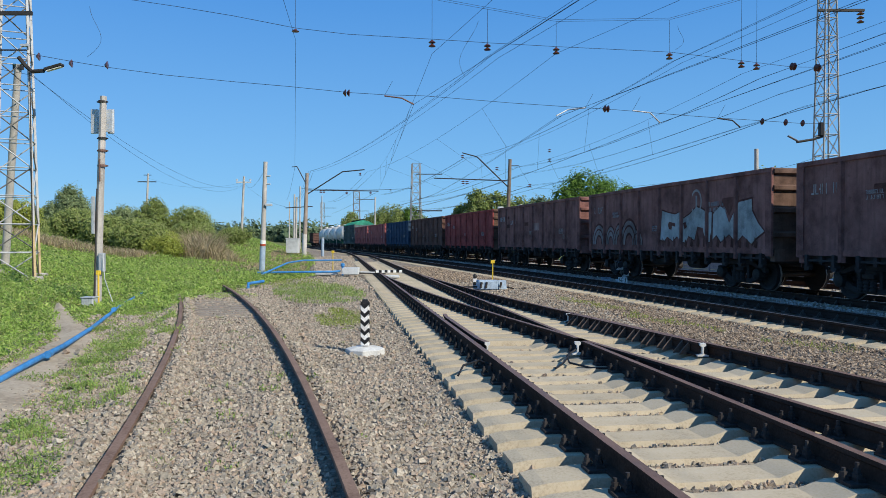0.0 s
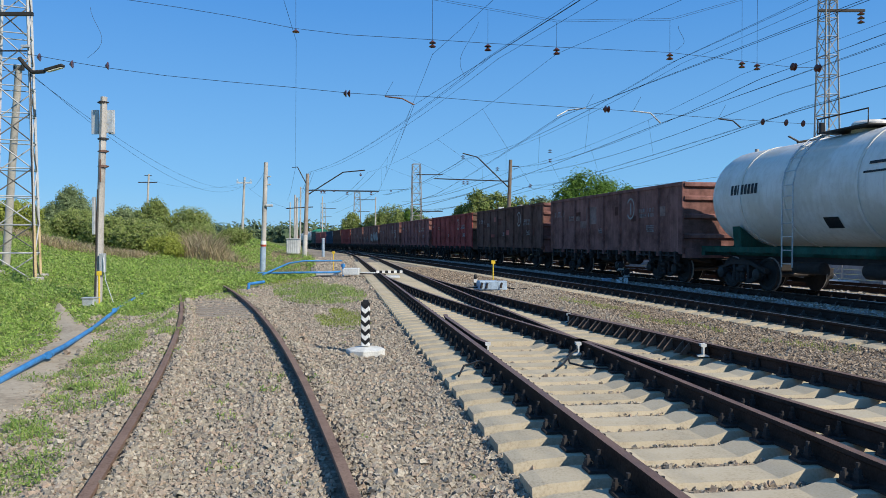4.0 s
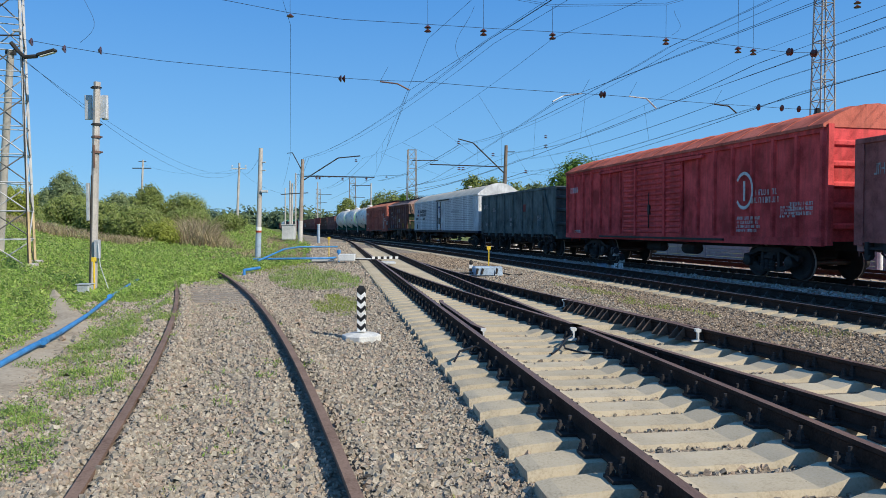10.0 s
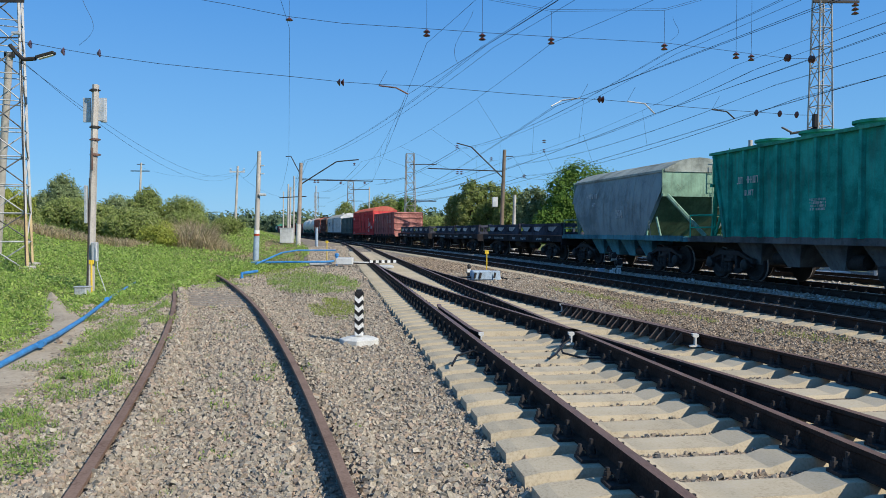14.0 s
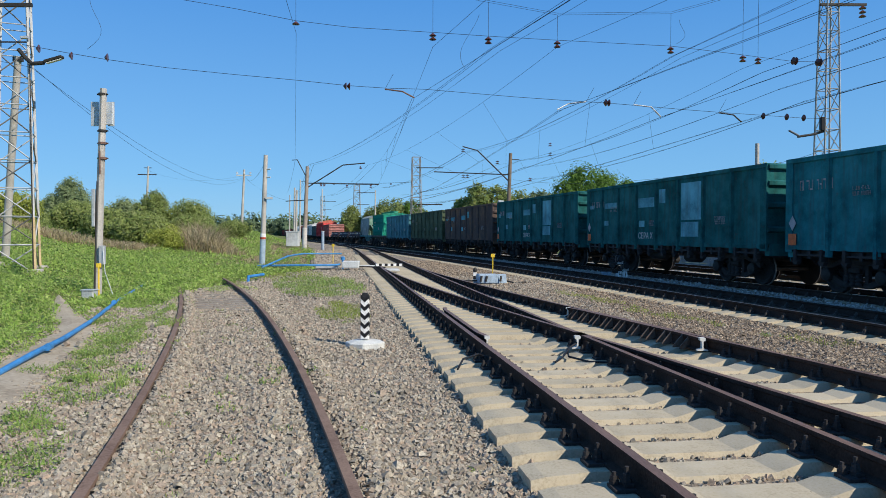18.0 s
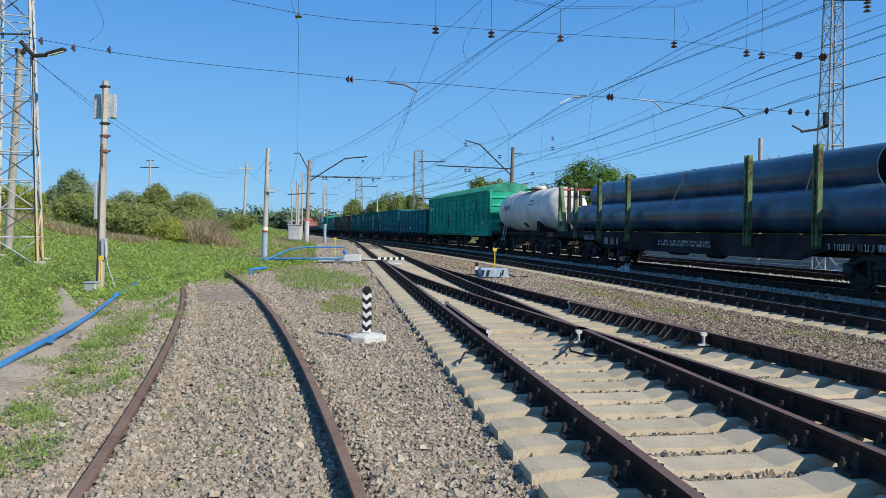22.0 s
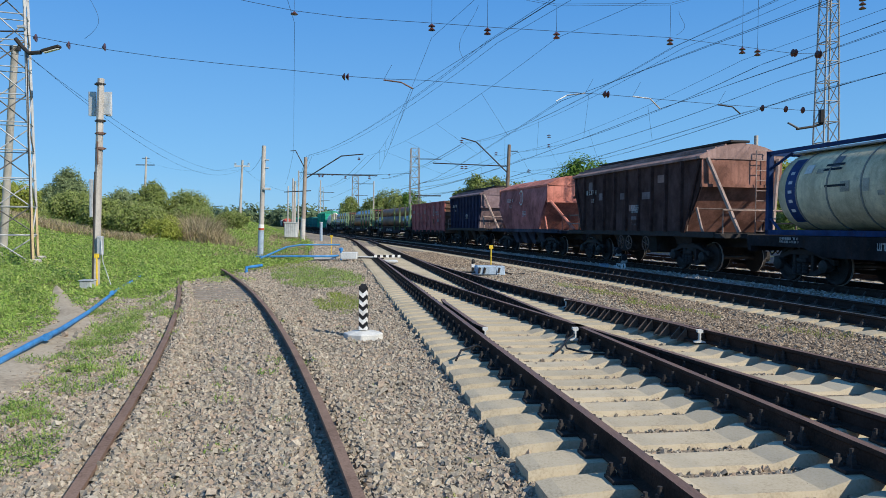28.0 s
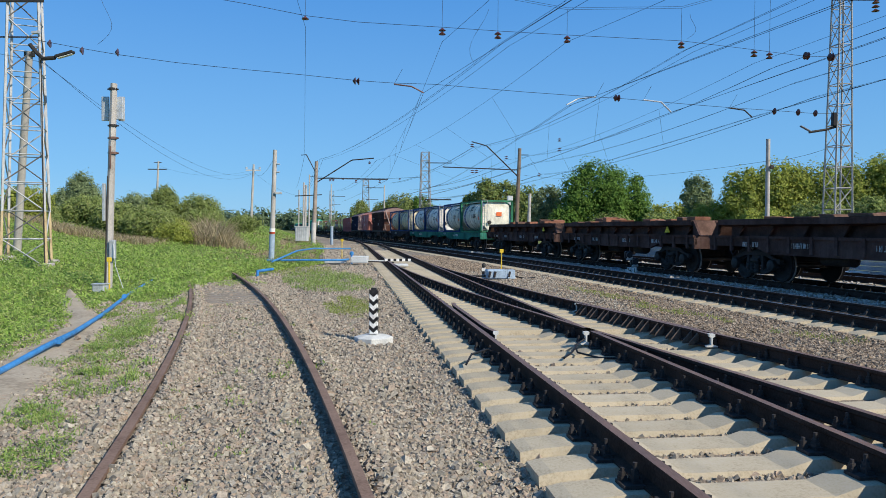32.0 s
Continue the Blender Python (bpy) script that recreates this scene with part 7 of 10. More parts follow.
rolling = [
    (gondola("gondola_car", brown_label % "dark grey-brown", DULL_DARK, seed=11), GL, 83.5 + 13.92 * 6 + 24),
    (tank_car("tank_car", "pale cylindrical tank wagon on a dark frame", WHITE_TANK, FRAME_GREEN, seed=12), 11.3, 83.5 + 13.92 * 4 + 24),
    (tank_car("tank_car", "pale cylindrical tank wagon on a dark frame", WHITE_TANK, FRAME_GREEN, seed=13), 11.3, 83.5 + 13.92 * 3 + 26),
    (tank_car("tank_car", "pale cylindrical tank wagon on a dark frame", WHITE_TANK, FRAME_GREEN, seed=14), 11.3, 83.5 + 13.92 * 3 + 14),
    (tank_car("tank_car", "pale cylindrical tank wagon on a dark frame", WHITE_TANK, FRAME_GREEN, seed=15), 11.3, 83.5 + 13.92 * 3 + 2),
    (boxcar("covered_car", "covered wagon with dark green walls and green roof", GREEN_BLACK, ROOF_GREEN, 13.6, seed=16), 13.6, 112.2),
    (gondola("gondola_car", brown_label % "brown-red", BROWN_RED, seed=17), GL, 97.4),
    (gondola("gondola_car", brown_label % "brown-red", BROWN_RED, seed=18), GL, 83.52),
    (gondola("gondola_car", "open-top gondola wagon painted dark blue", BLUE_DARK, seed=19), GL, 69.6),
    (gondola("gondola_car", brown_label % "dark grey-brown", DULL_DARK, seed=20), GL, 55.7),
    (gondola("gondola_car", brown_label % "faded red", RED, END_BROWN, seed=21), GL, 41.8),
    (gondola("gondola_car", brown_label % "sooty brown", DARK_BROWN, seed=22, patches=brown_patches(2)), GL, 27.85),
    (gondola("gondola_car", "brown gondola wagon with pale spray-painted graffiti on its side", DARK_BROWN, END_BROWN, seed=23, logo=True), GL, 13.95),
    (gondola("gondola_car", brown_label % "sooty brown", DARK_BROWN, seed=24, patches=brown_patches(4), logo=True), GL, 0.05),
    (gondola("gondola_car", "sooty mauve-brown gondola wagon with white ring emblem", SOOTY_MAUVE, DARK_BROWN, seed=25, logo=True), GL, -13.95),
    (gondola("gondola_car", brown_label % "faded red", RED, END_BROWN, seed=26, logo=True), GL, -27.85),
    (gondola("gondola_car", brown_label % "grimy dark grey", DULL_DARK, DARK_BROWN, seed=27, logo=True, patches=brown_patches(5, MAROON)), GL, -41.9),
    (gondola("gondola_car", "brown gondola wagon with pale patches and a ring emblem", DARK_BROWN, seed=28, logo=True, patches=brown_patches(6) + [(0.8, 1.9, 2.2, 2.95, PATCH_PALE)]), GL, -55.9),
    (tank_car("tank_car", "white tank wagon with light green ends on a green frame", WHITE_TANK, FRAME_GREEN, GREEN_BAND, seed=29), 11.3, -69.7),
    (tank_car("tank_car", "white tank wagon with light green ends on a green frame", WHITE_TANK, FRAME_GREEN, GREEN_BAND, seed=30), 11.3, -81.8),
    (tank_car("tank_car", "white tank wagon with light green ends on a green frame", WHITE_TANK, FRAME_GREEN, GREEN_BAND, seed=31), 11.3, -94.2),
    (boxcar("covered_car", "red-brown covered wagon with a slatted door and orange-red roof", BOX_BROWN, OLD_ROOF, 14.4, seed=32, logo=-5.6, eave=3.85, crest=4.33, bars_on_door=5, door=(0.2, 4.6)), 14.4, -106.5),
    (hopper("hopper_car", "dark brown covered hopper with beige sloping ends", HOP_BROWN, HOP_ROOF, 12.0, seed=33, end_mat=BEIGE, top=4.22, top_half=5.25, low_half=4.3, tiles=HOPPER_TILES, slope_mat=SHADED_OLIVE_SLOPE), 12.0, -121.95),
    (reefer("refrigerator_car", "long white refrigerator wagon with ribbed sides and arched roof", WHITE_CAR, WHITE_ROOF, FLAT_BLUE, 20.9, seed=34), 20.9, -135.75),
    (gondola("gondola_car", "dark green gondola wagon with faint chalk marks", GREEN_BLACK, seed=35, diag=True, patches=[(5.2, 5.5, 1.5, 1.7, SMUDGE), (4.3, 4.5, 1.45, 1.75, SMUDGE), (3.2, 3.4, 1.5, 1.72, SMUDGE), (1.5, 2.05, 1.9, 2.35, SMUDGE_DIM), (1.6, 1.95, 1.55, 1.8, SMUDGE), (0.3, 0.6, 1.5, 1.7, SMUDGE), (-2.1, -1.5, 2.3, 2.7, SMUDGE_RED), (-4.4, -3.9, 1.5, 1.85, SMUDGE_DIM)], body=13.0), 13.0, -157.75),
    (boxcar("covered_car", "tall bright red covered wagon with an orange-red roof", BOX_RED, BOX_ROOF, 17.3, seed=36, logo=-5.43, eave=4.0, crest=4.55, walkway=False, door=(0.27, 4.4), bay=0.93, bars_on_door=2, hatch=False), 17.3, -172.05),
    # sunlight on the end walls is put into a lighter pink than the sides
    (gondola("gondola_car", "maroon gondola wagon with a sunlit pink end wall", MAROON, paint("sunlit_pink_end", (0.42, 0.19, 0.165)), seed=37, logo=True), 12.9, -190.5),
    (frame_flat("flat_car", "black flat wagon carrying low dark load frames", FLAT_BLACK, FLAT_BLUE, PALE_PLATE, seed=38), 13.4, -204.9),
    (frame_flat("flat_car", "black flat wagon carrying low dark load frames", FLAT_BLACK, FLAT_BLUE, PALE_PLATE, seed=39), 13.4, -219.7),
    (frame_flat("flat_car", "black flat wagon carrying low dark load frames", FLAT_BLACK, FLAT_BLUE, PALE_PLATE, seed=40), 13.4, -234.4),
    (hopper("hopper_car", "grey-green round-sided grain hopper with light green end", GRAIN_GREY, GRAIN_ROOF, 10.7, seed=41, round_side=True, end_mat=GRAIN_GREEN, slope_mat=SHADED_OLIVE_SLOPE, hatches=0, frame_mat=BLUE_GREY, walkway=False, top=4.12, top_half=4.05, low_half=2.75), 10.7, -248.15),
    (hopper("hopper_car", "bright green covered hopper with round roof hatches", HOP_GREEN, ROOF_GREEN, 10.6, seed=42, end_mat=BOX_GREEN, hatches=4, walkway=False, top=4.02, flat=0.12, wheels=False, frame_mat=CHUTE_GREY, top_half=3.95, low_half=3.15), 10.6, -259.5),
    (gondola("gondola_car", "light blue-grey gondola wagon with dark patch", BLUE_GREY, seed=43, patches=[(1.0, 1.7, 1.8, 2.15, BLUE_DARK)]), GL, -271.4),
    (gondola("gondola_car", "olive green gondola wagon with streaks of dirt", OLIVE, seed=44), GL, -285.3),
    (gondola("gondola_car", "rusty brown gondola wagon with teal patches", RUSTY, seed=45, patches=teal_patches(3)[:6]), GL, -299.1),
    (gondola("gondola_car", "teal gondola wagon with pale repainted patches", TEAL_DEEP, seed=46, stencil="СЕРА Х", patches=teal_patches(4)), GL, -312.9),
    (gondola("gondola_car", "teal gondola wagon with pale repainted patches", TEAL_DEEP, seed=47, stencil="СЕРА Х", patches=teal_patches(5)), GL, -326.8),
    (gondola("gondola_car", "dark teal gondola wagon with white stencils", TEAL, seed=48, stencil="СЕРА Х"), GL, -340.5),
    (gondola("gondola_car", "dark teal gondola wagon with white stencils", TEAL, seed=49, stencil="СЕРА Х", top=3.18), GL, -354.3),
    (boxcar("covered_car", "long bright green covered wagon with ribbed walls", BOX_GREEN, ROOF_GREEN, 18.2, seed=50, eave=4.0, crest=4.55, walkway=False, door=(1.5, 4.0), bay=1.15, cross=(1.42, 1.86, 2.30, 2.74, 3.20)), 18.2, -368.05),
    (tank_car("tank_car", "white tank wagon with ladder on a black frame", WHITE_TANK, FLAT_BLACK, seed=51, plate=False, ladder_x=1.9, r=1.2, zc=2.55, body=9.7), 10.1, -386.85),
    (pipe_flat("flat_car", "long stake wagon loaded with blue-black pipes", FLAT_BLACK, STAKE_GREEN, PIPE_BLUE, PIPE_BLUE, seed=52, r=0.62, upper=(-8.0, 9.9)), 24.6, -398.1),
    (pipe_flat("flat_car", "long stake wagon loaded with brown and blue pipes", FLAT_BLACK, STAKE_GREEN, PIPE_BLUE, PIPE_BROWN, seed=53, r=0.62, rear=((-10.6, 11.0, PIPE_BROWN),), front=((-10.6, 6.5, PIPE_BROWN),), upper=(-9.6, 8.8)), 24.6, -423.8),
    (pipe_flat("flat_car", "long stake wagon loaded with brown and dark pipes", FLAT_BLACK, STAKE_GREEN, PIPE_BROWN, PIPE_BLUE, seed=54, r=0.58, rear=((-10.9, 10.0, PIPE_BLUE),), front=((6.1, 10.1, PIPE_BLUE), (-6.8, 6.07, PIPE_DULL), (-11.0, -6.83, PIPE_BLUE)), upper=(-8.2, 10.1)), 24.6, -449.15),
    (gondola("gondola_car", "brown-red gondola wagon with white ring emblem", BROWN_RED, END_BROWN, seed=55, logo=True, patches=brown_patches(9)), GL, -475.0),
    (hopper("hopper_car", "dark grey hopper with mauve-grey sloping ends", HOP_GREY, HOP_GREY_LIT, 10.4, seed=56, end_mat=HOP_GREY_LIT, rails=RAIL_PALE, top=4.1, wheels=False, top_half=4.13, low_half=3.55), 10.4, -488.4),
    (hopper("hopper_car", "faded red round-sided grain hopper with pink end", HOP_PINK, HOP_PINK_LIT, 11.0, seed=57, round_side=True, end_mat=HOP_PINK_LIT, rails=HOP_PINK_LIT, logo=True, frame_mat=FLAT_BLUE, walkway=False, top=4.1, top_half=4.07, low_half=2.75), 11.0, -500.5),
    (hopper("hopper_car", "dark brown covered hopper with roof walkways", HOP_SOOT, HOP_ROOF, 12.2, seed=58, end_mat=HOP_END_LIT, rails=RAIL_PALE, top=4.22, top_half=5.38, low_half=4.3, panels=8), 12.2, -513.05),
    (container_flat("flat_car", "dark flat wagon under two tank containers", FLAT_BLACK, (BLUE_FRAME, BLUE_FRAME), BEIGE_TANK, seed=59, strip=STRIP_BLUE), 13.0, -527.05),
    (container_flat("flat_car", "green flat wagon under two tank containers", FRAME_TEAL, (BLUE_FRAME, BLUE_FRAME), WHITE_TANK, seed=60, strip=STRIP_BLUE, acid=True), 13.0, -541.35),
    (container_flat("flat_car", "green flat wagon under two tank containers", FRAME_TEAL, (BLUE_FRAME, GREEN_FRAME), CREAM_TANK, seed=61, strip=STRIP_BLUE, acid=True), 13.0, -555.25),
    (slab_flat("flat_car", "sooty brown flat wagon with rusty steel blocks on its rack", SLAB_BROWN, SLAB_RUST, seed=62), 13.0, -569.9),
    (slab_flat("flat_car", "sooty brown flat wagon with rusty steel blocks on its rack", SLAB_BROWN, SLAB_RUST, seed=63), 13.0, -583.8),
    (slab_flat("flat_car", "sooty brown flat wagon with rusty steel blocks on its rack", SLAB_BROWN, SLAB_RUST, seed=64), 13.0, -597.8),
    # unseen wagon added behind the last one, to carry on the train's shadow
    (slab_flat("flat_car", "sooty brown flat wagon with rusty steel blocks on its rack", SLAB_BROWN, SLAB_RUST, seed=65), 13.0, -611.8),
]
for _car, _body, _lead in rolling:
    couple(_car, _body, _lead)
graffiti(TRAIN[12][0])


# ---- loose stones, grass and weeds ----
def near_line(x, y):
    """Distance to the nearest rail of the yard and siding."""
    best = 9.0
    for c, spans in ((yard_x(y), (-0.8, 0.8)), (yard_x(y) + branch_off(y), (-0.8, 0.8)), (siding_x(y), (-0.82, 0.82))):
        for k in spans:
            best = min(best, abs(x - c - k))
    return best


def scatter_stones(name, label, spots, size, mat, seed, lift=0.35, grow=0.0):
    """Angular stones at given spots (x, y, z), joined."""
    rng = np.random.default_rng(seed)
    n = len(spots)
    # a blunt chip: four corners below, four above, tilted a little
    turn = np.arange(4) * 1.5708
    base = np.array([(1.12 * math.cos(a), 1.12 * math.sin(a), -0.7) for a in turn] + [(0.86 * math.cos(a + 0.2), 0.86 * math.sin(a + 0.2), 0.5) for a in turn])
    quads = np.array([(0, 1, 5, 4), (1, 2, 6, 5), (2, 3, 7, 6), (3, 0, 4, 7), (4, 5, 6, 7)])
    v = base[None] + rng.uniform(-0.24, 0.24, (n, 8, 3))
    v *= rng.uniform(0.72, 1.3, (n, 1, 3))
    yaw, tip = rng.uniform(0, 2 * np.pi, n), rng.normal(scale=0.27, size=(n, 2))
    q = np.stack([np.cos(yaw / 2), tip[:, 0], tip[:, 1], np.sin(yaw / 2)], 1)
    q /= np.linalg.norm(q, axis=1, keepdims=True)
    w, x, y, z = q.T
    rot = np.stack([1 - 2 * (y * y + z * z), 2 * (x * y - z * w), 2 * (x * z + y * w), 2 * (x * y + z * w), 1 - 2 * (x * x + z * z), 2 * (y * z - x * w), 2 * (x * z - y * w), 2 * (y * z + x * w), 1 - 2 * (x * x + y * y)], axis=1).reshape(n, 3, 3)
    v = np.einsum("nij,nkj->nki", rot, v)
    sz = size * rng.lognormal(0, 0.27, (n, 1, 1)) * (1 + grow * np.maximum(0, np.asarray(spots)[:, 1] - 5))[:, None, None]
    v = v * sz + np.asarray(spots)[:, None, :] + np.array([0, 0, 1]) * sz * lift
    f = (quads[None] + (np.arange(n) * 8)[:, None, None]).reshape(-1, 4)
    tagged(new(name, fast_mesh(name, v.reshape(-1, 3), f, mat)), label, "gravel", kind="stuff")


def blades(name, label, roots, heights, mat, seed, width=0.012, lean=0.45, category="grass"):
    """Grass blades: narrow bent strips from their roots."""
    rng = np.random.default_rng(seed)
    roots, heights = np.asarray(roots), np.asarray(heights)
    n = len(roots)
    a = rng.uniform(0, 2 * np.pi, n)
    out = np.stack([np.cos(a), np.sin(a), np.zeros(n)], 1)
    b = rng.uniform(0, 2 * np.pi, n)
    side = np.stack([np.cos(b), np.sin(b), np.zeros(n)], 1)
    ln = rng.uniform(0.1, 1, n)[:, None] * lean
    wd = (np.ones(n) * width if np.isscalar(width) else width)[:, None] * rng.uniform(0.7, 1.3, (n, 1))
    hh = heights[:, None]
    up = np.array([0, 0, 1.0])
    mid = roots + up * hh * 0.6 + out * hh * ln * 0.35
    tip = roots + up * hh + out * hh * ln
    v = np.stack([roots - side * wd, roots + side * wd, mid + side * wd * 0.9, mid - side * wd * 0.9, tip + side * wd * 0.15, tip - side * wd * 0.15], 1).reshape(-1, 3)
    k = (np.arange(n) * 6)[:, None]
    f = np.concatenate([k + np.array([0, 1, 2, 3]), k + np.array([3, 2, 4, 5])], 0)
    return tagged(new(name, fast_mesh(name, v, f, mat)), label, category, kind="stuff")


def leaves(name, label, spots, sizes, mat, seed, category="grass", tilt=0.7):
    """Small broad leaves, each a pointed oval at its place (x, y, z), most of them facing the sky."""
    rng = np.random.default_rng(seed)
    p, n = np.asarray(spots), len(spots)
    up = np.array([0, 0, 1.0]) + rng.normal(scale=tilt, size=(n, 3))
    up /= np.linalg.norm(up, axis=1, keepdims=True)
    u = np.cross(up, rng.normal(size=(n, 3)))
    u /= np.linalg.norm(u, axis=1, keepdims=True)
    w = np.cross(up, u)
    q = np.asarray(sizes)[:, None] * rng.uniform(0.7, 1.3, (n, 1))
    v = np.stack([p - u * q, p + w * q * 0.5 - up * q * 0.15, p + u * q, p - w * q * 0.5 - up * q * 0.15], 1).reshape(-1, 3)
    return tagged(new(name, fast_mesh(name, v, np.arange(n * 4).reshape(-1, 4), mat)), label, category, kind="stuff")


GRASS = island_material("meadow_grass", [(0.231, 0.358, 0.072), (0.343, 0.498, 0.107), (0.427, 0.575, 0.142), (0.280, 0.414, 0.086), (0.483, 0.554, 0.184), (0.357, 0.505, 0.114), (0.469, 0.519, 0.205), (0.210, 0.330, 0.068)], 0.6, through_light=0.45, grain=3)
DRY_GRASS = island_material("dry_grass", [(0.44, 0.35, 0.22), (0.31, 0.28, 0.14), (0.55, 0.46, 0.31), (0.38, 0.27, 0.19), (0.28, 0.29, 0.12)], 0.8, through_light=0.3, grain=3)
MOSS_GRASS = island_material("yellow_green_grass", [(0.32, 0.38, 0.07), (0.22, 0.32, 0.06), (0.40, 0.42, 0.12), (0.18, 0.28, 0.05)], 0.7, through_light=0.3, grain=3)
LITTER = island_material("dry_brown_stalks", [(0.16, 0.11, 0.07), (0.30, 0.22, 0.14), (0.10, 0.07, 0.05), (0.38, 0.29, 0.19)], 0.9, grain=3)
WEED = island_material("weed_leaves", [(0.16, 0.27, 0.06), (0.26, 0.39, 0.10), (0.20, 0.31, 0.09), (0.36, 0.44, 0.15), (0.40, 0.42, 0.14)], 0.6, through_light=0.3, grain=8)


def on_path(x, y):
    """The trodden path beside the siding."""
    knots = [(4.0, -3.7, 0.5), (6.0, -4.25, 0.55), (7.7, -4.75, 0.55), (10, -5.45, 0.5), (12.8, -6.25, 0.42), (15.9, -8.1, 0.36), (19.2, -9.9, 0.28)]
    for (y0, x0, w0), (y1, x1, w1) in zip(knots, knots[1:]):
        if y0 <= y <= y1:
            t = (y - y0) / (y1 - y0)
            return abs(x - x0 - (x1 - x0) * t) / (w0 + (w1 - w0) * t)
    return 9.0


def land(x, y):
    return bed_z(x, y) if x > gravel_left(y) else ground_z(x, y)


MAIN_STONE = island_material("pale_ballast_stone", [(0.30, 0.28, 0.26), (0.45, 0.42, 0.39), (0.38, 0.355, 0.33), (0.54, 0.505, 0.46), (0.25, 0.23, 0.215)], 0.9)


def build_cover():
    r = random.Random(7)
    spots = []
    for i in range(165000):
        y = 2.6 + 27.4 * r.random() ** 2.1
        half = 0.62 * y + 0.5
        x = r.uniform(-min(half, 8.6), min(half, 3.9))
        if x < gravel_left(y) + 0.05 - 1.2 * r.random() ** 3:
            continue
        a = x - yard_x(y)
        in_track = -0.9 < a < 0.85 + branch_off(y) + 0.1
        if near_line(x, y) < 0.055:
            continue
        if in_track and r.random() < 0.72:
            continue
        spots.append((x, y, land(x, y)))
    label = "grey and pinkish crushed stones lying loose between the rails"
    scatter_stones("ballast_stones", label, [s for s in spots if s[1] < 8.5], 0.0163, STONE, 3, lift=0.45, grow=0.012)
    scatter_stones("ballast_stones", label, [s for s in spots if s[1] >= 8.5], 0.0172, STONE, 33, lift=0.5, grow=0.014)
    spots = []
    for i in range(52000):
        y = 8 + 40 * r.random() ** 1.6
        lo, hi = yard_x(y) + branch_off(y) + 1.5, main_at((y - TRAIN_AT[1]) / 0.98)[0] - 5.3
        if hi > lo:
            x = r.uniform(lo, hi)
            spots.append((x, y, land(x, y)))
    scatter_stones("brown_ballast_stones", "brown-grey crushed stones between yard and main line", spots, 0.0155, DARK_STONE, 4, grow=0.014)
    spots = []
    for i in range(9000):
        y = r.uniform(26, 80)
        x = gravel_left(y) + 0.2 + (yard_x(y) - 1.4 - gravel_left(y)) * r.random()
        spots.append((x, y, land(x, y)))
    scatter_stones("far_ballast_stones", "grey-brown crushed stones beside the points", spots, 0.03, STONE, 14, grow=0.01)
    spots = []
    for i in range(15000):
        s = -28 + 75 * r.random() ** 1.5
        x, y, _ = main_at(s, r.uniform(0.95, 3.2) if i % 4 else r.uniform(-3.3, -1.0))
        if y > 6:
            spots.append((x, y, land(x, y)))
    scatter_stones("main_line_stones", "pale grey crushed stones between the main tracks", spots, 0.022, MAIN_STONE, 24, grow=0.02)
    # the bed and the meadow go on behind
    q = random.Random(70)
    spots, flat = [], []
    for i in range(16000):
        x, y = q.uniform(-2.6, 3.9), q.uniform(-6, 2.6)
        if near_line(x, y) > 0.06 and not (-1.5 < x - yard_x(y) < 1 + branch_off(y) and q.random() < 0.75):
            spots.append((x, y, land(x, y)))
    for i in range(9000):
        y = q.uniform(-6, 4)
        x = gravel_left(y) + 0.1 - 3.5 * q.random()
        flat.append((x, y, land(x, y) + 0.1 * q.random()))
    scatter_stones("ballast_stones", label, spots, 0.0175, STONE, 34, lift=0.45)
    leaves("meadow_plants", "dense low green clover and weeds on the meadow", flat, [q.uniform(0.018, 0.034) for _ in flat], GRASS, 35)
    # meadow: a carpet of small leaves with thin blades standing out of it
    roots, heights, widths, flat, sizes = [], [], [], [], []
    for i in range(330000):
        y = 4 + 62 * r.random() ** 1.75
        x = gravel_left(y) - 0.2 + 0.6 * r.random() - (8 + 0.65 * y) * r.random() ** 1.25
        if x < -0.68 * y - 2 or on_path(x, y) < 0.82 + 0.5 * noise.noise((x * 2.5, y * 2.5, 31)) - (0.35 if y > 13 else 0):
            continue
        patchy = noise.noise((x * 0.5, y * 0.5, 5)) + 0.6 * noise.noise((x * 1.9, y * 1.6, 8))
        strip = x > gravel_left(y) - 1.3 and y < 17
        if strip and patchy < 0.05 + 0.3 * r.random():
            continue
        if y > 38 and x > gravel_left(y) - 3.5 and patchy < 0.25:
            continue
        if on_path(x, y) < 1.5 and r.random() < 0.3:
            continue
        far = 1 + y / 26
        tall = (0.05 if strip else 0.10 + 0.17 * max(-0.45, patchy)) * far ** 0.6
        z = land(x, y)
        if i % 6 == 0:
            roots.append((x, y, z - 0.02))
            heights.append(tall * r.uniform(0.7, 1.9))
            widths.append(0.0035 * far)
        else:
            flat.append((x, y, z + tall * (1 - r.random() ** 2) * (0.55 + 0.45 * r.random())))
            sizes.append((0.013 if strip else 0.024) * far * r.uniform(0.7, 1.4))
    leaves("meadow_plants", "dense low green clover and weeds on the meadow", flat, sizes, GRASS, 5)
    blades("meadow_grass", "thin green grass standing in the meadow", roots, heights, GRASS, 55, width=np.array(widths), lean=1.1)
    roots, heights, widths = [], [], []
    for i in range(26000):
        y = r.uniform(48, 115)
        x = gravel_left(y) - (3.8 if y < 75 else 1.5) - 16 * r.random() ** 1.2
        if noise.noise((x * 0.3, y * 0.2, 4)) > -0.3:
            roots.append((x, y, ground_z(x, y) - 0.03))
            heights.append(r.uniform(0.12, 0.34))
            widths.append(r.uniform(0.03, 0.07))
    blades("mound_grass", "green grass on the mound beside the line", roots, heights, GRASS, 71, width=np.array(widths), lean=1.6)
    # tall dry grass at the bushes
    roots, heights = [], []
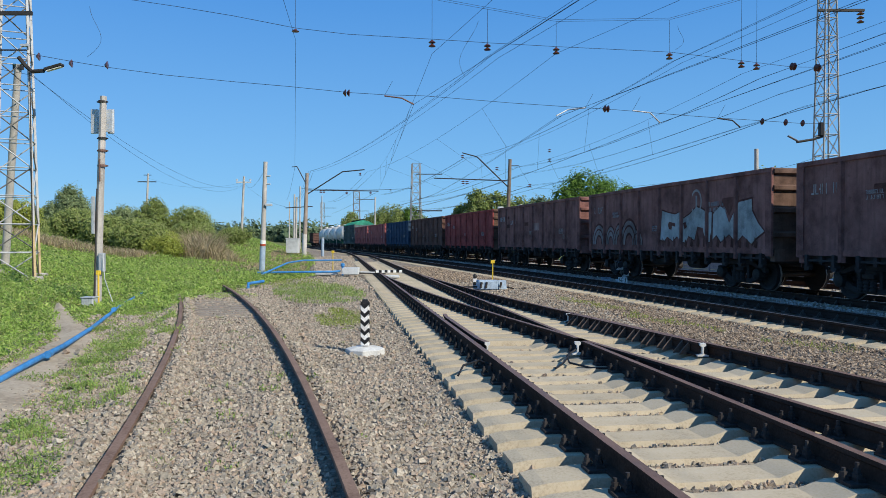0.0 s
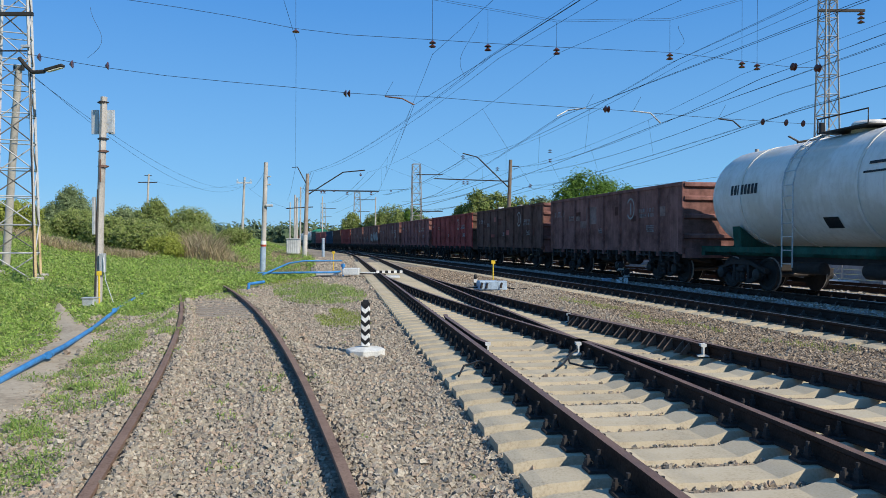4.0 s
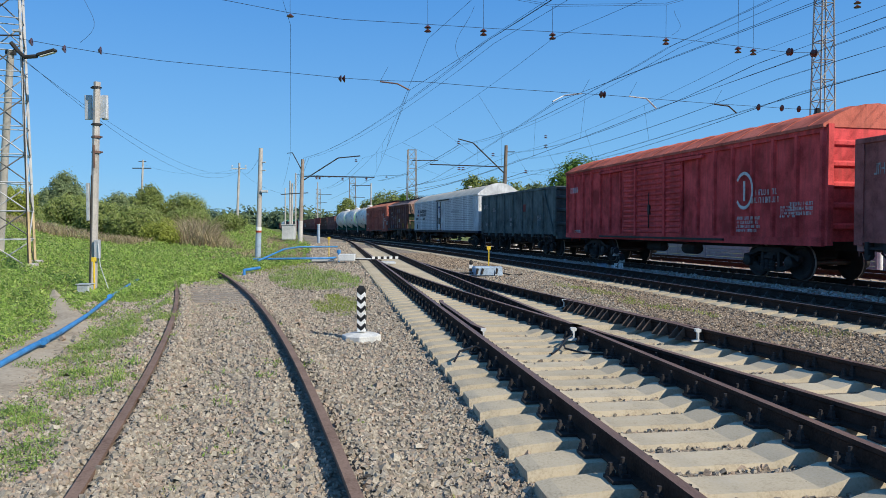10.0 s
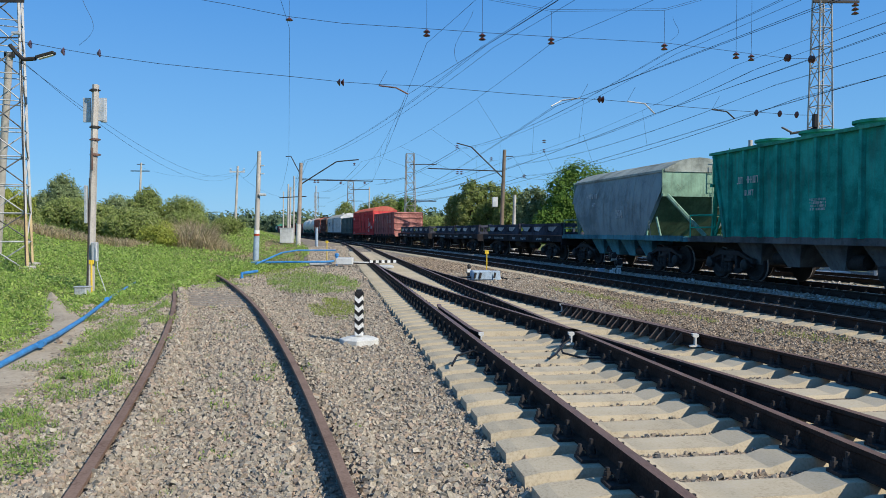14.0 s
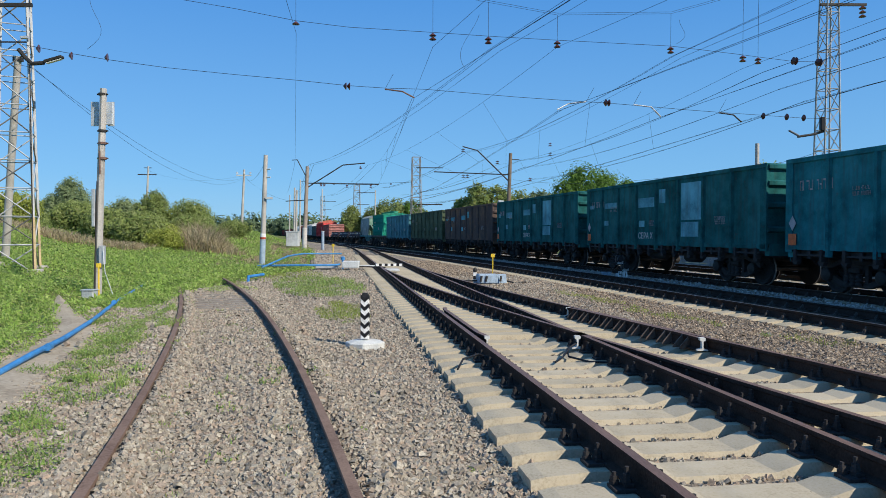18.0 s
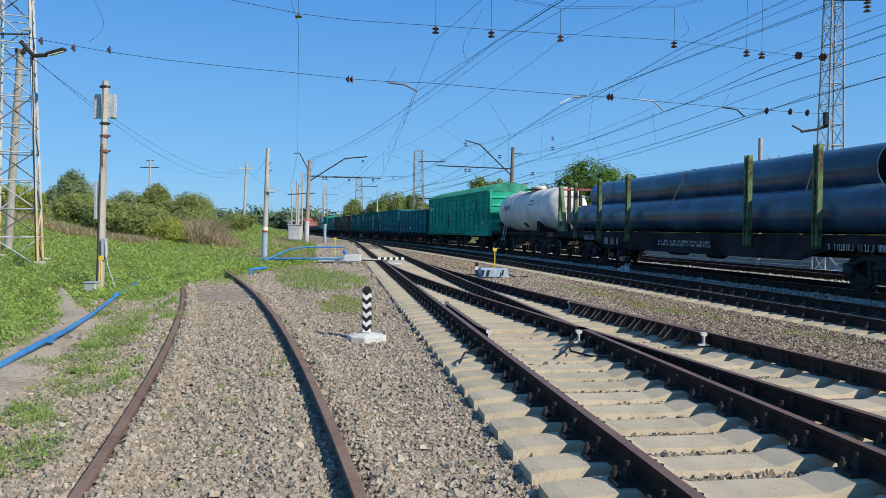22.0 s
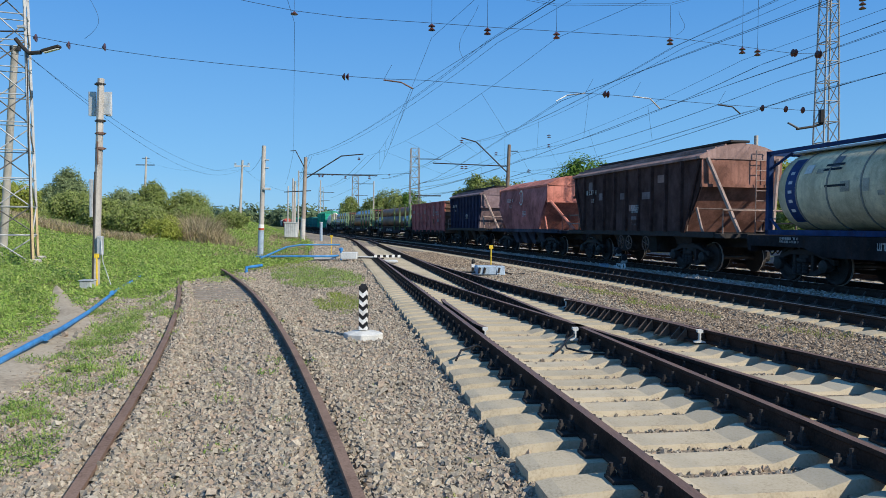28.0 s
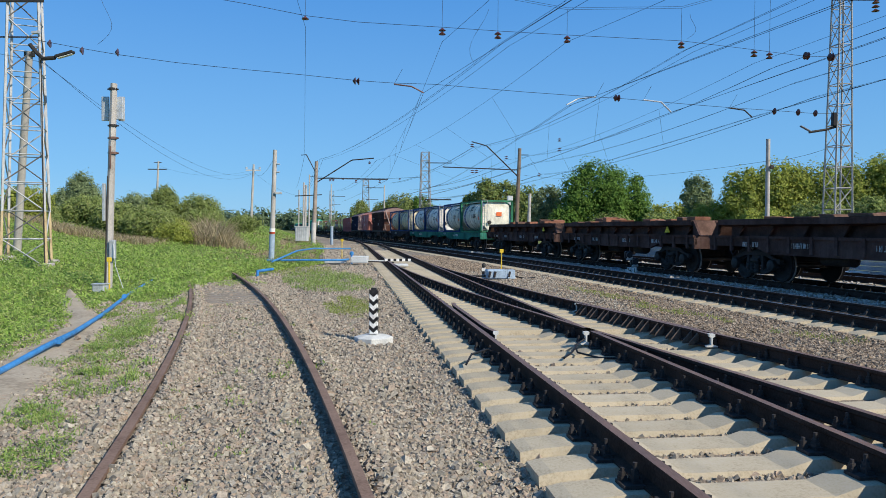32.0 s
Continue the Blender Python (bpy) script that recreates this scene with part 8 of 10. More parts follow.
    for i in range(15000):
        if i % 2:
            y = r.uniform(47, 58)
            x = -0.325 * y + r.gauss(0, 1.5)
            top = (1.75 * math.exp(-((x + 0.325 * y) / 2.0) ** 2) + 0.3) * (0.75 + 0.6 * noise.noise((x * 0.8, y * 0.8, 6)))
        else:
            x = -17.5 - 13 * r.random()
            y = 44.5 + 0.25 * (x + 17.5) + r.uniform(0, 4)
            top = 0.55 if noise.noise((x * 0.3, y * 0.3, 2)) > -0.15 else 0.15
        if top:
            roots.append((x, y, ground_z(x, y)))
            heights.append(top * r.uniform(0.35, 1.12))
    blades("dry_grass", "tall brownish dry grass in front of the bushes", roots, heights, DRY_GRASS, 6, width=0.02, lean=1.1)
    roots, heights, widths = [], [], []
    for i in range(22000):
        y = r.uniform(36, 90)
        x = gravel_left(y) - 0.3 - abs(r.gauss(0, 2.6))
        if noise.noise((x * 0.4, y * 0.25, 7)) > -0.25:
            roots.append((x, y, ground_z(x, y) - 0.02))
            heights.append(r.uniform(0.08, 0.3))
            widths.append(r.uniform(0.01, 0.03))
    blades("bank_grass", "short dried grass on the bank beside the line", roots, heights, DRY_GRASS, 61, width=np.array(widths), lean=1.2)
    # yellow-green tufts among the stones
    for name, label, cx, cy, rx, ry, n, h, mat, w in (
            ("grass_tuft", "yellow-green mossy grass on the gravel", -2.25, 16.5, 0.6, 2.3, 9000, 0.09, MOSS_GRASS, 0.006),
            ("grass_tuft", "grey-green weeds on the gravel", -4.1, 24.5, 1.5, 4.6, 15000, 0.16, WEED, 0.010),
            ("grass_tuft", "low weeds between the sunken sleepers", -6.6, 22.5, 1.0, 1.6, 3500, 0.09, GRASS, 0.009),
            ("grass_tuft", "yellow-green grass beside the blue pipes", -7.2, 31.0, 2.2, 4.5, 11000, 0.13, MOSS_GRASS, 0.011),
            ("grass_tuft", "yellowed grass at the end of the siding", -8.2, 25.5, 1.6, 3.0, 4000, 0.12, MOSS_GRASS, 0.010),
            ("grass_tuft", "sparse grass between the tracks", 4.6, 15.5, 0.4, 2.2, 2200, 0.09, MOSS_GRASS, 0.007),
            ("grass_tuft", "sparse grass between the tracks", 3.9, 19.6, 0.4, 2.6, 2000, 0.09, MOSS_GRASS, 0.007),
            ("grass_tuft", "sparse grass between the tracks", 5.35, 12.6, 0.12, 0.3, 260, 0.12, GRASS, 0.006),
            ("grass_tuft", "sparse grass between the tracks", 6.0, 11.6, 0.5, 0.9, 700, 0.10, MOSS_GRASS, 0.006)):
        roots, heights = [], []
        for i in range(n):
            a, q = r.uniform(0, 2 * math.pi), math.sqrt(r.random())
            x, y = cx + rx * q * math.cos(a) - 0.2 * ry * q * math.sin(a), cy + ry * q * math.sin(a)
            if noise.noise((x * 1.6, y * 1.6, 9)) < -0.12 + 0.35 * (q - 0.6):
                continue
            roots.append((x, y, land(x, y) - 0.01))
            heights.append(h * r.uniform(0.4, 1.3))
        cut = int(0.35 * len(roots))
        blades(name, label, roots[:cut], heights[:cut], mat, n, width=w * 0.5, lean=0.9)
        leaves(name, label, [(x, y, z + q * r.random()) for (x, y, z), q in zip(roots[cut:], heights[cut:])], [w * r.uniform(1.4, 2.6) for _ in roots[cut:]], mat, n + 1, tilt=0.9)
    # single weeds near the camera
    sprouts = [(siding_x(y) + r.uniform(-0.65, 0.65), y, r.uniform(0.05, 0.1), r.randint(8, 22)) for y in [4.2 + 0.42 * k for k in range(34)]]
    sprouts += [(siding_x(y) + r.uniform(-1.9, -0.95), y, r.uniform(0.06, 0.12), r.randint(10, 30)) for y in [4.0 + 0.8 * k for k in range(16)]]
    sprouts += [(siding_x(y) + r.uniform(1.0, 2.2), y, r.uniform(0.04, 0.07), r.randint(6, 14)) for y in [4.6 + 0.8 * k for k in range(14)]]
    for x, y, h, n in ((-1.95, 6.88, 0.12, 16), (-3.55, 7.3, 0.22, 90), (-3.75, 6.6, 0.22, 90), (-3.3, 6.1, 0.16, 60), (-2.85, 5.0, 0.22, 110), (-3.0, 5.5, 0.2, 80), (-3.25, 5.0, 0.2, 70), (-4.3, 9.2, 0.24, 140), (-4.6, 10.2, 0.25, 160), (-4.9, 11.2, 0.26, 170), (-5.2, 12.2, 0.25, 150), (-4.1, 8.4, 0.2, 110), (-5.5, 13.0, 0.25, 150), (-3.9, 10.6, 0.12, 50), (-1.55, 8.6, 0.1, 20), (-1.9, 8.2, 0.1, 24), (-2.35, 8.4, 0.09, 20), (-1.35, 6.3, 0.08, 16), (-1.6, 5.4, 0.1, 14), (-2.0, 9.0, 0.1, 24), (-2.7, 12.3, 0.09, 40), (-3.4, 11.6, 0.08, 30), (-3.2, 7.9, 0.1, 40), (-4.95, 9.0, 0.16, 60), (-1.0, 4.3, 0.06, 10), (-1.75, 4.4, 0.06, 12)) + tuple(sprouts):
        roots, heights, widths = [], [], []
        for i in range(int(1.6 * n)):
            a, q = r.uniform(0, 2 * math.pi), h * 1.2 * math.sqrt(r.random())
            px, py = x + q * math.cos(a), y + q * math.sin(a)
            roots.append((px, py, land(px, py) - 0.005))
            heights.append(h * 0.75 * r.uniform(0.3, 1.1))
            widths.append(r.choice((0.002, 0.004, 0.008)))
        cut = int(0.3 * len(roots)) if h >= 0.1 else len(roots)
        blades("weed", "small green weed growing in the gravel", roots[:cut], heights[:cut], WEED, n + int(100 * y), width=np.array(widths[:cut]) * 0.7, lean=1.4, category="weed")
        if cut < len(roots):
            low = [(px, py, z + q * r.random()) for (px, py, z), q in zip(roots[cut:], heights[cut:]) for _ in range(6)]
            leaves("weed", "small-leaved green weed growing in the gravel", low, [r.uniform(0.006, 0.017) for _ in low], WEED, n + int(100 * y) + 1, "weed", 0.8)
    # small-leaved weeds in clumps along the path
    roots, heights, widths, flat, sizes = [], [], [], [], []
    for i in range(90000):
        y = 4 + 14 * r.random() ** 1.3
        x = gravel_left(y) + 1.0 - 2.6 * r.random()
        inner = x - gravel_left(y)
        clump = noise.noise((x * 2.4, y * 1.5, 11)) + 0.5 * noise.noise((x * 6, y * 5, 12))
        if on_path(x, y) > 0.85 + 0.4 * noise.noise((x * 3, y * 3, 32)) and clump > -0.04 + max(0, inner) * 0.55:
            z = land(x, y)
            tall = 0.03 + 0.16 * min(0.6, clump - 0.1)
            if i % 3 == 0:
                roots.append((x, y, z - 0.01))
                heights.append(tall * r.uniform(0.7, 1.8))
                widths.append(r.uniform(0.002, 0.005))
            else:
                flat.append((x, y, z + tall * r.random()))
                sizes.append(r.uniform(0.008, 0.02))
    leaves("path_weeds", "low small-leaved weeds in clumps along the trodden path", flat, sizes, WEED, 81, "weed", 0.8)
    blades("path_grass", "thin grass among the weeds along the path", roots, heights, GRASS, 83, width=np.array(widths), lean=1.2)
    flat, sizes = [], []
    for i in range(52000):
        y = 6 + 34 * r.random() ** 1.5
        x = gravel_left(y) - 1.4 - 0.5 * y * r.random()
        thick = noise.noise((x * 0.9, y * 0.7, 15))
        if x > -0.64 * y - 1 and on_path(x, y) > 1.6 and thick > 0.06:
            flat.append((x, y, land(x, y) + (0.05 + 0.45 * thick) * r.random() ** 0.6))
            sizes.append(r.uniform(0.02, 0.035) * (1 + y / 30))
    leaves("meadow_weeds", "clumps of taller broad-leaved weeds in the meadow", flat, sizes, WEED, 82, "weed", 0.7)
    spots = []
    for i in range(9000):
        y = 4 + 13 * r.random() ** 1.4
        x = gravel_left(y) + 0.2 - 1.9 * r.random()
        if 0.7 < on_path(x, y) and noise.noise((x * 1.5, y * 1.5, 21)) < 0.3 or r.random() < 0.06:
            spots.append((x, y, land(x, y)))
    scatter_stones("strewn_stones", "scattered stones at the edge of the path", spots, 0.015, STONE, 84, lift=0.5, grow=0.02)
    roots, heights = [], []
    for i in range(5200):
        y = 4.5 + 12 * r.random() ** 1.3
        x = gravel_left(y) + 0.5 - 1.5 * r.random()
        if 0.75 < on_path(x, y) < 2.6 and noise.noise((x * 1.1, y * 1.1, 27)) > -0.05:
            roots.append((x, y, land(x, y) + 0.012))
            heights.append(r.uniform(0.008, 0.03))
    blades("dry_litter", "dry brown stalks lying along the edge of the path", roots, heights, LITTER, 87, width=0.0022, lean=7.0)
    # trodden path
    rows = []
    for i in range(36):
        y = 4.0 + 15.0 * i / 35
        row = []
        for k in range(9):
            x0 = -3.3 - 0.33 * (y - 4)
            best = min((on_path(x0 + d * 0.05, y), x0 + d * 0.05) for d in range(-60, 40))[1]
            half = max(0.30, 0.70 - 0.03 * (y - 4)) * min(1, (19.6 - y) / 3) * (1 + 0.12 * noise.noise((y * 1.3, 0, 4)))
            x = best + half * (k - 4) / 4
            row.append((x, y, ground_z(x, y) + 0.04 - 0.011 * abs(k - 4) + 0.01 * noise.noise((x * 3, y * 3, 0))))
        rows.append(row)
    me = Shape().sheet(rows).mesh("footpath", smooth=True)
    me.materials.append(PATH_EARTH)
    tagged(new("footpath", me), "trodden sandy footpath beside the siding", "path", kind="structure")
    scatter_stones("path_rubble", "bits of pale rubble beside the path", [(-5.55 + 0.1 * i, 11.0 + 0.13 * (i % 2), ground_z(-5.5, 11) + 0.05) for i in range(3)], 0.055, STONE, 8)


PATH_EARTH = material("path_earth", (0.41, 0.345, 0.26), 0.95, grain=18, stain=1.3, bump=0.6, light=(0.52, 0.45, 0.35), dark=(0.25, 0.205, 0.15), spec=0.05)
build_cover()


# ---- trees and bushes ----
def crown_mesh(name, lumps, count, leaf, mat, seed):
    """Leaf clumps over the skin of overlapping lumps (x, y, z, radii), with larger leaves deeper in."""
    rng = np.random.default_rng(seed)
    lumps = np.array(lumps)
    area = (lumps[:, 3] * lumps[:, 4] + lumps[:, 3] * lumps[:, 5])
    L = lumps[rng.choice(len(lumps), count, p=area / area.sum())]
    d = rng.normal(size=(count, 3))
    d /= np.linalg.norm(d, axis=1, keepdims=True)
    deep = rng.random((count, 1)) < 0.16
    rad = np.where(deep, rng.uniform(0.35, 0.8, (count, 1)), 1.04 - 0.3 * rng.random((count, 1)) ** 1.8)
    rad = np.where((rng.random((count, 1)) < 0.04) & ~deep, rng.uniform(1.02, 1.14, (count, 1)), rad)
    wob = 1 + 0.10 * np.sin(d[:, :1] * 5 + seed) * np.cos(d[:, 1:2] * 6 + seed * 2) + 0.08 * np.sin(d[:, 2:] * 11 + d[:, :1] * 9)
    p = L[:, :3] + d * L[:, 3:] * rad * wob
    p[:, 2] = np.maximum(p[:, 2], 0.03)
    n = d * 0.9 + np.array([0.2, -0.2, 0.3]) + rng.normal(scale=0.42, size=(count, 3))
    n /= np.linalg.norm(n, axis=1, keepdims=True)
    u = np.cross(n, rng.normal(size=(count, 3)))
    u /= np.linalg.norm(u, axis=1, keepdims=True)
    w = np.cross(n, u)
    s = leaf * rng.uniform(0.55, 1.4, (count, 1)) * np.where(deep, 2.6, 1.0)
    q = np.stack([p - u * s, p + w * s * 0.55, p + u * s, p - w * s * 0.55], 1) + rng.normal(scale=0.15, size=(count, 4, 3)) * s[:, None]
    f = np.arange(count * 4).reshape(-1, 4)
    return fast_mesh(name, q.reshape(-1, 3), f, mat)


LEAF_DARK = island_material("dark_green_leaves", [(0.07, 0.14, 0.03), (0.11, 0.20, 0.04), (0.15, 0.25, 0.05), (0.09, 0.17, 0.035)], 0.55, through_light=0.25, grain=2)
LEAF_MID = island_material("green_leaves", [(0.135, 0.187, 0.058), (0.225, 0.281, 0.084), (0.306, 0.357, 0.116), (0.162, 0.221, 0.063), (0.360, 0.383, 0.168)], 0.55, through_light=0.3, grain=2)
LEAF_YELLOW = island_material("yellow_green_leaves", [(0.250, 0.295, 0.058), (0.317, 0.359, 0.074), (0.365, 0.395, 0.089), (0.230, 0.276, 0.053), (0.403, 0.424, 0.126)], 0.55, through_light=0.35, grain=2)
LEAF_GREY = island_material("grey_green_leaves", [(0.16, 0.21, 0.10), (0.25, 0.31, 0.15), (0.13, 0.18, 0.085), (0.33, 0.39, 0.21)], 0.6, through_light=0.25, grain=2)
# distance haze is painted into these dull leaf tones
LEAF_FAR = island_material("haze_tinted_leaves", [(0.10, 0.15, 0.085), (0.13, 0.18, 0.10), (0.085, 0.13, 0.075), (0.16, 0.21, 0.12)], 0.8, through_light=0.1, grain=2)
BARK = material("bark", (0.10, 0.08, 0.06), 0.95, grain=20, stain=4, stretch=(1, 1, 0.25), bump=0.6)


def tree(x, y, w, top, mat, seed, label, base=None, low=0.15, count=None, leaf=0.3, lumps=24, category="tree", name="tree", shape="round"):
    """Trunk with limbs and an uneven crown of many leaf clumps."""
    r = random.Random(seed)
    z0 = ground_z(x, y) if base is None else base
    h = top - z0
    t = thing(name, label, category, at=pose(x, y, z0))
    tr = Shape().tube([(0, 0, -0.1), (0.05 * w * r.uniform(-1, 1), 0.05 * w, h * 0.35), (0.08 * w * r.uniform(-1, 1), 0, h * 0.75)], 0.03 * h, 8, r_end=0.008 * h)
    part("trunk", tr, BARK, t, smooth=True)
    ls = []
    zc, rz = h * (low + (1 - low) * 0.5), h * (1 - low) * 0.5
    for i in range(lumps):
        up = -0.85 + 1.75 * (i + 0.5) / lumps
        a = 2.4 * i + r.uniform(-0.5, 0.5)
        out = math.sqrt(max(0.0, 1 - min(1, up) ** 2)) * r.uniform(0.6, 0.78)
        if shape == "cone":
            out *= 0.9 - 0.55 * up
        rr = w * r.uniform(0.14, 0.21) * (1 - 0.2 * max(0, up))
        rt = min(rr * r.uniform(0.9, 1.2), rz * 0.5)
        ls.append((0.5 * w * out * math.cos(a), 0.45 * w * out * math.sin(a), zc + (rz - rt * 0.95) * up, rr, rr, rt))
        if i % 4 == 0:
            part("limb", Shape().tube([(0, 0, h * 0.2), (ls[-1][0] * 0.5, ls[-1][1] * 0.5, ls[-1][2] * 0.72), ls[-1][:3]], 0.012 * h, 6, r_end=0.003 * h), BARK, t)
    k = 0.62 if shape == "cone" else 0.9
    ls.append((0, 0, zc - 0.06 * rz, w * 0.5 * k, w * 0.45 * k, rz * 0.93))
    part("crown", crown_mesh("crown", ls, count or int(1800 + 120 * w * h / (leaf * leaf * 14)), leaf * 0.5, mat, seed), None, t)
    return t


def build_trees():
    k = 100
    dark, mid, yel, gry = LEAF_DARK, LEAF_MID, LEAF_YELLOW, LEAF_GREY
    # by the meadow
    for x, y, w, top, mat, leaf, shape in ((-37.5, 75, 5.0, 7.4, gry, 0.24, "cone"), (-39.5, 76, 4.0, 5.6, mid, 0.24, "round"), (-34.6, 70, 4.2, 4.6, mid, 0.22, "round"), (-36.8, 66, 4.6, 3.6, mid, 0.22, "round"),
                                           (-41.5, 70, 3.5, 3.4, mid, 0.22, "round"), (-31.8, 75, 4.4, 5.2, gry, 0.24, "round"), (-28.6, 74, 3.8, 6.0, mid, 0.24, "cone"), (-25.8, 76, 4.4, 5.1, mid, 0.24, "round"),
                                           (-30.5, 68, 5.0, 3.6, mid, 0.22, "round"), (-27.0, 66, 5.0, 3.5, mid, 0.22, "round"), (-23.5, 70, 4.5, 3.4, mid, 0.22, "round"), (-24.0, 58, 4.6, 2.9, yel, 0.18, "round"), (-21.5, 57, 3.2, 2.3, yel, 0.18, "round"),
                                           (-17.6, 47, 2.7, 1.85, yel, 0.2, "round"), (-20.4, 50, 3.6, 3.1, mid, 0.22, "round"), (-23.6, 52, 3.4, 3.4, mid, 0.22, "round"), (-26.6, 54, 3.6, 3.9, mid, 0.22, "round"), (-30.4, 53, 3.6, 4.6, yel, 0.22, "round"), (-28.5, 60, 4.0, 3.4, mid, 0.2, "round"), (-33.5, 62, 4.0, 2.6, mid, 0.2, "round"), (-44.5, 68, 4.0, 3.0, yel, 0.2, "round"), (-20.2, 72, 3.4, 2.9, mid, 0.2, "round")):
        k += 1
        tree(x, y, w, top, mat, k, "leafy green bush on the meadow slope", low=0.02, leaf=leaf * 0.65, category="bush", name="bush", shape=shape)
    # beyond the train
    big, row, low = "large dark green broadleaf tree behind the line", "yellow-green tree in a row", "low %s bush behind the line"
    for x, y, w, top, mat, leaf, lab in ((14.3, 75, 7.6, 9.1, dark, 0.23, big), (17.4, 77, 6.2, 8.2, dark, 0.23, big),
                                         (4.3, 92, 4.2, 8.3, mid, 0.26, "green tree behind the line"), (2.6, 95, 3.6, 6.6, mid, 0.26, "green tree behind the line"), (6.6, 92, 4.4, 8.1, mid, 0.26, "green tree behind the line"), (8.6, 88, 4.2, 7.1, mid, 0.26, "green tree behind the line"), (10.3, 80, 4.0, 6.7, gry, 0.24, "dark grey-green willow behind the line"), (11.0, 73, 3.6, 4.2, dark, 0.24, low % "dark green"),
                                         (-11.0, 160, 9.0, 9.8, mid, 0.3, "distant green tree beyond the curve"), (-14.5, 163, 7.0, 8.0, mid, 0.3, "distant green tree beyond the curve"), (-6.5, 158, 5.0, 9.4, dark, 0.3, "distant dark green tree beyond the curve"), (-20.3, 165, 5.0, 8.3, mid, 0.3, "distant green tree beyond the curve"), (-4.5, 150, 4.0, 7.2, mid, 0.3, "distant green tree beyond the curve"), (-1.0, 150, 9.0, 5.0, mid, 0.3, "distant green tree beyond the curve"),
                                         (20.3, 70, 4.6, 4.4, yel, 0.22, low % "yellow-green"), (23.4, 68, 4.4, 4.5, yel, 0.22, low % "yellow-green"), (23.2, 71, 3.6, 7.2, gry, 0.24, "grey-green tree behind the line"), (26.2, 65, 4.2, 4.8, yel, 0.22, low % "yellow-green"),
                                         (26.0, 66, 5.4, 7.5, yel, 0.22, row), (29.0, 66, 6.6, 8.2, yel, 0.22, row), (32.4, 66, 6.4, 8.0, yel, 0.22, row), (35.4, 65, 6.2, 8.3, yel, 0.22, row), (38.6, 64, 7.0, 9.1, yel, 0.22, row), (42.5, 65, 6.6, 9.6, mid, 0.26, "tall green tree in a row"), (47.5, 64, 7.0, 9.0, mid, 0.26, "tall green tree in a row"),
                                         (36.5, 58, 5.0, 5.0, yel, 0.22, low % "yellow-green"), (32.2, 58, 5.0, 4.6, mid, 0.22, low % "green"), (28.4, 58, 4.8, 4.2, mid, 0.22, low % "green"), (40.5, 56, 5.0, 5.4, yel, 0.22, low % "yellow-green"), (24.8, 60, 4.5, 3.6, yel, 0.22, low % "yellow-green"), (18.5, 66, 4.5, 3.4, mid, 0.22, low % "green"), (14.5, 68, 4.5, 3.2, mid, 0.22, low % "green")):
        k += 1
        tree(x, y, w, top, mat, k, lab, low=0.03, leaf=leaf * 0.95)
    # woods far off
    rng = random.Random(12)
    lumps = []
    for i in range(120):
        x = -230 + 235 * i / 119 + rng.uniform(-3, 3)
        lumps.append((x, 420 + rng.uniform(-25, 25), 4, rng.uniform(4, 7), 5, rng.uniform(5, 10)))
    for i in range(90):
        lumps.append((-10 + 330 * i / 89, 330 + rng.uniform(-25, 25) - i, 4, rng.uniform(4, 7), 5, rng.uniform(4, 8)))
    tagged(new("far_woods", crown_mesh("far_woods", lumps, 26000, 1.0, LEAF_FAR, 5)), "dark green woods along the horizon", "woods", kind="stuff")


build_trees()


# ---- masts, lines and trackside equipment ----
def lattice(t, name, base_w, top_w, h, cx, cy, z0, turn, mat, low_mat=None, panels=9, leg=0.05, brace=0.55, dark=None):
    """Four tapering angle legs with crossed bracing; each face's pieces are parts."""
    c, s = math.cos(radians(turn)), math.sin(radians(turn))

    def at(i, z):
        w = (base_w + (top_w - base_w) * z / h) / 2
        x, y = ((-w, -w), (w, -w), (w, w), (-w, w))[i]
        return (cx + c * x - s * y, cy + s * x + c * y, z0 + z)
    for i in range(4):
        part("leg", Shape().tube([at(i, 1.9 if low_mat else 0), at(i, h)], leg, 4), mat, t)
        if low_mat:
            part("leg", Shape().tube([at(i, -0.1), at(i, 1.9)], leg, 4), low_mat, t, "leg with rust-tinted foot")
    zs = [h * (1 - (1 - k / panels) ** 1.12) for k in range(panels + 1)]
    for i in range(4):
        j = (i + 1) % 4
        for k in range(panels):
            lo, hi = (zs[k], zs[k + 1])
            a, b = (at(i, lo), at(j, hi)) if k % 2 else (at(j, lo), at(i, hi))
            part("brace", Shape().tube([a, b], leg * brace, 4), dark if dark and (k + i) % 2 else mat, t)
            part("strut", Shape().tube([at(i, hi), at(j, hi)], leg * brace * 0.9, 4), mat, t)
    return at


def disc_insulator(sh, p, n=2, r=0.13, gap=0.14, way=(0, 0, -1)):
    """Suspension discs in a row; returns the far end."""
    d = Vector(way).normalized()
    q = Vector(p)
    for k in range(n):
        a = q + d * (0.08 + gap * k)
        u = d.cross(Vector((0, 0, 1)) if abs(d.z) < 0.9 else Vector((1, 0, 0))).normalized()
        w = d.cross(u)
        m = 12
        rings = [(0.03, -0.07), (r * 0.55, -0.03), (r, 0.02), (r * 0.9, 0.035), (0.03, 0.04)]
        v = [tuple(a + d * h + (u * math.cos(2 * math.pi * j / m) + w * math.sin(2 * math.pi * j / m)) * rr) for rr, h in rings for j in range(m)]
        f = [(i * m + j, i * m + (j + 1) % m, (i + 1) * m + (j + 1) % m, (i + 1) * m + j) for i in range(len(rings) - 1) for j in range(m)]
        sh.add(v, f)
    return q + d * (0.12 + gap * n)


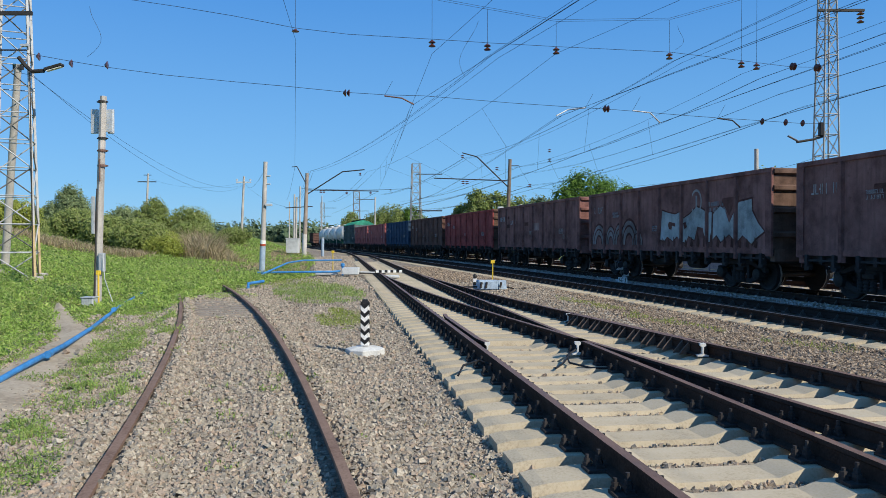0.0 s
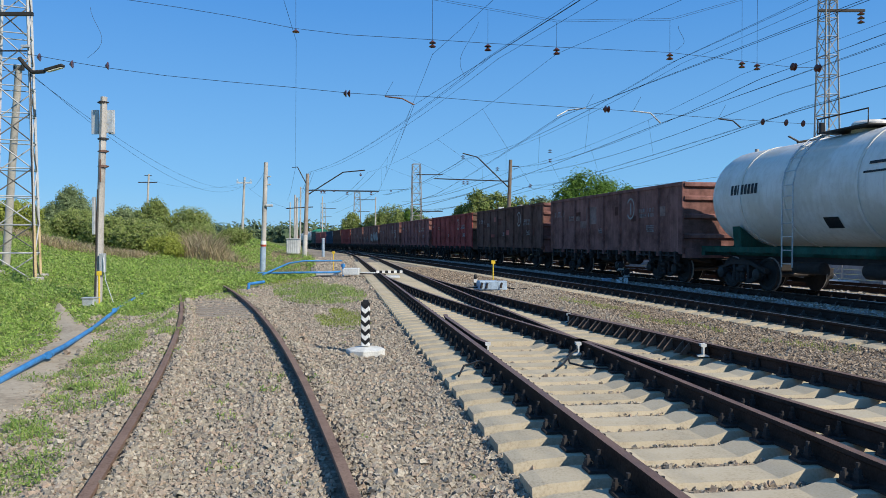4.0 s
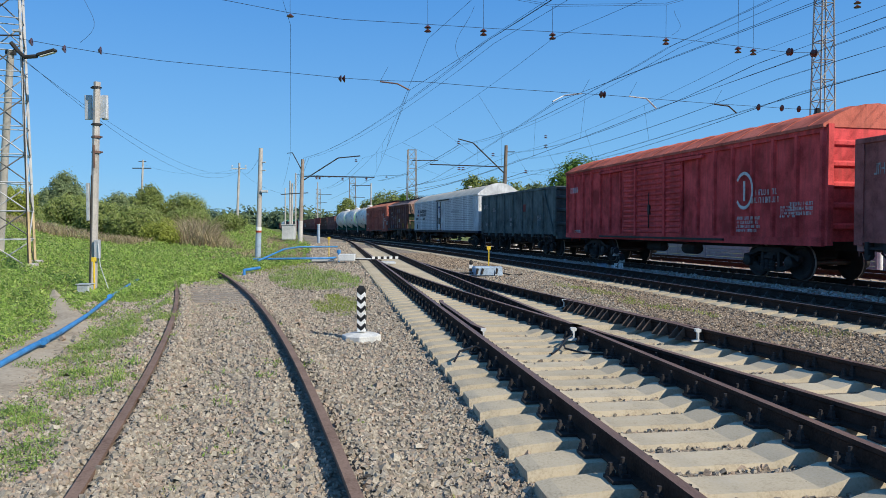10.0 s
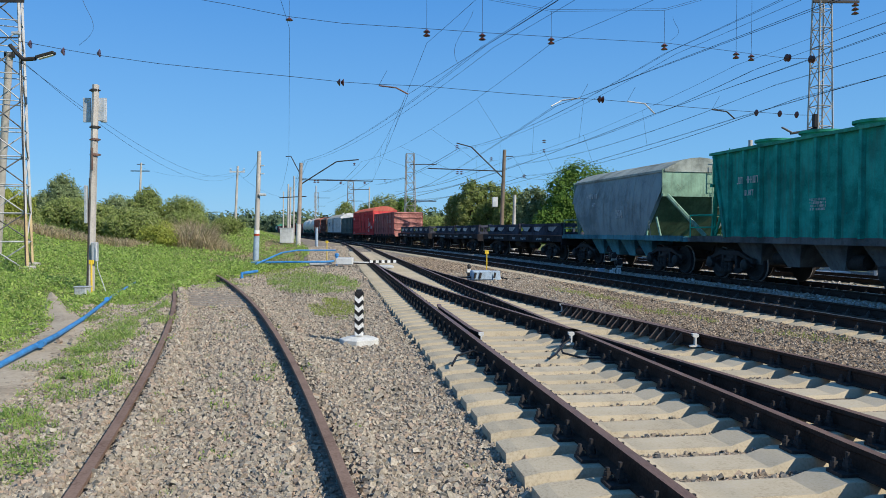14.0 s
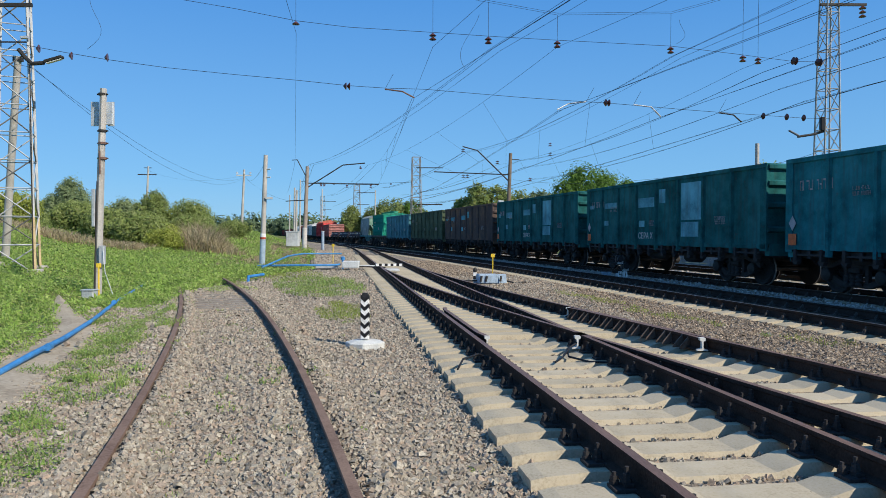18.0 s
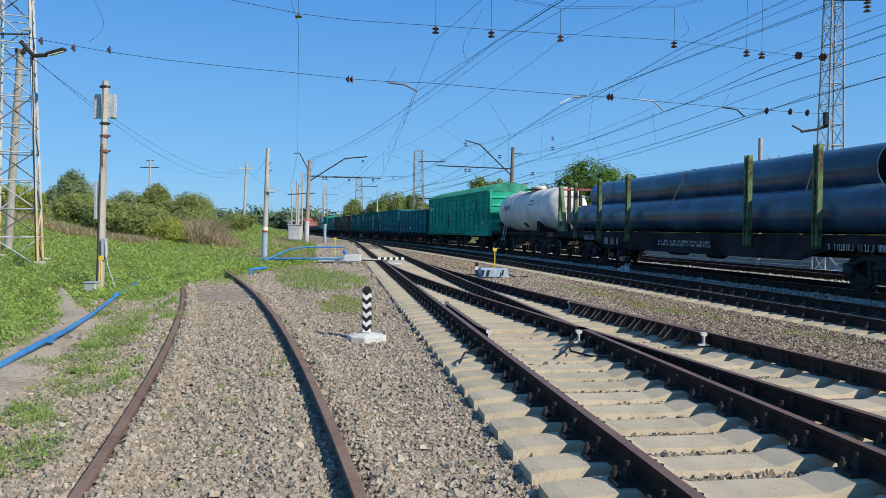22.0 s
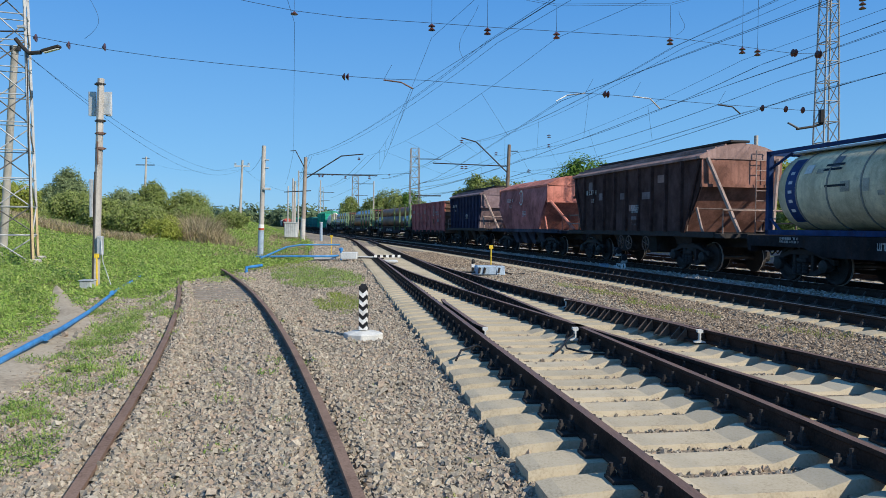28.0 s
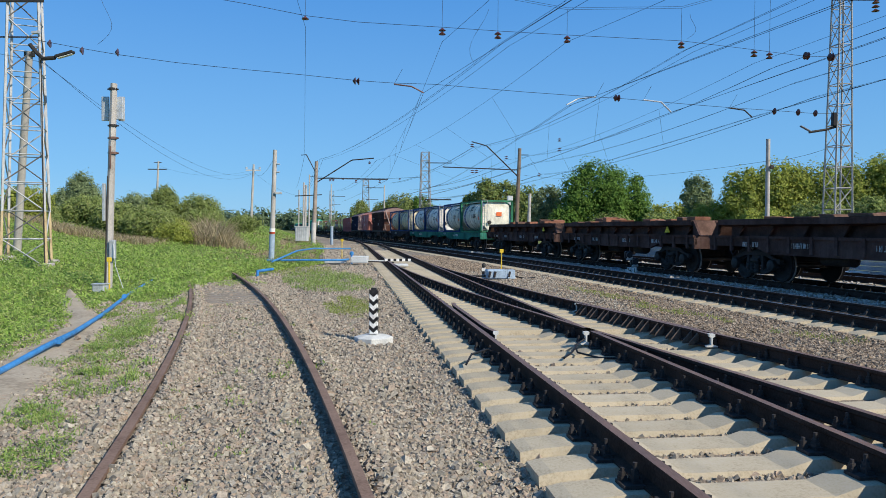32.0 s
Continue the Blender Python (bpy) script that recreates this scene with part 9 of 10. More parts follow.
def wire_path(a, b, sag, n=14):
    a, b = Vector(a), Vector(b)
    return [a.lerp(b, i / n) - Vector((0, 0, 4 * sag * (i / n) * (1 - i / n))) for i in range(n + 1)]


def wire(points, r=0.009, parent=None, mat=None, name="wire"):
    return part(name, Shape().tube(points, r, 5), mat or WIRE, parent)


def concrete_pole(name, label, base, top, r0=0.15, r1=0.10, sides=10, mat=None, category="pole"):
    t = thing(name, label, category, at=pose(*base))
    d = Vector(top) - Vector(base)
    part("shaft", Shape().tube([(0, 0, -0.3), tuple(d * 0.5), tuple(d)], r0, sides, r_end=r1), mat or POLE_CONCRETE, t, smooth=True)
    return t


# darker copy of the tower steel: shadow-side braces have their shade in the colour
SHADED_BRACE = material("shaded_tower_brace", (0.17, 0.16, 0.15), 0.7, grain=30, stain=2)
PALE_STEEL = material("pale_tower_steel", (0.46, 0.465, 0.47), 0.6, 0.0, grain=30, stain=2, dark=(0.33, 0.32, 0.30))
TOWER_PALE = material("weathered_grey_tower_steel", (0.42, 0.40, 0.37), 0.65, 0.1, grain=30, stain=2)
TOWER_DARK = material("weathered_tower_steel", (0.30, 0.28, 0.26), 0.65, 0.1, grain=30, stain=2)
RUST_STEEL = material("rust_tinted_steel", (0.50, 0.38, 0.22), 0.7, 0.0, grain=30, stain=3)
BROWN_CLAMP = material("brown_clamp", (0.17, 0.10, 0.08), 0.7)
LIGHT_GLASS = material("lamp_glass", (0.7, 0.72, 0.7), 0.2, bump=0)
SPAN_L, SPAN_R = (-14.3, 25.0), (15.9, 31.0)


def span(x):
    """The point of the cross-span's plane at a given x."""
    return SPAN_L[1] + (SPAN_R[1] - SPAN_L[1]) * (x - SPAN_L[0]) / (SPAN_R[0] - SPAN_L[0])


FADED_WASH = material("worn_whitewash", (0.55, 0.53, 0.50), 0.9, grain=30, stain=2, dark=(0.38, 0.35, 0.32))
FENCE_GREY = material("weathered_fence_grey", (0.34, 0.36, 0.38), 0.7, stain=2)
MAST_PALE = material("pale_brown_concrete", (0.34, 0.28, 0.235), 0.9, grain=30, stain=2, bump=0.2)
MAST_BROWN = material("brown_stained_concrete", (0.20, 0.155, 0.12), 0.9, grain=30, stain=2, bump=0.2)


def build_overhead():
    zl = ground_z(-14.6, 25.4)
    tl = thing("lattice_tower", "tall pale lattice steel tower on the meadow", "tower")
    foot = lattice(tl, "tower", 1.36, 0.70, 13.0, -14.58, 25.4, zl - 0.15, 22, PALE_STEEL, RUST_STEEL, 15, 0.052, 0.42, SHADED_BRACE)
    for k in range(4):
        fx, fy, _ = foot(k, 0)
        part("footing", Shape().box(-0.2, 0.2, -0.2, 0.2, -0.5, 0.12), POLE_CONCRETE, tl, bevel=0.03, at=pose(fx, fy, ground_z(fx, fy)))
    for z in (8.88, 11.3):
        part("crossarm", Shape().box(-16.2, -13.6, 24.7, 24.8, z, z + 0.12), DARK_STEEL, tl)
    part("bracket", Shape().box(-15.3, -13.9, 24.9, 24.95, 7.75, 7.79), DARK_STEEL, tl)
    part("cable_pipe", Shape().tube([(-13.72, 24.95, zl), (-13.8, 24.95, 7.2)], 0.02, 6), DARK_STEEL, tl, "dark cable running down the tower")
    strut = concrete_pole("leaning_pole", "leaning grey concrete strut behind the tower", (-17.05, 29.0, ground_z(-17.05, 29.0)), (-15.35, 27.0, 7.75), 0.15, 0.12)
    part("head_fitting", Shape().box(-0.16, 0.16, -0.08, 0.08, -0.1, 0.06), DARK_STEEL, strut, at=pose(1.7, -2.0, 7.7 - ground_z(-17.05, 29.0)))
    lamp = thing("floodlight", "long grey floodlight on a bent arm of the tower", "lamp")
    part("arm", Shape().tube([(-14.2, 25.0, 7.55), (-13.95, 25.0, 7.25), (-13.7, 24.9, 7.05), (-13.3, 24.9, 7.08)], 0.07, 8), DARK_STEEL, lamp)
    part("housing", Shape().prism([(-0.09, 0.0), (0.09, 0.0), (0.12, 0.10), (-0.12, 0.10)], "x", 0, 0.62), DARK_STEEL, lamp, at=pose(-13.25, 24.9, 7.06, 0, -16, 0), bevel=0.02)
    part("lens", Shape().box(0.05, 0.57, -0.07, 0.07, -0.02, 0.0), LIGHT_GLASS, lamp, at=pose(-13.25, 24.9, 7.06, 0, -16, 0))
    part("bracket", Shape().box(-14.1, -13.85, 24.9, 25.05, 7.9, 7.97), GALV, lamp, at=pose(0, 0, 0))

    tr = thing("lattice_tower", "tall lattice steel tower beyond the train", "tower")
    lattice(tr, "tower", 0.86, 0.46, 13.0, 16.0, 31.2, -0.3, 8, TOWER_PALE, None, 16, 0.04)
    part("crossarm", Shape().box(15.5, 17.4, 30.9, 31.0, 10.95, 11.05), DARK_STEEL, tr)
    part("footing", Shape().box(-0.9, 0.9, -0.9, 0.9, -0.4, 0.15), WHITE_PAINT, tr, "whitewashed tower foot", at=pose(16.0, 31.2, -0.3))
    sh = Shape()
    disc_insulator(sh, (17.25, 30.95, 10.95), 3, 0.15, 0.17)
    part("insulator", sh, PORCELAIN, tr, "string of dark brown disc insulators", smooth=True)
    lamp = thing("floodlight", "dark floodlight on a bent arm of the tower", "lamp")
    part("arm", Shape().tube([(15.75, 30.9, 5.80), (15.3, 30.9, 5.66), (14.62, 30.9, 5.55)], 0.05, 8), DARK_STEEL, lamp)
    part("ballast_box", Shape().box(15.52, 15.68, 30.75, 30.95, 5.8, 6.35), BLACK_PAINT, lamp, "upright dark lamp gear box", bevel=0.02)
    part("housing", Shape().prism([(-0.06, 0.0), (0.06, 0.0), (0.07, 0.06), (-0.07, 0.06)], "x", -0.5, 0), GREY_STRIPE, lamp, at=pose(14.68, 30.9, 5.55, 0, 28, 0), bevel=0.02)

    # cross-span wires between the towers
    upper = [(-14.4, 10.05), (-9.24, 9.56), (-7.38, 9.35), (-5.30, 9.05), (-3.46, 8.93), (-0.42, 8.92), (1.83, 8.90), (4.33, 8.9), (8.95, 8.93), (12.0, 8.75), (12.7, 8.70), (14.3, 8.6), (15.7, 8.65)]
    lower = [(-14.1, 7.72), (-12.63, 7.50), (-11.49, 7.35), (-9.64, 7.17), (-7.43, 7.04), (-5.53, 6.95), (-3.43, 6.82), (-2.16, 6.79), (-0.72, 6.81), (2.69, 6.67), (4.91, 6.61), (6.46, 6.58), (9.57, 6.45), (11.03, 6.40), (13.02, 6.35), (14.82, 6.30), (16.0, 6.33)]
    head = [(-14.4, 13.0), (-5.3, 11.0), (-0.42, 10.4), (1.66, 10.16), (4.33, 9.86), (8.95, 10.2), (12.05, 11.2), (12.72, 11.5), (15.8, 12.6)]

    def head_z(x):
        for (x0, z0), (x1, z1) in zip(head, head[1:]):
            if x0 <= x <= x1:
                return z0 + (z1 - z0) * (x - x0) / (x1 - x0)
        return 12.6
    t = thing("cross_span", "head-span wire carrying the hangers between the towers", "overhead wire")
    for dz in (0.0, 0.07):
        wire([(x, span(x), z + dz) for x, z in head], 0.006, t)
    for label, pts in (("upper cross-span wire between the towers", upper), ("lower cross-span wire between the towers", lower)):
        t = thing("cross_span", label, "overhead wire")
        wire([(x, span(x), z) for x, z in pts], 0.009, t)
        if pts is upper:
            for x, n in ((-5.30, 1), (-0.42, 2), (1.66, 2), (4.33, 2), (8.95, 2), (12.05, 2), (12.72, 2)):
                z = min(pts, key=lambda p: abs(p[0] - x))[1]
                sh = Shape()
                low = disc_insulator(sh, (x, span(x), z - 0.02), n, 0.135)
                part("insulator", sh, PORCELAIN, t, "dark brown disc insulator", smooth=True)
                wire([(x, span(x), head_z(x)), (x, span(x), z - 0.05)], 0.007, t, name="hanger")
            for x in (14.2, 15.3):
                sh = Shape()
                disc_insulator(sh, (x, span(x), 8.62), 2, 0.16, 0.12, (1, 0.2, 0))
                part("insulator", sh, PORCELAIN, t, "dark brown disc insulator", smooth=True)
        else:
            for x, n in ((-13.6, 1), (-12.6, 1), (-11.49, 1), (-3.55, 2), (6.30, 2), (13.0, 1), (14.05, 1), (14.82, 1)):
                z = sum(p[1] for p in sorted(pts, key=lambda p: abs(p[0] - x))[:2]) / 2
                sh = Shape()
                disc_insulator(sh, (x - 0.1, span(x), z), n, 0.14, 0.13, (1, 0.2, 0))
                part("insulator", sh, PORCELAIN, t, "dark brown disc insulator", smooth=True)
    # registration arms
    for x0, z0, x1, z1, mat in ((-2.16, 6.75, -1.09, 6.48, BROWN_CLAMP), (5.5, 6.6, 4.35, 6.25, GALV), (7.43, 6.56, 8.57, 6.13, GALV), (11.03, 6.38, 12.02, 6.05, DARK_STEEL)):
        t = thing("registration_arm", "bent steel arm holding the contact wire", "overhead fitting")
        part("tube", Shape().tube([(x0, span(x0), z0), ((x0 * 0.4 + x1 * 0.6), span(x0), z0 - 0.08), (x1, span(x1), z1)], 0.028, 6), mat, t)
        wire([(x0, span(x0), z0), (x0 + 0.3, span(x0), z0 + 0.55)], 0.006, t)
    # far masts that carry the same wires
    mast = concrete_pole("catenary_mast", "round concrete catenary mast with white painted foot", (-13.41, 72, -0.3), (-13.12, 72, 7.96), 0.23, 0.16, mat=MAST_PALE)
    part("painted_foot", Shape().tube([(0, 0, 0.0), (0.06, 0, 2.35)], 0.238, 12), FADED_WASH, mast, "worn whitewashed foot", smooth=True)
    o = Vector((-13.41, 72, -0.3))
    for a, b, r in (((-13.15, 72, 5.9), (-9.7, 72, 8.1), 0.06), ((-9.7, 72, 8.1), (-7.58, 72, 8.3), 0.06), ((-13.2, 72, 6.34), (-6.22, 72, 6.24), 0.05), ((-13.2, 72, 6.9), (-14.1, 72, 8.6), 0.05), ((-14.1, 72, 8.6), (-14.6, 72, 8.55), 0.04), ((-15.2, 72, 4.6), (-12.6, 72, 4.75), 0.05)):
        part("bracket", Shape().tube([tuple(Vector(a) - o), tuple(Vector(b) - o)], r, 6), DARK_STEEL, mast)
    for x, z in ((-8.0, 8.0), (-11.8, 6.32), (-11.5, 6.32), (-9.3, 6.2), (-7.0, 6.2)):
        sh = Shape()
        disc_insulator(sh, Vector((x, 72, z)) - o, 2, 0.14)
        part("insulator", sh, PORCELAIN, mast, smooth=True)
    mb = concrete_pole("catenary_mast", "brown concrete catenary mast behind the train", (6.40, 75, -0.3), (6.72, 75, 9.65), 0.22, 0.17, mat=MAST_BROWN)
    o = Vector((6.40, 75, -0.3))
    for a, b, r in (((6.5, 75, 6.9), (3.4, 75, 9.9), 0.07), ((3.4, 75, 9.9), (1.9, 75, 10.3), 0.06), ((6.5, 75, 7.5), (-0.93, 75, 7.75), 0.06), ((6.6, 75, 9.0), (7.6, 75, 9.0), 0.05)):
        part("bracket", Shape().tube([tuple(Vector(a) - o), tuple(Vector(b) - o)], r, 6), DARK_STEEL, mb)
    for x, z in ((1.95, 10.1), (5.4, 8.9), (2.4, 7.5), (2.0, 7.5), (8.7, 7.2), (10.68, 10.7), (10.68, 9.75)):
        sh = Shape()
        disc_insulator(sh, Vector((x, 75, z)) - o, 2, 0.2, 0.2)
        part("insulator", sh, PORCELAIN, mb, smooth=True)
    part("service_box", Shape().box(-0.9, -0.35, -0.3, 0.3, 4.2, 5.2), GREY_CABINET, mb, bevel=0.04)
    for x, y, h, w in ((-4.75, 130, 15.2, 1.9), (-20.85, 180, 13.6, 1.9), (-42, 260, 15, 2.0)):
        t = thing("lattice_tower", "distant lattice tower of the overhead line", "tower")
        lattice(t, "tower", w, w * 0.7, h, x, y, -0.3, 10, TOWER_DARK, None, 8, 0.07)
        part("crossarm", Shape().box(x, x + 4.6, y - 0.05, y + 0.05, h - 2.2, h - 2.05), DARK_STEEL, t)
        part("crossarm", Shape().box(x, x + 4.6, y - 0.05, y + 0.05, h - 8.6, h - 8.4) if y < 150 else Shape().box(x, x + 3, y - 0.05, y + 0.05, h - 5, h - 4.9), DARK_STEEL, t)
    for y, x0, x1, z in ((130, -25, -5.2, 10.6),):
        t = thing("cross_span", "distant cross-span wire over the tracks", "overhead wire")
        wire(wire_path((x0, y, z), (x1, y, z), 0.3), 0.03, t)
        for k in (0.3, 0.5, 0.55, 0.8):
            sh = Shape()
            disc_insulator(sh, (x0 + (x1 - x0) * k, y, z - 0.2), 2, 0.2, 0.2)
            part("insulator", sh, PORCELAIN, t, smooth=True)
    for x, y, z0, z1, lab in ((-25.0, 130, -0.3, 10.9, "distant brown mast"), (-13.75, 150, -0.3, 10.3, "pale distant concrete post"), (-19.73, 100, 0.5, 7.3, "pale distant concrete post"), (6.12, 60, -0.3, 4.4, "thin pale concrete post behind the train"), (-22.4, 112, 0, 8.4, "distant brown mast"), (-33.0, 160, 0, 9.8, "distant brown mast"), (-40.0, 200, 0, 10.5, "distant brown mast"), (-28.5, 175, 0, 12.0, "distant thin mast")):
        concrete_pole("post", lab + " beside the railway", (x, y, z0), (x + 0.1, y, z1), 0.16, 0.12)
    # long wires over the tracks: contact and carrier, from behind the camera to the far masts
    near = -14.0
    lines = [  # at the cross-span (x, z), at the far mast (x, y, z), how many side by side, drift per metre towards the camera
        ("contact", -1.09, 6.48, -6.3, 72, 6.2, 1, 0.33), ("carrier", -0.42, 8.38, -6.5, 72, 8.2, 1, 0.275),
        ("contact", 4.35, 6.18, -1.0, 74, 6.0, 2, 0.28), ("carrier", 1.60, 8.34, -13.0, 72, 8.1, 3, 0.29), ("carrier", 4.33, 8.64, -7.5, 74, 8.3, 1, 0.39),
        ("contact", 8.57, 6.11, 2.2, 75, 6.1, 2, 0.28), ("carrier", 8.95, 8.50, 1.95, 75, 9.7, 3, 0.35), ("contact", 12.02, 6.04, 6.9, 75, 6.1, 2, 0.38),
        ("carrier", 12.07, 8.21, 5.4, 75, 8.5, 1, 0.49), ("carrier", 12.75, 8.01, 7.6, 75, 8.9, 2, 0.57), ("feeder", -5.29, 8.62, -14.3, 72, 8.5, 1, 0.12), ("feeder", 14.6, 6.9, 8.7, 75, 7.0, 2, 0.45), ("feeder", 13.6, 7.4, 8.0, 75, 8.2, 2, 0.45)]
    t = thing("overhead_wires", "dark catenary wires sweeping over the tracks", "overhead wire")
    for kind, x, z, fx, fy, fz, n, drift in lines:
        y = span(x)
        if x > 8:
            drift = 1.1 * (x - fx) / (fy - y)
        for k in range(n):
            dx, dz = 0.24 * k, (0.10 if k % 2 else 0)
            back = x + drift * (y - near)
            sag = 0.7 if kind == "carrier" else (0.12 if kind == "contact" else 0.6)
            wire(wire_path((x + dx, y, z + dz), (fx + dx, fy, fz + dz), sag), 0.0068, t)
            wire(wire_path((back + dx * 3, near, z + dz + 0.2), (x + dx, y, z + dz), sag * 0.4), 0.0062, t)
            wire(wire_path((fx + dx, fy, fz + dz), (fx - 13 + dx, fy + 58, fz + dz), sag), 0.012, t)
    # droppers between carrier and contact wires
    for (x0, z0, f0), (x1, z1, f1) in (((-0.42, 8.38, (-6.5, 72, 8.2)), (-1.09, 6.48, (-6.3, 72, 6.2))), ((4.33, 8.64, (-7.5, 74, 8.3)), (4.35, 6.18, (-1.0, 74, 6.0))), ((8.95, 8.5, (1.95, 75, 9.7)), (8.57, 6.11, (2.2, 75, 6.1))), ((12.07, 8.21, (5.4, 75, 8.5)), (12.02, 6.04, (6.9, 75, 6.1)))):
        a, b = wire_path((x0, span(x0), z0), f0, 0.7, 10), wire_path((x1, span(x1), z1), f1, 0.12, 10)
        for k in (2, 4, 6, 8):
            wire([a[k], b[k]], 0.006, t, name="dropper")
    # slack jumpers between the wires
    for x0, z0, x1, z1, out in ((1.3, 9.6, 0.8, 7.55, -0.35), (9.2, 9.9, 9.1, 8.95, 0.3), (-11.9, 9.3, -12.0, 7.6, 0.45)):
        pts = [(x0 + (x1 - x0) * k / 10 + out * math.sin(math.pi * (k / 10) ** 1.6), span(x0) - 0.3, z0 + (z1 - z0) * k / 10) for k in range(11)]
        wire(pts, 0.006, t, name="jumper")
    # local line on the meadow
    p3 = concrete_pole("utility_pole", "grey concrete pole on the grassy mound", (-24.36, 90, 1.2), (-24.0, 90, 9.17), 0.17, 0.12)
    part("crossarm", Shape().box(-0.6, 1.2, -0.06, 0.06, 7.2, 7.35), GREY_CABINET, p3)
    for k in (-0.5, 0.35, 1.1):
        sh = Shape()
        disc_insulator(sh, (k, 0, 7.7), 2, 0.16, 0.15)
        part("insulator", sh, GREY_CABINET, p3, smooth=True)
    p4 = concrete_pole("utility_pole", "grey wooden pole with a crossarm behind the bushes", (-47.9, 120, 1.5), (-47.4, 120, 12.2), 0.2, 0.14)
    part("crossarm", Shape().box(-1.2, 1.8, -0.06, 0.06, 9.3, 9.45), DARK_STEEL, p4)
    part("crossarm", Shape().box(-0.2, 1.0, -0.06, 0.06, 10.4, 10.5), DARK_STEEL, p4)
    t = thing("service_wires", "thin wires from the tower to the meadow poles", "overhead wire")
    for a, b, sag in (((-13.9, 25.2, 7.0), (-24.0, 90, 8.2), 1.6), ((-13.9, 25.2, 7.05), (-23.4, 90, 8.6), 2.4), ((-24.3, 90, 8.4), (-47.4, 120, 11.5), 1.0), ((-24, 90, 8.6), (-8.95, 37.3, 4.9), 0.8), ((-30, -10, 9.0), (-13.9, 25.2, 7.0), 0.8), ((-24.0, 90, 8.3), (-15.2, 72, 4.7), 0.4)):
        wire(wire_path(a, b, sag, 20), 0.007, t)
    # pole with boxes beside the path
    p1 = concrete_pole("utility_pole", "concrete pole with pale panels, brown clamps and a cable duct", (-9.24, 19.9, -0.3), (-9.05, 19.9, 5.27), 0.105, 0.085, 6)
    part("panel", Shape().box(0.24, 0.40, 0.14, 0.20, 4.60, 5.25), GALV, p1, "pale flat antenna panel", bevel=0.01, at=pose(0, 0, 0))
    part("panel", Shape().box(-0.22, -0.02, 0.14, 0.20, 4.60, 5.25), GALV, p1, "pale flat antenna panel", bevel=0.01)
    part("panel", Shape().box(0.18, 0.42, 0.02, 0.06, 4.62, 5.22), GALV, p1, "pale flat antenna panel", bevel=0.01)
    for z, m in ((4.45, DARK_STEEL), (4.12, BROWN_CLAMP), (3.72, BROWN_CLAMP), (5.42, DARK_STEEL)):
        part("clamp", Shape().tube([(0.02, 0, z), (0.31, 0, z)], 0.022, 6).tube([(0.16, 0, z - 0.03), (0.16, 0, z + 0.03)], 0.108, 10), m, p1)
    part("rust_streak", Shape().box(0.11, 0.15, -0.105, -0.095, 3.3, 3.9), BROWN_CLAMP, p1, "rust streak under a clamp")
    part("cable_duct", Shape().tube([(-0.03, -0.11, 0.0), (0.06, -0.11, 3.1)], 0.018, 8), DARK_STEEL, p1)
    part("junction_box", Shape().box(-0.08, 0.0, -0.14, -0.05, 1.9, 2.9), GALV, p1, bevel=0.01)
    part("junction_box", Shape().box(0.12, 0.27, -0.18, -0.06, 0.9, 1.4), GALV, p1, "small grey box with cable", bevel=0.015)
    part("guy_rod", Shape().tube([(0.25, -0.2, 1.3), (0.35, -0.3, 0.7), (0.7, -0.6, 0.1)], 0.011, 6), GALV, p1)
    bx = thing("equipment_box", "low grey metal box at the pole's foot", "box", at=pose(-8.98, 19.0, ground_z(-8.98, 19.0) - 0.08))
    part("case", Shape().box(-0.18, 0.12, -0.15, 0.15, 0, 0.28), GALV, bx, bevel=0.02)
    part("lid", Shape().box(-0.2, 0.14, -0.17, 0.17, 0.28, 0.31), GALV, bx, bevel=0.01)

    def marker(x, y, h, lab, w=0.08):
        m = thing("marker_post", lab, "marker", at=pose(x, y, land(x, y)))
        part("post", Shape().tube([(0, 0, 0), (0, 0, h)], 0.025, 8), YELLOW, m)
        part("plate", Shape().box(-w, w, -0.02, 0.02, h - 0.08, h - 0.08 + 1.8 * w), YELLOW, m, bevel=0.01)
    marker(-8.92, 19.3, 0.85, "thin yellow marker post beside the pole", 0.065)
    marker(2.03, 30.5, 0.86, "thin yellow marker post with a square plate")
    marker(-6.2, 42.0, 1.1, "thin yellow marker post with a square plate")
    p2 = concrete_pole("utility_pole", "concrete pole with pale blue painted foot and red ring", (-9.04, 37.2, -0.35), (-8.85, 37.2, 5.36), 0.135, 0.1)
    part("painted_foot", Shape().tube([(0, 0, 0.0), (0.05, 0, 1.5)], 0.143, 12), BLUE_PALE, p2, "pale blue painted foot", smooth=True)
    part("painted_ring", Shape().tube([(0.05, 0, 1.52), (0.052, 0, 1.62)], 0.143, 12), HAZARD_RED, p2, "faded red ring", smooth=True)
    part("painted_ring", Shape().tube([(0.055, 0, 1.62), (0.06, 0, 1.80)], 0.141, 12), WHITE_PAINT, p2, smooth=True)
    for z in (4.6, 5.0):
        part("clamp", Shape().tube([(0.15, 0, z), (0.45, -0.1, z)], 0.035, 6), GREY_CABINET, p2)
    part("street_lamp", Shape().box(0.2, 0.55, -0.2, -0.05, 3.5, 3.62), GREY_CABINET, p2, bevel=0.02)
    rp = concrete_pole("utility_pole", "grey concrete pole among the trees", (15.13, 36, -0.3), (15.1, 36, 5.9), 0.115, 0.095, mat=POLE_CONCRETE)
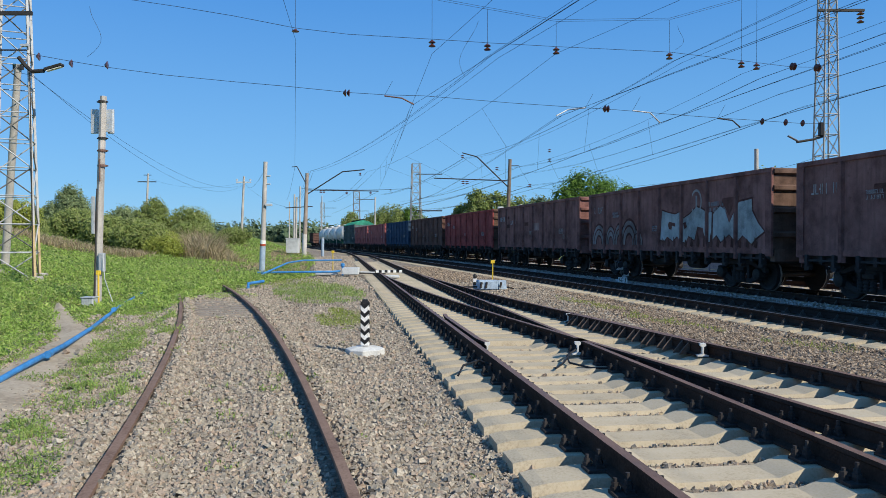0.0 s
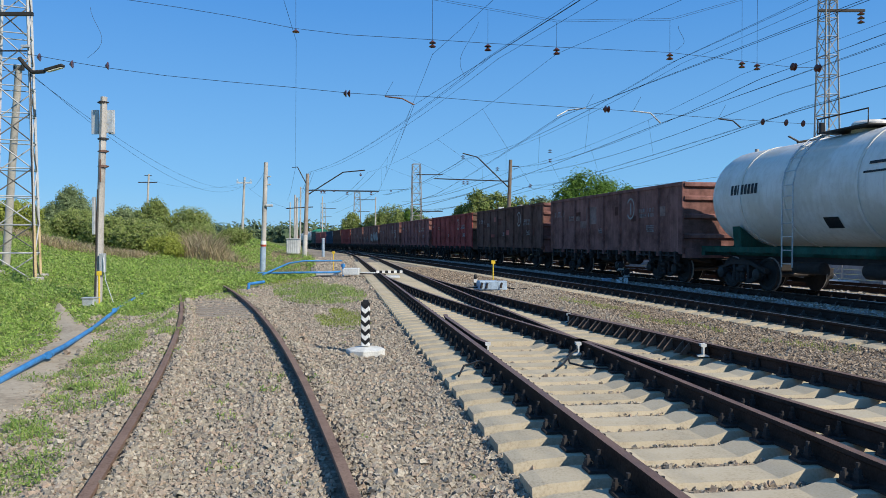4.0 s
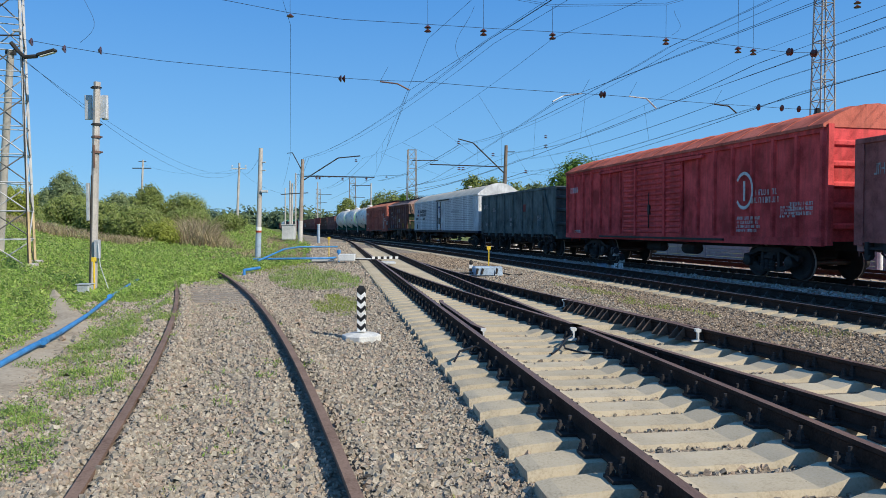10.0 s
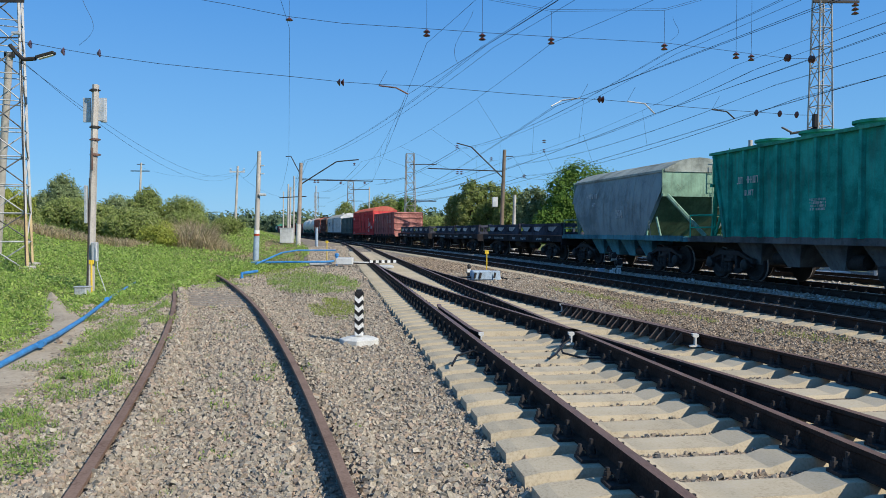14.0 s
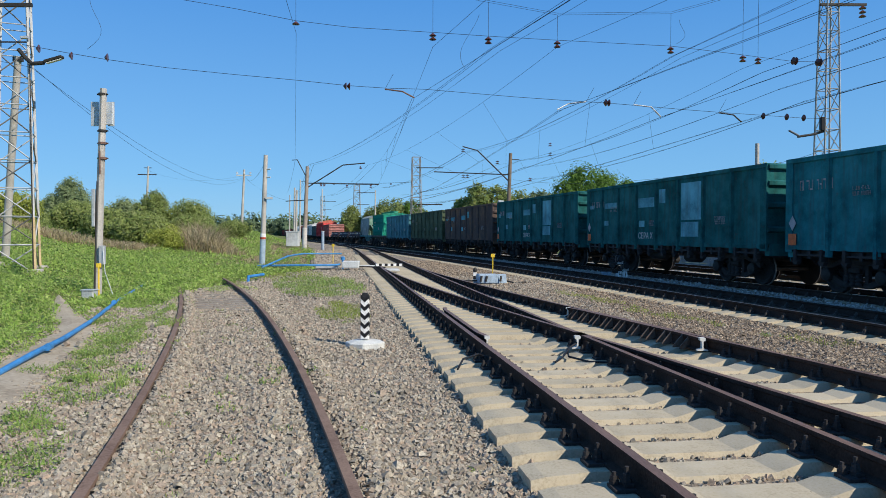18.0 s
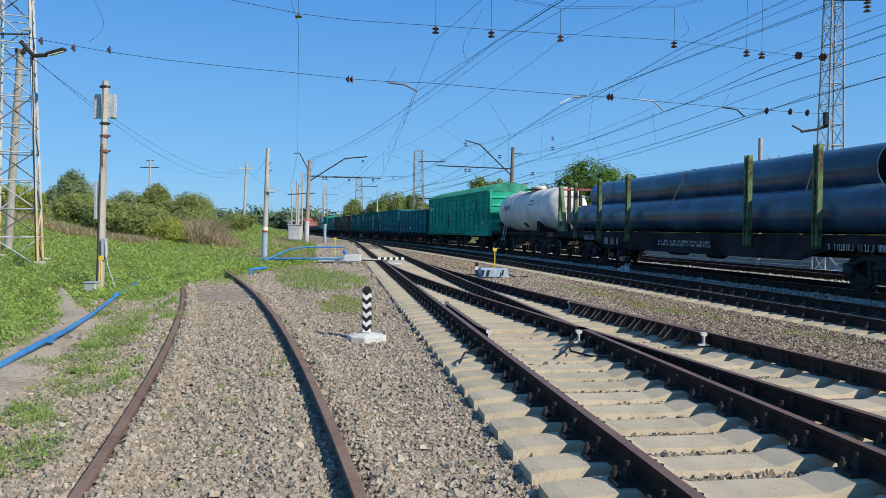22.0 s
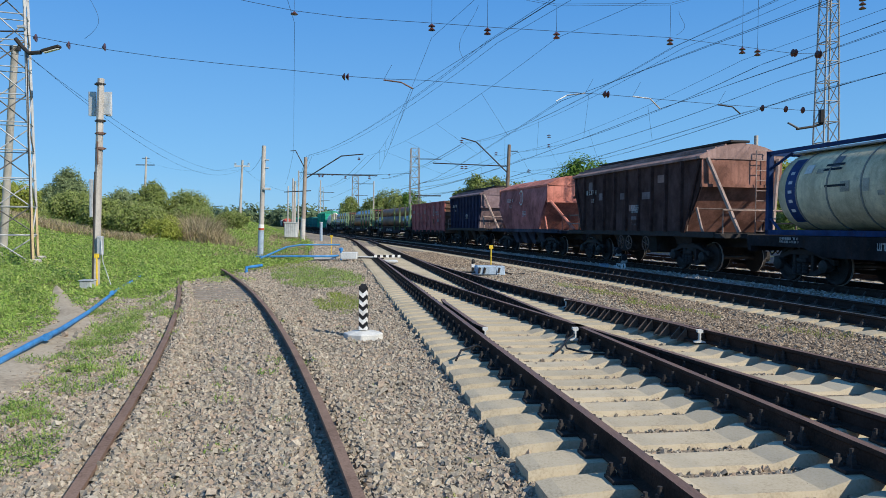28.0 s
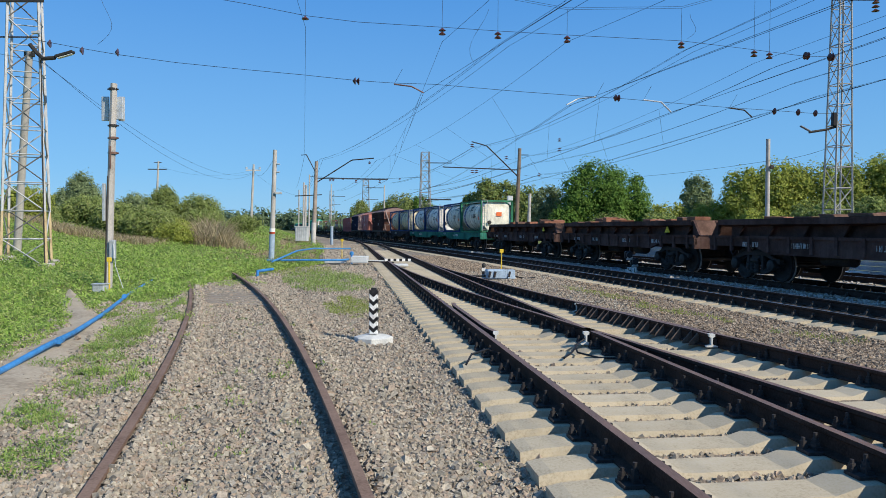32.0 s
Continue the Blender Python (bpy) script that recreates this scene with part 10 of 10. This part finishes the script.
    part("pole_collar", Shape().lathe([(0.115, 4.2), (0.15, 4.2), (0.15, 4.26), (0.115, 4.26)], 12).box(-0.16, 0.16, -0.14, -0.10, 4.36, 4.44).lathe([(0.03, 4.44), (0.05, 4.46), (0.05, 4.56), (0.02, 4.58)], 8), PALE_STEEL, rp, "pale band clamp with a small insulator", at=pose(15.108, 36, 0))
    part("cable_coil", Shape().lathe([(0.07, -0.03), (0.11, -0.02), (0.11, 0.02), (0.07, 0.03)], 14, "y"), DARK_STEEL, rp, "dark coil of cable", at=pose(0.1, -0.16, 4.85))
    wire(wire_path((15.1, 36, 4.85), (15.9, 31, 5.1), 0.15), 0.007, thing("service_wires", "thin wire from the pole to the tower", "overhead wire"))
    wire(wire_path((15.1, 36, 4.85), (7.0, 75, 7.0), 0.6), 0.008, thing("service_wires", "thin wire along the line of trees", "overhead wire"))


def build_trackside():
    # striped bollard
    b = thing("limit_post", "black and white chevron limit post on a white slab", "post", at=pose(-1.18, 11.3, -0.235))
    part("slab", Shape().lathe([(0.30, -0.08), (0.30, 0.035), (0.20, 0.06), (0.10, 0.07)], 8), SLAB_WHITE, b, "white painted round slab", bevel=0.008)
    w, h0 = 0.062, 0.08
    part("shaft", Shape().box(-w, w, -w, w, h0, 0.70), WHITE_PAINT, b, "white painted concrete post", bevel=0.008)
    part("cap", Shape().add([(-w, -w, 0.70), (w, -w, 0.70), (w, w, 0.70), (-w, w, 0.70), (-w * 0.6, -w * 0.6, 0.78), (w * 0.6, -w * 0.6, 0.78), (w * 0.6, w * 0.6, 0.78), (-w * 0.6, w * 0.6, 0.78)], [(0, 1, 2, 3), (7, 6, 5, 4), (0, 4, 5, 1), (1, 5, 6, 2), (2, 6, 7, 3), (3, 7, 4, 0)]), BLACK_PAINT, b, "black cap")
    for k in range(5):
        z = 0.10 + k * 0.135
        for side in (-1, 1):
            x0, x1 = (-w - 0.001, 0.0) if side < 0 else (0.0, w + 0.001)
            za, zb = (z + 0.06, z) if side < 0 else (z, z + 0.06)
            part("chevron", Shape().prism([(x0, za), (x1, zb), (x1, zb + 0.065), (x0, za + 0.065)], "y", -w - 0.004, -w), BLACK_PAINT, b, "black chevron stripe")
        part("chevron", Shape().box(w, w + 0.004, -w, w, z + 0.03, z + 0.10), BLACK_PAINT, b)
    # blue pipe on the meadow
    t = thing("water_pipe", "long blue plastic pipe lying over the grass", "pipe")
    pts = [(-4.15, 5.3), (-5.08, 8.2), (-5.21, 8.76), (-5.38, 9.74), (-5.71, 11.2), (-6.56, 13.9), (-8.03, 18.5), (-9.49, 23.7)]
    part("pipe_run", Shape().tube([(x, y, ground_z(x, y) + 0.06 + (0.05 if i in (3, 4) else 0) - (0.05 if i == 7 else 0)) for i, (x, y) in enumerate(pts)], 0.038, 12), BLUE_PIPE, t, smooth=True)
    for y in (10.3, 17.0):
        x = -5.45 if y < 12 else -7.5
        part("pipe_sleeve", Shape().tube([(x + 0.02, y - 0.08, ground_z(x, y) + 0.13), (x - 0.03, y + 0.08, ground_z(x, y) + 0.12)], 0.052, 12), BLUE_PIPE, t, smooth=True)
    # blue air pipes to the point machine
    t = thing("air_pipes", "blue pipes bent towards the point machine", "pipe")
    part("pipe_run", Shape().tube([(-6.9, 26.4, -0.3), (-6.95, 26.6, -0.1), (-6.6, 27.4, -0.06)], 0.055, 10), BLUE_PIPE, t, smooth=True)
    part("pipe_run", Shape().tube([(-8.0, 33.0, -0.05), (-7.6, 36.5, 0.35), (-7.2, 38.5, 0.42), (-5.3, 39.0, 0.42)], 0.042, 10), BLUE_PIPE, t, smooth=True)
    part("pipe_run", Shape().tube([(-8.6, 34.5, -0.05), (-7.0, 34.6, -0.02), (-5.2, 34.9, -0.02), (-4.9, 35.4, 0.0)], 0.048, 10), BLUE_PIPE, t, smooth=True)
    part("valve", Shape().tube([(-4.75, 35.3, -0.2), (-4.75, 35.3, 0.22)], 0.05, 10).lathe([(0.05, 0.2), (0.10, 0.23), (0.10, 0.34), (0.05, 0.38)], 12, "z", (-4.75, 35.3, 0)), BLUE_PIPE, t, smooth=True)
    m = thing("point_machine", "grey point machine with rods beside the turnout", "point machine", at=pose(-4.35, 35.6, -0.22))
    part("case", Shape().box(-0.45, 0.35, -0.35, 0.35, 0.05, 0.38), GREY_CABINET, m, bevel=0.03)
    part("cover", Shape().box(-1.7, -0.7, -0.3, 0.3, 0.02, 0.22), GREY_CABINET, m, bevel=0.03)
    part("rod", Shape().tube([(0.3, 0, 0.12), (1.6, 0.1, 0.08)], 0.03, 8), DARK_STEEL, m)
    part("rod", Shape().tube([(0.3, 0.2, 0.15), (1.2, 0.25, 0.12)], 0.045, 8), GREY_CABINET, m)
    # striped cover and stretcher bars at the points
    t = thing("point_heater_cover", "black and white striped bar across the points", "point gear", at=pose(-2.42, 33.3, 0.02, 0, 0, 8))
    for k in range(9):
        part("stripe", Shape().box(-0.58 + k * 0.13, -0.58 + k * 0.13 + 0.13, -0.06, 0.06, 0.0, 0.11), WHITE_PAINT if k % 2 == 0 else BLACK_PAINT, t)
    part("tray", Shape().box(-0.3, 0.35, -1.6, -1.0, -0.16, -0.06), GREY_CABINET, t, "pale metal tray", bevel=0.02)
    # second point machine with blue covers
    m = thing("point_machine", "pale blue point machine with dark motors", "point machine", at=pose(1.62, 25.7, -0.24, 0, 0, 8))
    part("case", Shape().box(-0.45, 0.25, -0.25, 0.25, 0.0, 0.33), BLUE_PALE, m, bevel=0.04)
    part("cover", Shape().prism([(-0.2, 0.0), (0.2, 0.0), (0.12, 0.32), (-0.12, 0.32)], "x", 0.25, 0.55), BLUE_PALE, m, bevel=0.02)
    for x in (-0.38, -0.2, 0.3):
        part("motor", Shape().tube([(x, -0.27, 0.08), (x + 0.04, -0.27, 0.27)], 0.04, 8), BLACK_IRON, m)
    part("rod", Shape().tube([(-0.45, 0, 0.1), (-1.5, 0.15, 0.08)], 0.03, 8), DARK_STEEL, m)
    part("cable", Shape().tube([(0.5, 0, 0.1), (0.9, -0.2, 0.02), (1.3, 0.1, 0.04)], 0.03, 6), BLACK_PAINT, m)
    s = thing("point_indicator", "small dark signal lamp on a striped foot", "signal", at=pose(1.12, 26.1, -0.24))
    for k in range(3):
        part("stripe", Shape().box(-0.06, 0.06, -0.06, 0.06, 0.12 * k, 0.12 * k + 0.12), WHITE_PAINT if k % 2 == 0 else BLACK_PAINT, s)
    part("lamp_head", Shape().lathe([(0.04, 0.36), (0.065, 0.40), (0.065, 0.48), (0.03, 0.53)], 10), DARK_STEEL, s, smooth=True)
    # dwarf signal between the main lines
    x, y, a = main_at(9.6, 2.05)
    d = thing("dwarf_signal", "two-lamp dwarf signal with a white number plate", "signal", at=pose(x, y, -0.25))
    part("base", Shape().box(-0.2, 0.2, -0.18, 0.18, 0, 0.22), GREY_CABINET, d, bevel=0.02)
    for px, pz in ((-0.10, 0.78), (0.12, 0.52)):
        hd = part("lamp_head", Shape().box(px - 0.13, px + 0.13, -0.1, 0.16, pz - 0.14, pz + 0.14), BLACK_PAINT, d, "black lamp head", bevel=0.04)
        part("visor", Shape().lathe([(0.10, -0.28), (0.11, -0.28), (0.11, -0.1), (0.10, -0.1)], 12, "y", (px, 0, pz)), BLACK_PAINT, hd, smooth=True)
        # sunlight on the black head, laid on as a pale plate
        part("pale_shield", Shape().prism([(px - 0.12, pz - 0.2), (px + 0.14, pz - 0.18), (px + 0.12, pz + 0.02), (px - 0.02, pz - 0.04)], "y", -0.12, -0.10), GREY_CABINET, hd, "sunlit pale face")
    for px, sign in ((-0.09, "Ч"), (0.09, "1")):
        pl = part("number_plate", Shape().box(px - 0.08, px + 0.08, -0.24, -0.21, 0.06, 0.31), WHITE_PAINT, d, "white plate with a black character", bevel=0.004)
        words(sign, 0.22, BLACK_PAINT, pl, pose(px, -0.245, 0.185, 90, 0, 0), label="black character on the plate")
    j = thing("track_box", "dull blue metal junction box beside the rail", "box", at=pose(x - 0.55, y + 0.2, -0.25))
    part("case", Shape().box(-0.16, 0.16, -0.12, 0.12, 0, 0.24), BLUE_PALE, j, bevel=0.02)
    part("lid", Shape().box(-0.18, 0.18, -0.14, 0.14, 0.24, 0.27), BLUE_PALE, j, bevel=0.008)
    # cabinets and posts by the far mast
    c = thing("relay_cabinet", "white corrugated relay cabinet by the line", "cabinet", at=pose(-15.1, 75, 0.2))
    part("case", Shape().box(-0.6, 0.6, -0.5, 0.5, 0, 1.45), GREY_CABINET, c, bevel=0.02)
    for k in range(6):
        part("door_rib", Shape().box(-0.55 + k * 0.2, -0.49 + k * 0.2, -0.53, -0.5, 0.05, 1.4), GREY_CABINET, c)
    part("roof", Shape().box(-0.66, 0.66, -0.58, 0.58, 1.45, 1.52), GREY_CABINET, c)
    for x, y in ((-12.75, 79.0),):
        p = concrete_pole("short_post", "short pale blue painted post by the line", (x, y, -0.3), (x, y, 1.75), 0.16, 0.15, mat=BLUE_PALE)
        part("cap", Shape().tube([(0, 0, 2.02), (0, 0, 2.07)], 0.18, 10), WHITE_PAINT, p)
    # low fence and posts beyond the train
    f = thing("slatted_fence", "low grey slatted fence behind the tracks", "fence")
    for k in range(26):
        s = -28 + 4 * k
        x0, y0, a = main_at(s, -8.2)
        x1, y1, _ = main_at(s + 4, -8.2)
        if s < 30:
            for q in range(6):
                part("slat", Shape().add([(x0, y0, -0.3 + q * 0.2), (x1, y1, -0.3 + q * 0.2), (x1, y1, -0.115 + q * 0.2), (x0, y0, -0.115 + q * 0.2), (x0 + 0.04, y0, -0.3 + q * 0.2), (x1 + 0.04, y1, -0.3 + q * 0.2), (x1 + 0.04, y1, -0.115 + q * 0.2), (x0 + 0.04, y0, -0.115 + q * 0.2)], [(0, 1, 2, 3), (7, 6, 5, 4), (0, 4, 5, 1), (1, 5, 6, 2), (2, 6, 7, 3), (3, 7, 4, 0)]), FENCE_GREY, f)
            part("post", Shape().box(x0 - 0.04, x0 + 0.08, y0 - 0.06, y0 + 0.06, -0.35, 0.95), FENCE_GREY, f)
    for s, o, h in ((-6.5, -6.4, 1.0), (-4.0, -6.6, 0.8), (6, -6.5, 0.9)):
        x, y, a = main_at(s, o)
        concrete_pole("short_post", "short white post behind the train", (x, y, -0.3), (x, y, h), 0.1, 0.1, mat=WHITE_PAINT)
    # bond cables at the crossing
    t = thing("bond_cable", "dark bond cable curled between the rails", "cable")
    part("cable_run", Shape().tube([(1.90, 10.5, -0.08), (1.72, 10.35, -0.16), (1.70, 10.0, -0.20), (1.9, 9.6, -0.20), (2.1, 9.4, -0.17), (2.45, 9.35, -0.12)], 0.014, 6), BLACK_PAINT, t)
    part("cable_run", Shape().tube([(1.78, 10.4, -0.14), (1.6, 9.9, -0.19), (1.45, 9.55, -0.2)], 0.014, 6), BLACK_PAINT, t)
    t = thing("bond_cable", "dark bond cable looped beside the rail", "cable")
    part("cable_run", Shape().tube([(0.66, 9.2, -0.12), (0.45, 9.3, -0.06), (0.25, 9.05, -0.08), (0.18, 8.8, -0.16)], 0.014, 6), BLACK_PAINT, t)


build_overhead()
build_trackside()


def motions():
    """The train rolls away along its track; loads go with their wagons and wheels turn while they pass near."""
    for car, body, lead in TRAIN:
        rows = []
        for t in range(0, 33):
            s = lead - body / 2 + train_run(t)
            x, y, a = main_at(s)
            rows.append((t, pose(x, y, 0, 0, 0, math.degrees(a))))
        walk(car, rows)
        for load in RIDERS.get(car.name, ()):
            walk(load, rows)
        near = [k / FPS for k in range(0, 32 * FPS + 1) if -9 < lead - body / 2 + train_run(k / FPS) < 40]
        if not near:
            near = [0.0]
        spin = [(t, math.degrees(train_run(t) / 0.478) % 360) for t in near]
        if near[0] > 0:
            spin.insert(0, (0.0, spin[0][1]))
        if near[-1] < 32:
            spin.append((32.0, spin[-1][1]))
        for w in car.children:
            if w.name.startswith("wheelset"):
                at = w.matrix_basis.translation.copy()
                walk(w, [(t, pose(*at, 0, a, 0)) for t, a in spin])


motions()
